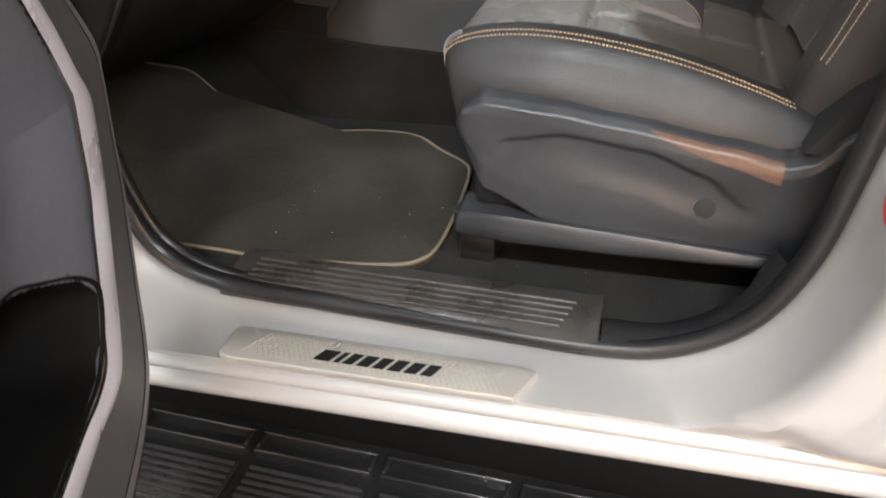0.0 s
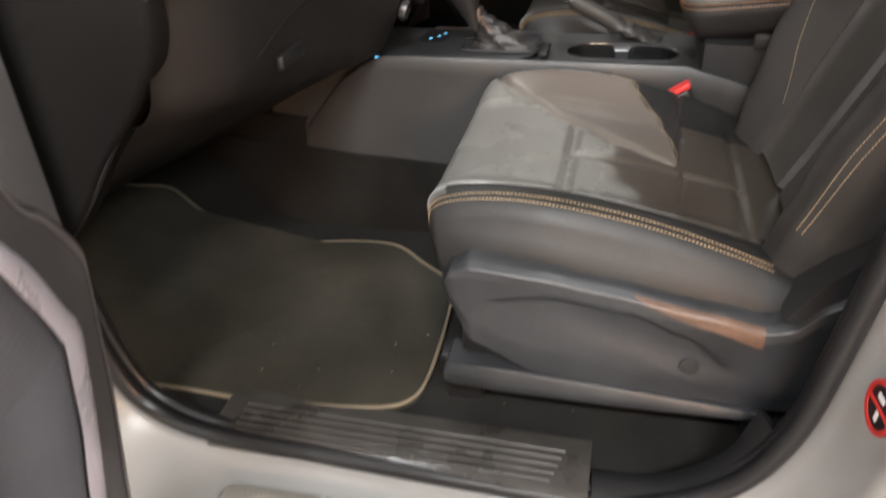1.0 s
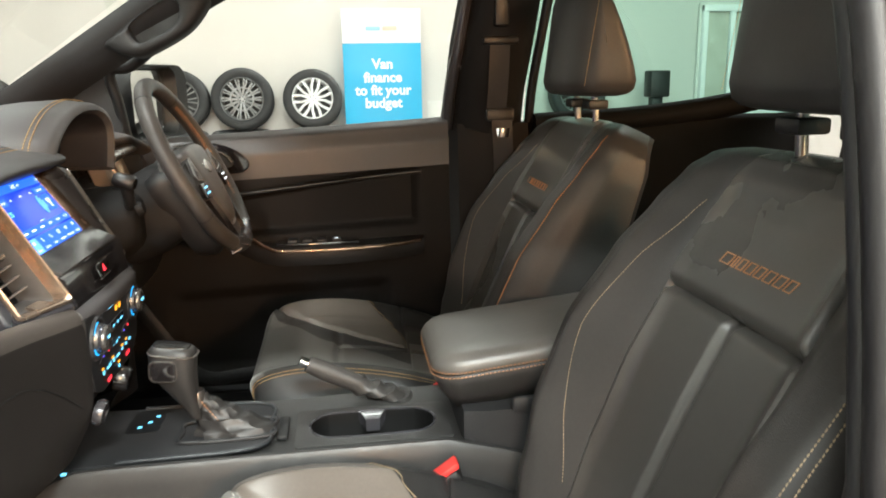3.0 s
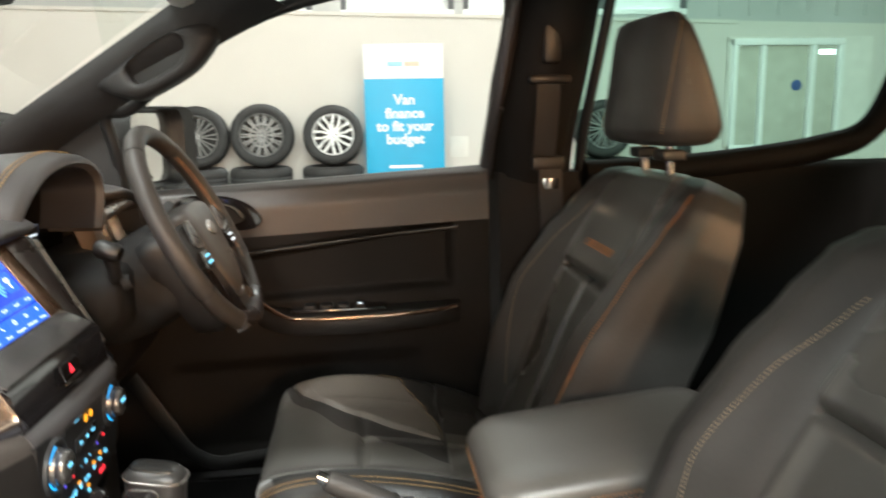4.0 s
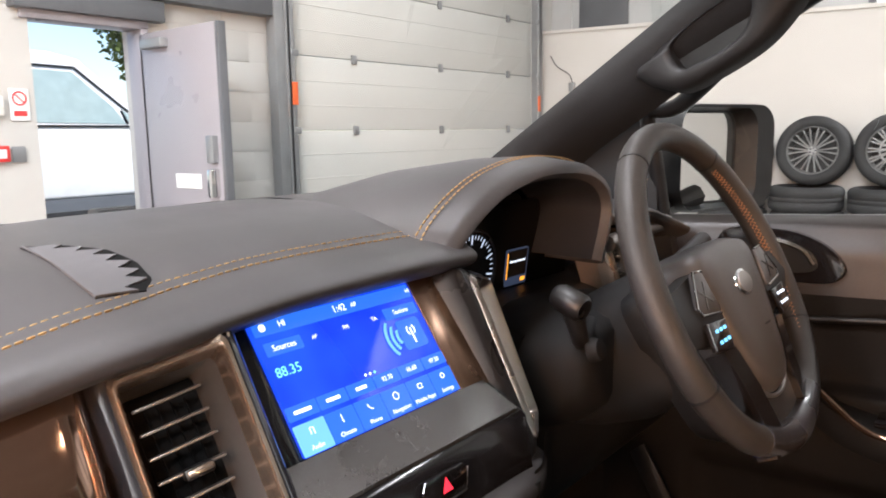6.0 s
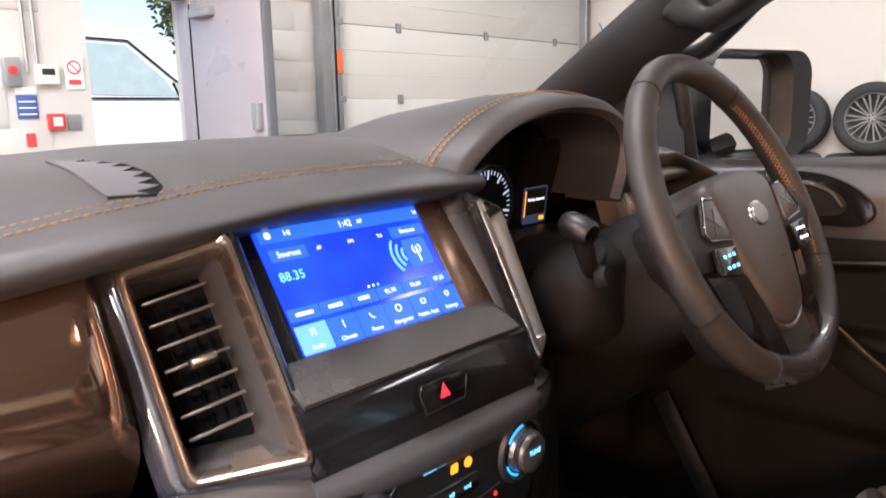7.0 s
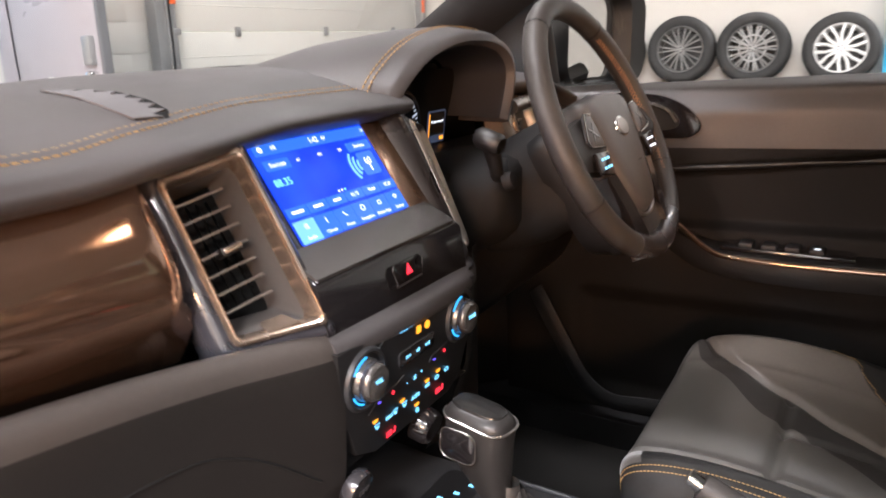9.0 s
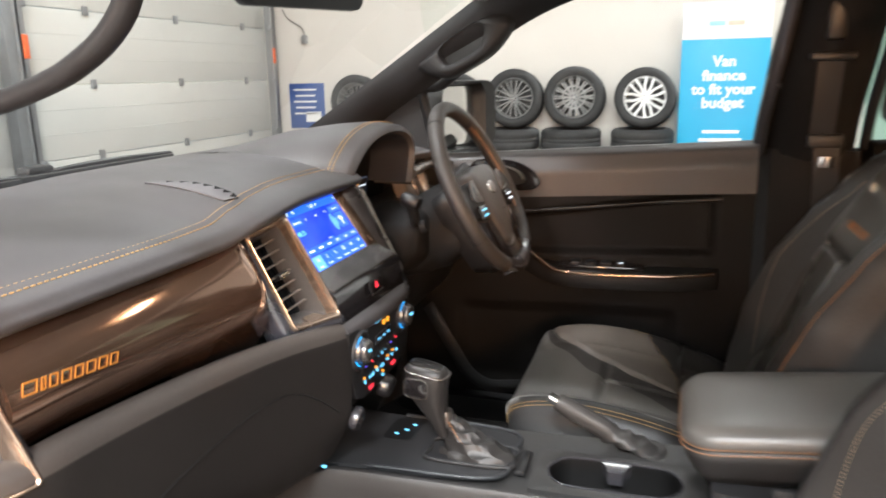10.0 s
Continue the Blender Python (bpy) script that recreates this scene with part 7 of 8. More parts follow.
part("lever_cap", loft([[GM @ Vector((a * w - 0.004, b * h, d)) for a, b in rounded(2, 2, 0.7, 5)] for d, w, h in ((0.049, 0.027, 0.0155), (0.0515, 0.026, 0.0145), (0.0530, 0.020, 0.010), (0.0533, 0.006, 0.003))]), mat("knob_cap_grey", (0.016, 0.016, 0.016), 0.24, pebble=1200, bump=0.15, dist=0.0003), lever, "grey cap on the knob")
part("button_rim", tube([basis(GM @ Vector((-0.008, -0.0235, 0.018)), GM.to_3x3() @ Vector((1, 0, 0.1)), GM.to_3x3() @ Vector((0, 0, 1))) @ Vector((x, y, 0.003)) for x, y in rounded(0.039, 0.031, 0.009, 5)], 0.0009, 6, True), SATIN, lever)
part("lever_neck", lathe([(0.0105, -0.012), (0.012, 0.0), (0.0105, 0.014)], Matrix.Translation((0.104, -0.014, 0.930)), 18), SATIN, lever)
for x, y in ((0.006, 0.022), (0.018, 0.038), (0.026, 0.058)):
    part("lit_key_symbol", box((x, y, 0.8731), (0.006, 0.0035, 0.0008)), G_CYAN, con)
part("key_plate", extrude(rounded(0.05, 0.075, 0.012, 4, 0.012, 0.040), Matrix.Translation((0, 0, 0.8715)), 0.0012), DARK, con)
part("lit_socket_mark", box((-0.058, -0.118, 0.8785), (0.007, 0.005, 0.002), 0.0006), G_CYAN, con)
# cup holders
def track(grow, n=72):
    """Outline of the double cup opening: two circles and the straight between."""
    out = []
    for k in range(n):
        a = 2 * math.pi * k / n
        r = 0.0425 + grow
        out.append((0.365 + math.copysign(0.053, math.cos(a)) * min(1.0, abs(math.cos(a)) * 3) + r * math.cos(a), -0.026 + r * math.sin(a)))
    return out


def tray_edge(p):
    """The same ray from the middle, out to the tray's rounded border."""
    dx, dy = p[0] - 0.365, p[1] + 0.026
    k = min(0.117 / max(abs(dx), 1e-6), 0.061 / max(abs(dy), 1e-6))
    return (0.365 + dx * k, -0.026 + dy * k)


ZT = 0.8735
cup = part("cup_tray", loft([[(x, y, ZT + 0.001) for x, y in track(0.0)], [(x, y, ZT + 0.002) for x, y in track(0.004)], [(*tray_edge(q), ZT) for q in track(0.0)], [(*tray_edge(q), ZT - 0.008) for q in track(0.0)]], cap=False), CONGREY, con, "double cup holder tray", 30)
part("cup_well", loft([[(x, y, ZT + 0.001) for x, y in track(0.0)], [(x, y, ZT - 0.004) for x, y in track(-0.002)], [(x, y, ZT - 0.055) for x, y in track(-0.006)], [(x, y, ZT - 0.06) for x, y in track(-0.012)], [(0.365 + (x - 0.365) * 0.02, -0.026 + (y + 0.026) * 0.02, ZT - 0.06) for x, y in track(-0.012)]], cap=False), BLACK, cup, "deep black cup well")
part("cup_rim", tube([(x, y, ZT + 0.0015) for x, y in track(0.001)], 0.0022, 6, True), GUN, cup)
for s_, deep in ((1, 0.026), (-1, 0.012)):
    part("cup_divider", loft([[(0.365 + a * w, -0.026 + s_ * (0.0435 - d), z) for a in (-1, 1)] + [(0.365 + w, -0.026 + s_ * (0.0435 - d), z - 0.02), (0.365 - w, -0.026 + s_ * (0.0435 - d), z - 0.02)] for d, w, z in ((0.0, 0.024, ZT + 0.002), (deep * 0.5, 0.015, ZT + 0.001), (deep, 0.011, ZT - 0.002))]), GUN, cup, "dark clip between the two cups")
part("side_slot", box((0.228, -0.012, 0.870), (0.016, 0.07, 0.008), 0.003), DARK, con)
# handbrake
hb = thing("handbrake", (0.39, 0.075, 0.87), "black leather handbrake lever with a chrome button", "handbrake")
part("gaiter", loft([[(lerp(0.42, 0.345, t) + (0.035 - 0.014 * t) * (0.6 * math.cos(k * 0.314)) , lerp(0.078, 0.072, t) + (0.03 - 0.013 * t) * math.sin(k * 0.314), 0.868 + 0.028 * t + 0.012 * math.cos(k * 0.314) * t + 0.004 * math.sin(t * 20)) for k in range(20)] for t in [q / 10 for q in range(11)]], cap=False), LEATHER, hb)
part("grip", tube(spline([(0.36, 0.072, 0.890), (0.33, 0.071, 0.907), (0.295, 0.070, 0.925), (0.265, 0.069, 0.941)], 16), [0.013, 0.014, 0.015] + [0.0158] * 8 + [0.0155, 0.015, 0.0148, 0.0145, 0.013], 14), LEATHER, hb)
part("button", tube([(0.268, 0.069, 0.9395), (0.253, 0.069, 0.9475)], 0.0085, 12), CHROME, hb)
# armrest bin
arm = thing("armrest_box", (0.6, 0, 0.9), "dark leather armrest lid with ochre stitching", "armrest")


def lid_ring(z, grow, dz=0.0):
    """Rounded plan of the lid at a height; the lid rises to the rear."""
    out = []
    for a, c in rounded(0.33 + 2 * grow, 0.222 + 2 * grow, max(0.006, 0.048 + grow), 8):
        x = 0.618 + a
        out.append((x, c, z + 0.13 * (x - 0.455) * (1 if x < 0.62 else 0.62 + 0.165 / max(x - 0.455, 0.1) * 0.38)))
    return out


part("lid_base", loft([lid_ring(0.908, -0.034), lid_ring(0.930, -0.018), lid_ring(0.955, -0.005), lid_ring(0.968, 0.0), lid_ring(0.972, -0.003)]), LEATHER, arm, "dark lower side of the lid", 60)
part("lid", loft([lid_ring(0.972, -0.003), lid_ring(0.975, 0.0), lid_ring(0.983, 0.0010), lid_ring(0.991, -0.003), lid_ring(0.997, -0.010), lid_ring(1.0005, -0.022), lid_ring(1.002, -0.05), lid_ring(1.0025, -0.095)]), ARMTOP, arm, "padded leather lid top", 60)
for q, gq in ((0.9765, 0.0016), (0.9692, 0.0012)):
    stitch("stitching", (lid_ring(q, gq) * 2)[16:34 + 8], arm, EMBROIDERY, 0.006, 0.0007)
part("bin", loft([[(x, -w, 0.6), (x, -w, 0.92), (x, w, 0.92), (x, w, 0.6)] for x, w in ((0.495, 0.105), (0.52, 0.112), (0.76, 0.112))]), HARD, arm)
part("latch", box((0.59, -0.113, 0.928), (0.05, 0.012, 0.025), 0.006), HARD, arm)

# ---- front seats ----
CU = [(0.21, 0.750, 0.215, 0.0), (0.176, 0.778, 0.232, 0.004), (0.156, 0.806, 0.242, 0.008), (0.147, 0.830, 0.247, 0.012), (0.150, 0.846, 0.251, 0.018), (0.170, 0.856, 0.254, 0.024), (0.21, 0.861, 0.257, 0.03),
      (0.27, 0.861, 0.260, 0.034), (0.34, 0.854, 0.262, 0.036), (0.42, 0.842, 0.262, 0.032), (0.50, 0.826, 0.260, 0.022), (0.56, 0.812, 0.255, 0.010), (0.62, 0.80, 0.25, 0.0)]
CU_P = spline([(x, z, w) for x, z, w, b in CU], 90)
CU_B = spline([(b, 0, 0) for x, z, w, b in CU], 90)


def gauss(d, s):
    return math.exp(-(d / s) ** 2)


def lens_low(x):
    """Inner edge of the seat centre, where the worn patch begins."""
    return at_list([0.14, 0.20, 0.30, 0.38, 0.455, 0.62], [0.92, 0.66, 0.34, 0.16, 0.02, 0.0], x)


def lens_high(x):
    return at_list([0.14, 0.20, 0.29, 0.36, 0.42, 0.445, 0.458], [0.92, 0.97, 0.98, 0.88, 0.60, 0.32, 0.02], x)


def cushion_pt(u, a):
    """u 0..1 front to back, a -1.3..1.3 across, over the bolsters and down the sides."""
    k = u * 89
    i = min(int(k), 88)
    f = k - i
    c = CU_P[i].lerp(CU_P[i + 1], f)
    b = lerp(CU_B[i].x, CU_B[i + 1].x, f)
    x, zc, w = c
    s = abs(a)
    ys = at_list([0, 0.55, 0.8, 0.95, 1.05, 1.3], [0, 0.55, 0.79, 0.92, 0.985, 1.0], s)
    dz = at_list([0, 0.42, 0.6, 0.78, 0.9, 1.0, 1.1, 1.3], [0.0, 0.0, 0.25 * b, b, b * 0.75, -0.012, -0.045, -0.10], s)
    pinch = 0.0
    inner = a > 0
    if not inner:
        pinch += gauss(s - 0.60, 0.022) * 0.006
    else:
        pinch += 0.007 * gauss(a - lens_low(x), 0.03) * (1 if x < 0.46 else 0)
    if (s < 0.6 and not inner) or (inner and a < lens_low(x)):
        pinch += 0.009 * gauss(x - 0.312, 0.006)
    if s < 0.6:
        pinch += 0.005 * gauss(x - 0.535, 0.005)
        if 0.312 < x < 0.535:
            pinch += 0.006 * gauss(a + 0.10, 0.022)
    x += 0.030 * max(0.0, s - 0.55) ** 2 / 0.25 * max(0.0, min(1.0, (0.34 - x) / 0.14))
    return Vector((x, math.copysign(w * ys, a), zc + dz - pinch))


REC = radians(25.5)
BO = Vector((0.598, 0, 0.862))
BU, BN = Vector((math.sin(REC), 0, math.cos(REC))), Vector((-math.cos(REC), 0, math.sin(REC)))
HS = [-0.06, 0.0, 0.10, 0.21, 0.32, 0.40, 0.455, 0.485, 0.503, 0.513]
HW = [0.22, 0.236, 0.256, 0.266, 0.262, 0.254, 0.242, 0.222, 0.19, 0.13]
HB = [0.03, 0.045, 0.062, 0.062, 0.044, 0.026, 0.014, 0.006, 0.0, 0.0]
HN = [0.0, 0.0, 0.004, 0.008, 0.006, 0.0, -0.006, -0.014, -0.03, -0.055]
HTOP = 0.513



def back_pt(h, a, step=0.295, sunk=0.0):
    s = abs(a)
    w, b, n0 = at_list(HS, HW, h), at_list(HS, HB, h), at_list(HS, HN, h)
    deep = at_list([0.0, 0.30, 0.42, 0.513], [0.112, 0.108, 0.085, 0.055], h)
    ys = at_list([0, 0.5, 0.8, 0.95, 1.0, 1.06, 1.3], [0, 0.5, 0.8, 0.945, 0.985, 1.0, 0.99], s)
    dn = at_list([0, 0.40, 0.56, 0.76, 0.9, 0.96, 1.02, 1.10, 1.3], [0, 0, 0.2 * b, b, 0.88 * b, 0.6 * b, 0.1 * b - 0.012, -0.03, -deep], s)
    pinch = 0.006 * gauss(s - 0.54, 0.025)
    if s < 0.54:
        pinch += 0.012 * gauss(h - step, 0.007)
        if h < step:
            pinch += 0.010 * (1 if s * w < 0.013 else max(0.0, 1 - (s * w - 0.013) / 0.005))
        else:
            dn += 0.006
    dn -= sunk * max(0.0, 1.0 - (s / 0.7) ** 2) * min(1.0, max(0.0, (0.50 - h) / 0.08))
    return BO + BU * h + BN * (n0 + dn - pinch) + Vector((0, math.copysign(w * ys, a), 0))


def seat(name, yc, outer, label, group):
    """outer: -1 or 1, the side that carries the plastic trim."""
    o = thing(name, (0.4, yc, 0.58), label, "car seat", group)
    sh = Vector((0, yc, 0))

    def cp(u, a):
        return cushion_pt(u, a) + sh

    def bp(h, a):
        return back_pt(h, a, step_h, 0.012 if outer < 0 else 0.0) + sh

    step_h = 0.312 if outer < 0 else 0.288
    nu, na = 150, 130
    sg = 1
    cols = [("side", 16), ("insert", 40), ("band", 14), ("patch", 36), ("side", 34)]
    na = sum(n for c, n in cols) + 1
    aa, pts = [], []
    for k in range(nu):
        kq = k / (nu - 1) * 89
        mid = CU_P[min(int(kq), 88)].lerp(CU_P[min(int(kq), 88) + 1], kq - min(int(kq), 88))
        if mid.x < 0.458 and (mid.y > 0.80 or mid.x > 0.3):
            m_, h_ = lens_low(mid.x), max(lens_low(mid.x), lens_high(mid.x))
        else:
            m_ = h_ = 0.90 if mid.y < 0.84 and mid.x < 0.3 else 0.5
        row = []
        b_ = max(-0.45, m_ - at_list([0.14, 0.20, 0.30, 0.45], [0.06, 0.20, 0.32, 0.36], mid.x))
        for lo, hi, (c, n) in zip((-1.3, -0.60, b_, m_, h_), (-0.60, b_, m_, h_, 1.3), cols):
            row += [lerp(lo, hi, q / n) for q in range(n)]
        aa.append(row + [1.3])
        pts.append([cushion_pt(k / (nu - 1), a) for a in aa[-1]])
    names = [c for c, n in cols for q in range(n)]
    sheets = {"insert": bmesh.new(), "band": bmesh.new(), "patch": bmesh.new(), "side": bmesh.new()}
    stores = {key: {} for key in sheets}
    for k in range(nu - 1):
        for q in range(na - 1):
            key = names[q]
            if aa[k][q + 1] - aa[k][q] < 1e-5 and aa[k + 1][q + 1] - aa[k + 1][q] < 1e-5:
                continue
            vs = []
            for i, j in ((k, q), (k, q + 1), (k + 1, q + 1), (k + 1, q)):
                if (i, j) not in stores[key]:
                    p = pts[i][j]
                    stores[key][(i, j)] = sheets[key].verts.new((p.x, yc + p.y * sg, p.z))
                vs.append(stores[key][(i, j)])
            sheets[key].faces.new(vs)
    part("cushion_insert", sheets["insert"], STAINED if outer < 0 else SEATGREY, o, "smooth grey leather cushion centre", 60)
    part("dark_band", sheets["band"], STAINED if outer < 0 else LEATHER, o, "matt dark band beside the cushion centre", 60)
    part("worn_patch", sheets["patch"], PATCH, o, "worn inner cushion patch", 60)
    part("cushion_bolster", sheets["side"], LEATHER_SHADE, o, "grained black leather cushion sides, darkened for their shade", 60)

    def on(x, a, lift=0.0008):
        best = min(range(nu), key=lambda k: abs(pts[k][38].x - x) + (0.2 if pts[k][38].z < 0.80 else 0))
        p = cushion_pt(best / (nu - 1), a)
        return Vector((p.x, yc + p.y * sg, p.z + lift))

    for d in (0.85, 0.885):
        stitch("bolster_stitching", [Vector((p.x, yc + p.y * sg - sg * 0.0006, p.z + 0.0008)) for p in [cushion_pt(0.07 + 0.84 * k / 120, -d) for k in range(121)]], o, PALE if outer < 0 else THREAD, 0.0045, 0.00062)
    stitch("patch_stitching", [on(x, lens_high(x) + 0.02) for x in [0.165 + 0.292 * k / 60 for k in range(61)]], o, PALE if outer < 0 else THREAD, 0.0045, 0.00055)
    part("ribbed_band", grid(lambda u, v: [Vector((p.x, yc + p.y * sg - sg * 0.0012, p.z + 0.0012)) for p in [cushion_pt(lerp(0.06, 0.42, u), -lerp(0.615, 0.835, v))]][0], 60, 8), WEAVE, o, "ribbed cloth band")
    part("cushion_base", loft([[(x, yc - w, z) for w, z in ((0.21, 0.70), (-0.21, 0.70), (-0.22, 0.78), (0.22, 0.78))] for x in (0.22, 0.62)]), DARK, o)
    part("back_insert", grid(lambda u, v: bp(lerp(-0.05, HTOP, u), lerp(-0.54, 0.54, v)), 140, 90), LEATHER_IN, o, "smooth leather backrest centre", 60)
    for s in (-1, 1):
        part("back_bolster", grid(lambda u, v: bp(lerp(-0.06, HTOP, u), s * lerp(0.54, 1.3, v)), 80, 36), LEATHER, o, "grained leather backrest bolster", 60)
        if s < 0:
            for d in ((0.922, 0.945) if outer < 0 else (0.915,)):
                stitch("back_stitching", [bp(0.0 + 0.475 * k / 120, s * d) + BN * 0.0008 for k in range(121)], o, PALE if outer < 0 else AMBER, 0.0045, 0.0006 if outer < 0 else 0.0012)
        if s > 0:
            stitch("shoulder_stitching", [bp(0.02 + 0.40 * k / 100, s * lerp(0.58, 0.70, math.sin(k / 100 * 3.0))) + BN * 0.0008 for k in range(101)], o, PALE, 0.0045, 0.0005)
    # shell behind
    rings = []
    for h in [-0.06, 0.0, 0.1, 0.2, 0.3, 0.38, 0.44, 0.475, 0.498, 0.512]:
        w, n0 = at_list(HS, HW, h), at_list(HS, HN, h)
        c = BO + BU * h + sh
        deep = at_list([0.0, 0.30, 0.42, 0.513], [0.110, 0.106, 0.083, 0.053], h)
        rings.append([c + Vector((0, w * q * 0.99, 0)) + BN * (n0 - deep - d) for q, d in ((-1, -0.004), (-0.9, 0.02), (-0.5, 0.032), (0, 0.035), (0.5, 0.032), (0.9, 0.02), (1, -0.004))])
    part("back_shell", loft(rings, closed=False, cap=False), HARD, o, sharp=60)
    # wordmark on the backrest
    wm = basis(bp(step_h + 0.055, -0.04 if outer < 0 else 0.0) + BN * 0.0015, (0, -1, 0), BU)
    wordmark("back_wordmark", wm, 0.135, 0.014, EMBROIDERY, o, 0.0012, "embroidered plain-block wordmark in bronze thread")
    # headrest
    rings = []
    for t in [0, 0.02, 0.06, 0.14, 0.28, 0.45, 0.62, 0.78, 0.89, 0.955, 0.985, 1.0]:
        e = min(1.0, (t / 0.14)) if t < 0.5 else min(1.0, (1 - t) / 0.16)
        q = math.sqrt(max(0.0, 1 - (1 - e) ** 2))
        xf, xr = 0.756 + 0.026 * t, 0.90 - 0.075 * t ** 1.6
        xm, hd = (xf + xr) / 2, (xr - xf) / 2 * (0.55 + 0.45 * q)
        wq = lerp(0.148, 0.138, t) * (0.78 + 0.22 * q)
        ring = []
        for k in range(48):
            an = 2 * math.pi * k / 48
            c_, s_ = math.cos(an), math.sin(an)
            yy = math.copysign(abs(c_) ** 0.36, c_) * wq
            xx = math.copysign(abs(s_) ** 0.42, s_) * hd
            xx += 0.020 * (yy / 0.134) ** 2 * (1 if s_ < 0 else 0)
            ring.append(Vector((xm + xx, yc + yy, 1.354 + 0.205 * t)))
        rings.append(ring)
    hr = part("headrest", loft(rings), LEATHER, o, "rounded leather headrest", 60)
    for side in (-1, 1):
        pts = [Vector((0.784 + 0.026 * k / 40, yc + side * 0.139, 1.376 + 0.165 * k / 40)) for k in range(41)]
        stitch("headrest_stitching", pts, hr, THREAD, 0.0045, 0.0005)
    for y in (-0.055, 0.055):
        part("headrest_post", tube([(0.832, yc + y, 1.375), (0.838, yc + y, 1.29)], 0.007, 10), SATIN, o)
        part("post_guide", box((0.835, yc + y, 1.337), (0.04, 0.045, 0.018), 0.004), DARK, o)
    # outer plastic side trim
    yo = yc + outer * 0.268
    TX = [0.188, 0.196, 0.221, 0.30, 0.372, 0.493, 0.55, 0.572, 0.60, 0.64, 0.68]
    TT = [0.800, 0.820, 0.835, 0.831, 0.821, 0.801, 0.789, 0.796, 0.830, 0.866, 0.885]
    TB = [0.785, 0.764, 0.704, 0.665, 0.661, 0.658, 0.656, 0.655, 0.653, 0.650, 0.646]
    CREASE_X, CREASE_Z = [0.228, 0.245, 0.314, 0.407, 0.47, 0.515], [0.765, 0.785, 0.797, 0.786, 0.762, 0.728]

    def trim_pt(u, v, lift=0.0):
        x = lerp(0.188, 0.68, u ** 1.25)
        zt, zb = at_list(TX, TT, x), at_list(TX, TB, x)
        d = at_list([0, 0.04, 0.09, 0.17, 0.36, 0.65, 0.92, 1.0], [-0.024, 0.001, 0.0105, 0.0125, 0.0105, 0.0095, 0.005, -0.012], v) + lift
        d -= 0.007 * gauss(v - 0.42 - 0.9 * (x - 0.40), 0.16) * gauss(x - 0.40, 0.10) + 0.02 * max(0.0, (0.20 - x) / 0.012) ** 2 * 0.3
        z = lerp(zt, zb, v)
        under = at_list(CREASE_X, CREASE_Z, x) - z
        d -= 0.0045 * max(0.0, min(1.0, under / 0.007)) * max(0.0, 1 - max(0.0, under - 0.01) / 0.05) * max(0.0, min(1.0, (x - 0.22) / 0.03, (0.525 - x) / 0.04))
        return Vector((x, yo + outer * d, z))

    trim = part("side_trim", grid(trim_pt, 100, 90), TRIMGREY, o, "moulded grey plastic seat side trim", 60)
    part("trim_pad", grid(lambda u, v: trim_pt(lerp(0.52, 0.775, u), lerp(0.055, 0.06 + 0.17 * u ** 0.8, v), 0.0006), 30, 8), mat("brown_worn_plastic", (0.085, 0.048, 0.032), 0.45, var=0.3, scale=40), trim, "brown worn edge")
    part("trim_back", box(((0.19 + 0.66) / 2, yo - outer * 0.02, 0.735), (0.44, 0.02, 0.11), 0.01), DARK, trim)
    part("trim_plug", lathe([(0, 0.002), (0.011, 0.0015), (0.012, 0.0)], basis((0.475, yo + outer * 0.0060, 0.717), (outer * -1.0, 0, 0), (0, 0, 1)), 16), HARD, trim)
    part("recliner_cover", loft([[(0.562, yo + outer * d, 0.795), (0.60, yo + outer * d, 0.855), (0.655, yo + outer * d, 0.905), (0.70, yo + outer * d, 0.90), (0.70, yo + outer * d, 0.84), (0.62, yo + outer * d, 0.79)] for d in (-0.05, 0.004)]), HARD, trim)
    # rails
    for q in (0.22, -0.22):
        rl = part("seat_rail", box((0.40, yc + q, 0.635), (0.46, 0.03, 0.035), 0.005), DARK, o)
    part("rail_cover", loft([[(x, yc + outer * 0.235, 0.645), (x, yc + outer * 0.278, zb), (x, yc + outer * 0.283, zb + 0.006), (x, yc + outer * 0.283, zt - 0.006), (x, yc + outer * 0.279, zt), (x, yc + outer * 0.235, zt + 0.002)] for x, zb, zt in ((0.188, 0.650, 0.676), (0.192, 0.646, 0.682), (0.25, 0.643, 0.681), (0.40, 0.644, 0.674), (0.56, 0.650, 0.664))]), TRIMGREY, o, "plastic rail cover")
    for x in (0.2, 0.58):
        for q in (-0.2, 0.2):
            part("rail_foot", box((x, yc + q, 0.59), (0.05, 0.05, 0.045), 0.006), DARK, o)
    return o


seat("passenger_seat", -0.39, -1, "black leather passenger seat with pale stitching and worn centre", "front seats")
seat("driver_seat", 0.39, 1, "black leather driver seat with ochre stitching", "front seats")


def buckle(x, y, z, label):
    o = thing("seat_belt_buckle", (0.5, y, 0.80), label, "buckle", "seat belt buckles")
    m = basis((x, y, z), (0.82, 0, 0.57), (0, 1, 0))
    part("stalk", box((-0.045, 0, -0.012), (0.09, 0.028, 0.018), 0.005, m), DARK, o)
    part("housing", box((-0.008, 0, -0.010), (0.06, 0.034, 0.022), 0.006, m), DARK, o)
    part("release_button", box((0.0, 0, 0.003), (0.055, 0.026, 0.010), 0.003, m), RED, o)


buckle(0.454, -0.165, 0.856, "black seat belt buckle with a red button")
buckle(0.492, 0.128, 0.858, "black seat belt buckle with a red button beside the handbrake")

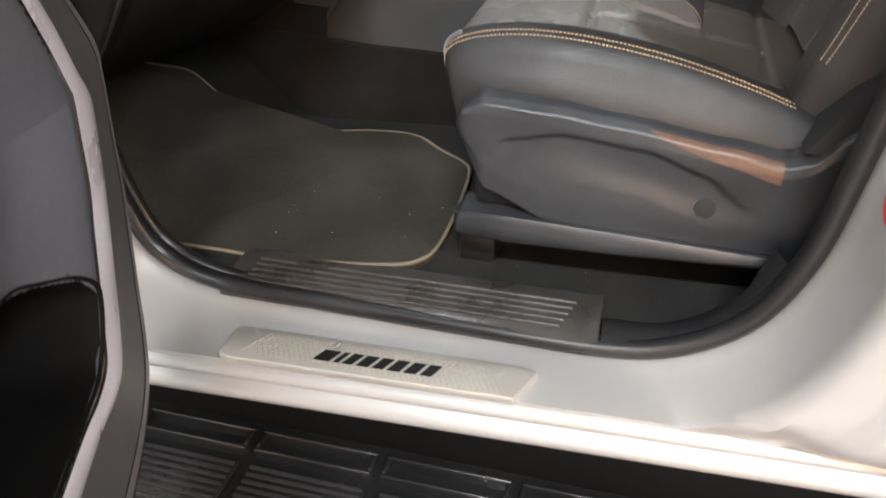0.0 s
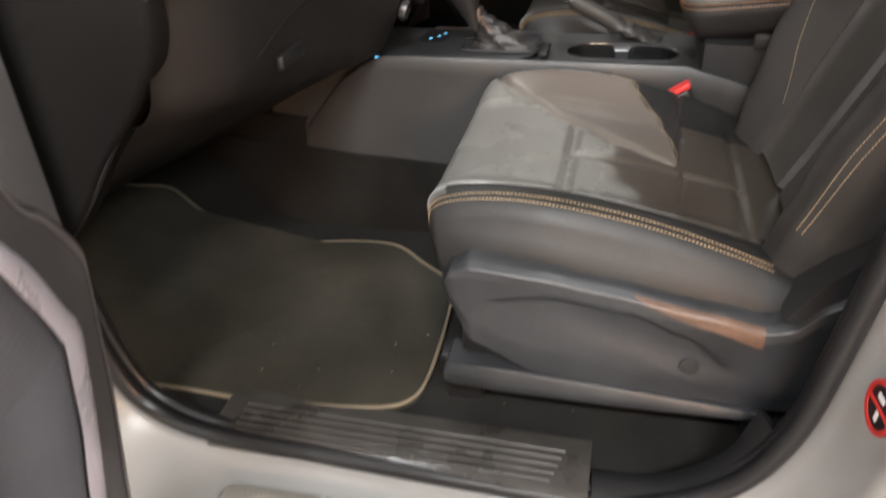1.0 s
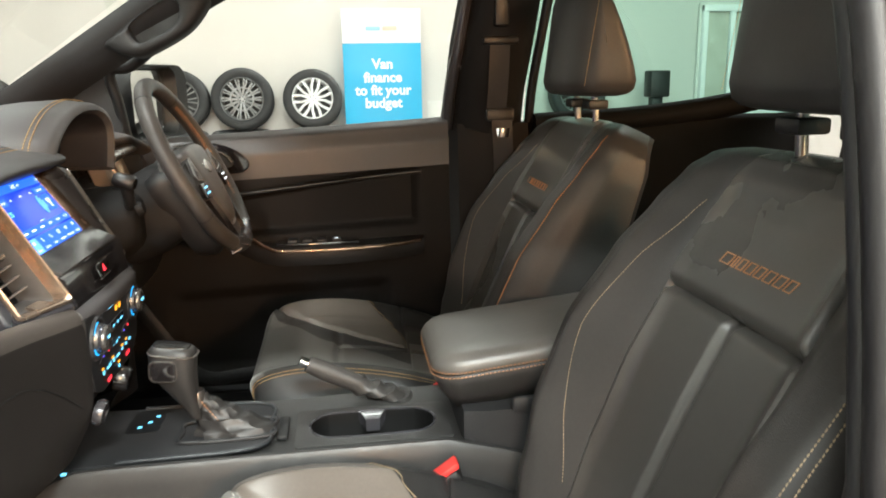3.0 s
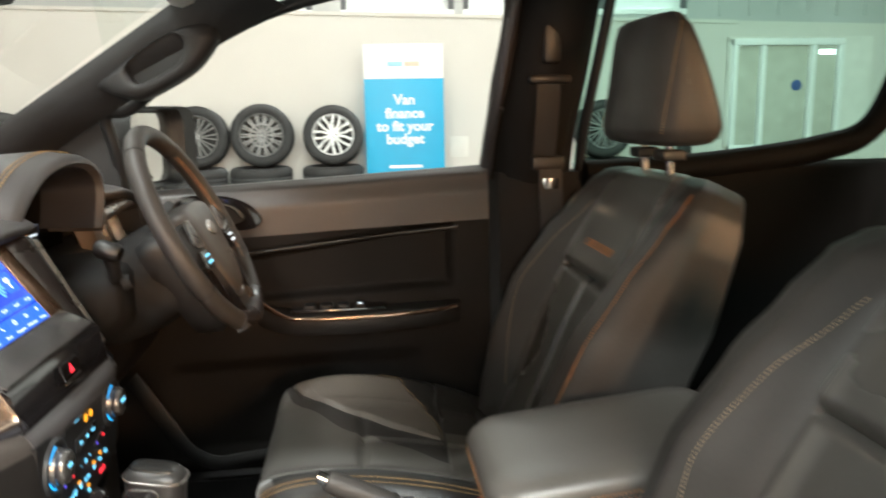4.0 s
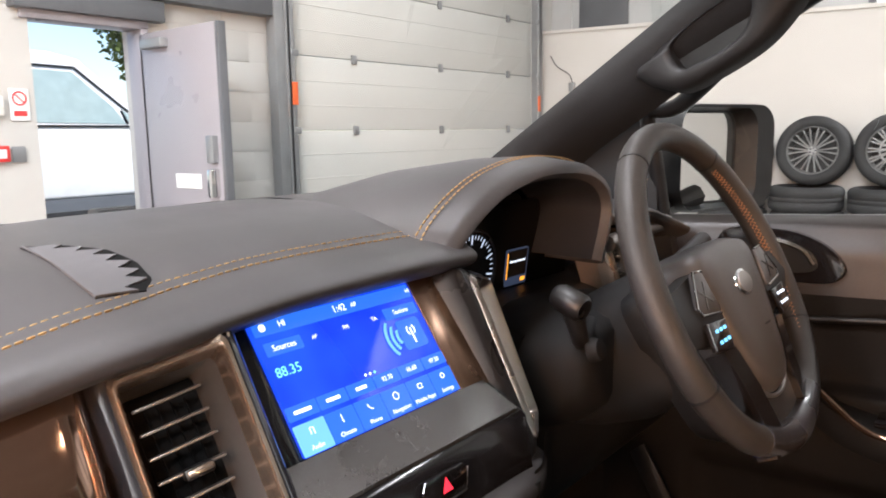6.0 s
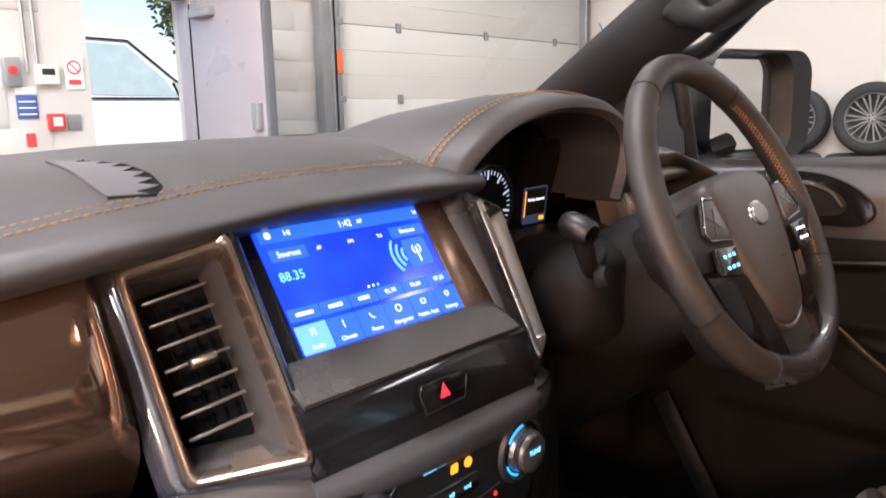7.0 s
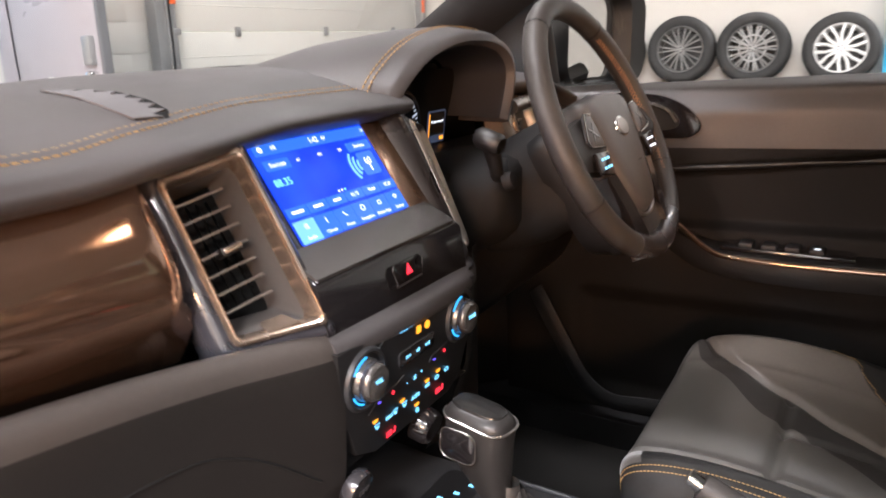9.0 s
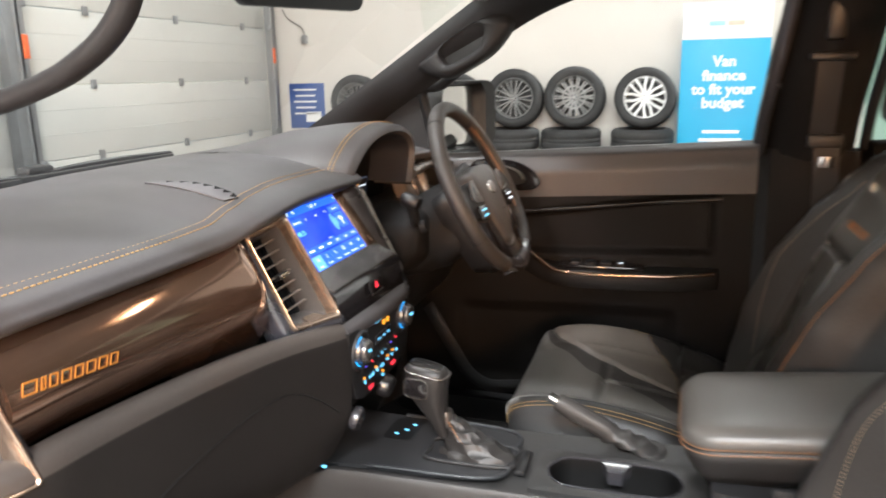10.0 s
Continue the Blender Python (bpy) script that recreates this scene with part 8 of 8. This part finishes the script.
belt = thing("seat_belt", (0.72, 0.69, 1.3), "black seat belt hanging on the centre pillar", "seat belt")
part("height_adjuster", box((0.715, 0.648, 1.555), (0.035, 0.03, 0.10), 0.008), DARK, belt)
part("guide_loop", box((0.715, 0.655, 1.475), (0.085, 0.022, 0.018), 0.006), DARK, belt)
part("webbing", slab(lambda u, v: (lerp(0.69, 0.738, u), lerp(0.655, 0.70, v) - 0.006 * math.sin(v * 3), lerp(1.47, 1.31, v)), 3, 14, (0, 0.002, 0)), WEB, belt)
part("lower_webbing", slab(lambda u, v: (lerp(0.70, 0.75, u) + 0.03 * v, lerp(0.685, 0.695, v), lerp(1.29, 0.66, v)), 3, 14, (0, 0.002, 0)), WEB, belt)
part("tongue_cover", box((0.722, 0.695, 1.303), (0.07, 0.018, 0.03), 0.006), DARK, belt)
part("tongue", extrude([(-0.02, 0.02), (0.02, 0.02), (0.014, -0.02), (-0.014, -0.02)], basis((0.727, 0.688, 1.268), (1, 0, 0), (0, 0.1, 1)), 0.003, 0.0008), CHROME, belt)

# ---- floor mat ----
fm = thing("floor_mat", (-0.1, -0.5, 0.575), "dusty black pile floor mat with tan edging", "mat")
MAT_O = [(0.127, -0.651), (0.143, -0.61), (0.143, -0.51), (0.135, -0.397), (0.118, -0.355), (0.063, -0.311), (0.003, -0.268), (-0.076, -0.272), (-0.159, -0.284), (-0.229, -0.286), (-0.281, -0.307), (-0.335, -0.331), (-0.392, -0.328), (-0.428, -0.375), (-0.462, -0.408), (-0.53, -0.44), (-0.54, -0.60), (-0.42, -0.665), (-0.29, -0.684), (-0.162, -0.686), (-0.083, -0.686), (0.0, -0.682), (0.085, -0.670)]
MO = spline([(x, y, 0) for x, y in MAT_O], 184, True)


def mat_z(x, y):
    return floor_z(x, y) + 0.011 + 0.004 * noise.noise(Vector((x * 7, y * 7, 0)))


bm = bmesh.new()
cx, cy = -0.2, -0.47
rings = []
for sc in [1.0, 0.985, 0.95, 0.88, 0.8, 0.7, 0.6, 0.5, 0.4, 0.3, 0.2, 0.1, 0.02]:
    rings.append([(cx + (p.x - cx) * sc, cy + (p.y - cy) * sc, mat_z(cx + (p.x - cx) * sc, cy + (p.y - cy) * sc) - (0.004 if sc == 1.0 else 0)) for p in MO])
low = [[(x, y, z - 0.010) for x, y, z in rings[0]]]
part("mat_body", loft(low + rings), MATPILE, fm, sharp=60)
part("edging", tube([(p.x, p.y, mat_z(p.x, p.y) - 0.0015) for p in MO], 0.0030, 8, True), PIPING, fm, "tan sewn edging")
crumbs = thing("floor_crumbs", (0.2, -0.66, 0.58), "pale crumbs of dirt scattered on the carpet", "dirt", kind="stuff")
bm = bmesh.new()
rnd = random.Random(11)
for k in range(46):
    x, y = rnd.uniform(-0.15, 0.5), rnd.uniform(-0.72, -0.45)
    s = rnd.uniform(0.0003, 0.0007)
    z = mat_z(x, y) + 0.001 if x < 0.13 and y > -0.68 else floor_z(x, y) + 0.001
    box((x, y, z), (s * rnd.uniform(1, 3), s, s), 0, bm=bm)
part("crumb", bm, PALE, crumbs)

# ---- driver door trim ----
rd = thing("driver_door_trim", (0.2, 0.75, 0.9), "dark driver door panel with armrest and pocket", "door panel")
X0, X1 = -0.24, 0.60


def door_y(x, z):
    """Inner surface of the trim."""
    y = at_list([0.60, 0.80, 0.95, 1.05, 1.15, 1.22, 1.262, 1.275], [0.735, 0.725, 0.715, 0.722, 0.725, 0.728, 0.740, 0.768], z)
    # recessed pad between belt and armrest
    if 1.02 < z < 1.165:
        top = 1.115 + (x - 0.1) * 0.09
        inset = min(1, max(0, (top + 0.02 - z) / 0.02)) * min(1, max(0, (z - 1.025) / 0.012)) * min(1, max(0, (0.52 - x) / 0.015)) * min(1, max(0, (x - 0.05) / 0.03))
        y += 0.022 * inset
    if 0.66 < z < 0.90:
        inset = min(1, max(0, (0.90 - z) / 0.03)) * min(1, max(0, (z - 0.66) / 0.03)) * min(1, max(0, (0.45 - x) / 0.03)) * min(1, max(0, (x + 0.1) / 0.03))
        y += 0.02 * inset
    return y


def belt_z(x):
    return 1.262 + 0.026 * (x - 0.05) / 0.5


def door_sheet(z0, z1, rows):
    return grid(lambda u, v: (lerp(X0, X1, u), door_y(lerp(X0, X1, u), lerp(z0, z1, v)), lerp(z0, z1, v) + (belt_z(lerp(X0, X1, u)) - 1.268) * max(0.0, (lerp(z0, z1, v) - 0.60) / 0.675)), 90, rows)


part("panel", door_sheet(1.165, 1.275, 24), mat("door_pad_vinyl", (0.036, 0.033, 0.033), 0.42, pebble=1400, bump=0.22, dist=0.0003, var=0.14, scale=4), rd, "grained dark upper door pad", 50)
part("insert_panel", door_sheet(0.985, 1.165, 40), LOWDOOR, rd, "dark recessed door insert", 50)
part("lower_panel", door_sheet(0.60, 0.985, 50), LOWDOOR, rd, "black lower door panel", 50)
part("belt_strip", loft([[(x, 0.766, belt_z(x) - 0.003), (x, 0.770, belt_z(x) + 0.006), (x, 0.795, belt_z(x) + 0.006), (x, 0.80, belt_z(x) - 0.02)] for x in (-0.2, 0.2, 0.6)]), TRIMGREY, rd)
part("armrest", loft([[(x, 0.76, zt - 0.05), (x, yo_ + 0.008, zt - 0.045), (x, yo_, zt - 0.02), (x, yo_ + 0.004, zt - 0.003), (x, yo_ + 0.012, zt), (x, 0.76, zt)] for x, yo_, zt in ((0.08, 0.70, 1.03), (0.13, 0.672, 1.012), (0.18, 0.66, 1.003), (0.3, 0.655, 1.003), (0.45, 0.66, 1.008), (0.53, 0.69, 1.01))]), DARK, rd, "door armrest")
part("armrest_trim", tube(spline([(0.03, 0.715, 1.075), (0.10, 0.69, 1.035), (0.155, 0.664, 1.004), (0.20, 0.656, 0.997), (0.32, 0.652, 0.997), (0.45, 0.657, 1.001), (0.52, 0.68, 1.005)], 40), 0.0048, 8), BRONZE, rd, "glossy dark armrest trim strip")
sw = part("window_switch_panel", box((0.27, 0.695, 1.008), (0.20, 0.05, 0.008), 0.003), PIANO, rd)
for k in range(4):
    part("window_switch", box((0.21 + k * 0.035, 0.69, 1.014), (0.022, 0.03, 0.01), 0.003), HARD, sw)
part("lit_symbol", box((0.315, 0.682, 1.0195), (0.008, 0.004, 0.001)), G_WHITE, sw)
part("accent_gap", tube([(x, door_y(x, 1.14) - 0.0, 1.128 + (x - 0.1) * 0.095) for x in (-0.1, 0.05, 0.2, 0.35, 0.53)], 0.005, 8), DARK, rd)
hd = part("door_handle_bezel", extrude([(q.x, q.z) for q in spline([(-0.05, 0, 1.245), (0.03, 0, 1.252), (0.085, 0, 1.236), (0.117, 0, 1.205), (0.105, 0, 1.183), (0.06, 0, 1.178), (-0.05, 0, 1.182)], 36, True)], basis((0, 0.730, 0), (1, 0, 0), (0, 0, 1)), 0.012, 0.003), PIANO, rd, "glossy black door handle bezel")
part("handle_bowl", extrude([(q.x, q.z) for q in spline([(-0.02, 0, 1.235), (0.03, 0, 1.238), (0.068, 0, 1.225), (0.082, 0, 1.203), (0.06, 0, 1.192), (-0.02, 0, 1.192)], 30, True)], basis((0, 0.7195, 0), (1, 0, 0), (0, 0, 1)), 0.002), DARK, hd)
part("pull_lever", tube(spline([(-0.01, 0.715, 1.236), (0.03, 0.712, 1.236), (0.062, 0.712, 1.226), (0.078, 0.713, 1.206)], 16), 0.005, 8, flat=0.8), SATIN, hd, "satin silver pull lever")
part("pocket_rim_front", tube(spline([(-0.172, 0.71, 0.872), (-0.150, 0.70, 0.845), (-0.104, 0.70, 0.767), (-0.064, 0.70, 0.704), (-0.01, 0.70, 0.672), (0.06, 0.70, 0.676), (0.2, 0.705, 0.69)], 40), 0.017, 10, flat=0.3, up=(0, 1, 0)), HARD, rd, "curved pocket rim")

# ---- open passenger door ----
ld = thing("passenger_door", (-0.36, -0.88, 0.8), "open passenger door with grey inner panel and pocket", "car door")
PHI = radians(66)
ALONG = Vector((math.cos(PHI), -math.sin(PHI), 0))
FACE = Vector((math.sin(PHI), math.cos(PHI), 0))
DO = Vector((-0.205, -0.80, 0))


def dpt(s, z, d):
    """s along the door from its front edge, d out of the inner face; the top leans in."""
    return DO + ALONG * s + FACE * (d + 0.05 * max(0.0, (z - 0.45)) * 0.6) + Vector((0, 0, z))


# three lines round the rim, from the top down the front edge and along the foot: (s, z)
RIM_EDGE = [(0.30, 1.26), (0.215, 1.06), (0.16, 1.005), (0.108, 0.945), (0.110, 0.915), (0.122, 0.868), (0.135, 0.808), (0.150, 0.765),
            (0.170, 0.715), (0.190, 0.66), (0.215, 0.622), (0.262, 0.600), (0.33, 0.588), (0.55, 0.58), (1.05, 0.575)]
RIM_BAND = [(0.40, 1.26), (0.30, 1.085), (0.245, 1.01), (0.215, 0.955), (0.196, 0.922), (0.205, 0.89), (0.223, 0.85), (0.245, 0.808),
            (0.265, 0.773), (0.283, 0.742), (0.305, 0.718), (0.335, 0.711), (0.40, 0.718), (0.60, 0.717), (1.05, 0.715)]
RIM_SEAM = [(0.46, 1.26), (0.34, 1.09), (0.285, 1.0), (0.263, 0.955), (0.260, 0.945), (0.268, 0.918), (0.28, 0.88), (0.298, 0.85),
            (0.315, 0.82), (0.333, 0.79), (0.352, 0.762), (0.385, 0.756), (0.445, 0.761), (0.62, 0.762), (1.05, 0.76)]
POCKET = [(0.327, 0.812), (0.338, 0.834), (0.365, 0.850), (0.40, 0.864), (0.48, 0.874), (0.60, 0.86), (0.68, 0.815), (0.62, 0.775), (0.50, 0.770), (0.42, 0.769), (0.375, 0.768), (0.349, 0.782)]


def rim_line(pts):
    """A smooth line through the given points, by its share of the way."""
    def at(v):
        k = min(len(pts) - 2, int(v * (len(pts) - 1)))
        f = v * (len(pts) - 1) - k
        a, b, c, d = [Vector(pts[max(0, min(len(pts) - 1, k + q))]) for q in (-1, 0, 1, 2)]
        return 0.5 * (2 * b + (c - a) * f + (2 * a - 5 * b + 4 * c - d) * f * f + (3 * b - a - 3 * c + d) * f ** 3)
    return at


edge_at, band_line, seam_at = rim_line(RIM_EDGE), rim_line(RIM_BAND), rim_line(RIM_SEAM)


def in_pocket(s, z):
    """How far inside the pocket's mouth, in metres; minus outside."""
    best, inside = 9.0, False
    n = len(POCKET)
    for i in range(n):
        (ax, az), (bx, bz) = POCKET[i], POCKET[(i + 1) % n]
        t = max(0, min(1, ((s - ax) * (bx - ax) + (z - az) * (bz - az)) / ((bx - ax) ** 2 + (bz - az) ** 2)))
        best = min(best, math.hypot(s - ax - t * (bx - ax), z - az - t * (bz - az)))
        if (az > z) != (bz > z) and s < (bx - ax) * (z - az) / (bz - az) + ax:
            inside = not inside
    return best if inside else -best


def smooth(a, b, x):
    t = max(0.0, min(1.0, (x - a) / (b - a)))
    return t * t * (3 - 2 * t)


SEAM = np.array([seam_at(k / 120) for k in range(121)])


def panel_d(s, z):
    """The panel dips away behind its raised rim and swells out towards the armrest."""
    away = float(np.hypot(SEAM[:, 0] - s, SEAM[:, 1] - z).min())
    return lerp(0.077, 0.046, smooth(0.0, 0.085, away)) - 0.004 * math.exp(-away / 0.003) + 0.02 * gauss(z - 1.05, 0.08) * smooth(0.4, 0.6, s)


def panel_at(u, v):
    q = seam_at(v).lerp(Vector((1.03, lerp(1.26, 0.775, v))), 0.30 * u + 0.70 * u ** 2.4)
    return dpt(q.x, q.y, panel_d(q.x, q.y))


def rim_strip(inner, outer, d0, d1, bulge=0.0):
    """A strip of the rim between two lines, rounded by bulge."""
    def at(u, v):
        a, b = inner(v), outer(v)
        q = a.lerp(b, u)
        return dpt(q.x, q.y, lerp(d0, d1, u) + bulge * math.sin(math.pi * u))
    return at


def mid_line(f):
    return lambda v: edge_at(v).lerp(band_line(v), f)


part("edge_trim", grid(rim_strip(edge_at, mid_line(0.24), 0.054, 0.060, 0.002), 8, 140), mat("edge_grey_plastic", (0.12, 0.118, 0.125), 0.40, pebble=1600, bump=0.2, dist=0.0003, var=0.25, scale=8), ld, "grey outer edge of the door", 60)
part("sealing_band", grid(rim_strip(mid_line(0.24), band_line, 0.059, 0.066, -0.002), 10, 140), mat("rim_band_plastic", (0.066, 0.066, 0.073), 0.45, pebble=1600, bump=0.2, dist=0.0003, var=0.2, scale=8), ld, "dark band round the door panel", 60)
# the bright sheen on the ridge is put into this strip's pale colour
part("ridge_strip", grid(rim_strip(band_line, seam_at, 0.066, 0.077, 0.006), 12, 140), mat("ridge_sheen_plastic", (0.42, 0.42, 0.48), 0.32, grain=500, bump=0.15, var=0.25, scale=14, spec=0.7), ld, "worn strip along the panel's ridge, its sheen put into a pale tone", 60)
bm = grid(panel_at, 200, 320)
gone = []
for f in bm.faces:
    c = f.calc_center_median() - DO
    if 0.74 < c.z < 0.90 and in_pocket(c.dot(ALONG), c.z) > 0.0:
        gone.append(f)
bmesh.ops.delete(bm, geom=gone, context="FACES")
part("inner_panel", bm, DOORTRIM, ld, "grained grey plastic inner panel", 60)
PK = [(q.x, q.z) for q in spline([(a, 0, c) for a, c in POCKET], 60, True)]


def pocket_ring(shrink, deep):
    out = []
    for a, c in PK:
        s_, z_ = lerp(a, 0.49, shrink), lerp(c, 0.82, shrink)
        out.append(dpt(s_, z_, panel_d(a, c) - deep))
    return out


part("pocket_box", loft([pocket_ring(-0.035, -0.001), pocket_ring(-0.02, -0.003), pocket_ring(0.0, 0.0), pocket_ring(0.02, 0.012), pocket_ring(0.05, 0.09), pocket_ring(0.9, 0.092)], cap=False), BLACK, ld, "black map pocket sunk in the door", 60)
part("edge_roll", tube([dpt(q.x + 0.004, q.y, 0.046) for q in [edge_at(k / 60) for k in range(61)]], 0.009, 12), RUBBER, ld)
part("pull_edge", tube(spline([dpt(0.66, 0.905, 0.048), dpt(0.56, 0.912, 0.048), dpt(0.49, 0.905, 0.048), dpt(0.452, 0.885, 0.046)], 20), 0.007, 8), DOORTRIM, ld)
part("door_skin", grid(lambda u, v: dpt(*edge_at(v).lerp(Vector((1.05, lerp(1.26, 0.575, v))), u), -0.06 - 0.03 * math.sin(math.pi * v) * u), 16, 40), PAINT, ld, "silver outer skin")
part("hinge_face", loft([[dpt(q.x, q.y, 0.052), dpt(q.x, q.y, -0.06), dpt(q.x + 0.02, q.y + 0.004, -0.06), dpt(q.x + 0.02, q.y + 0.004, 0.052)] for q in [edge_at(k / 50) for k in range(51)]]), RUBBER, ld)
part("armrest", loft([[dpt(s, 0.99, 0.04), dpt(s, 1.0, 0.04 + dd), dpt(s, 1.025, 0.05 + dd), dpt(s, 1.04, 0.04 + dd), dpt(s, 1.04, 0.04)] for s, dd in ((0.5, 0.02), (0.6, 0.06), (0.8, 0.07), (0.95, 0.04))]), HARD, ld)
g = part("door_glass", grid(lambda u, v: dpt(lerp(0.32, 1.0, u), lerp(1.24, 1.62, v), 0.0), 4, 4), CLEAR, ld)
g.visible_shadow = False
part("window_frame", tube([dpt(0.30, 1.25, 0.0), dpt(0.48, 1.60, 0.02), dpt(0.66, 1.66, 0.02), dpt(0.98, 1.64, 0.02), dpt(1.03, 1.25, 0.0)], 0.022, 8), RUBBER, ld)
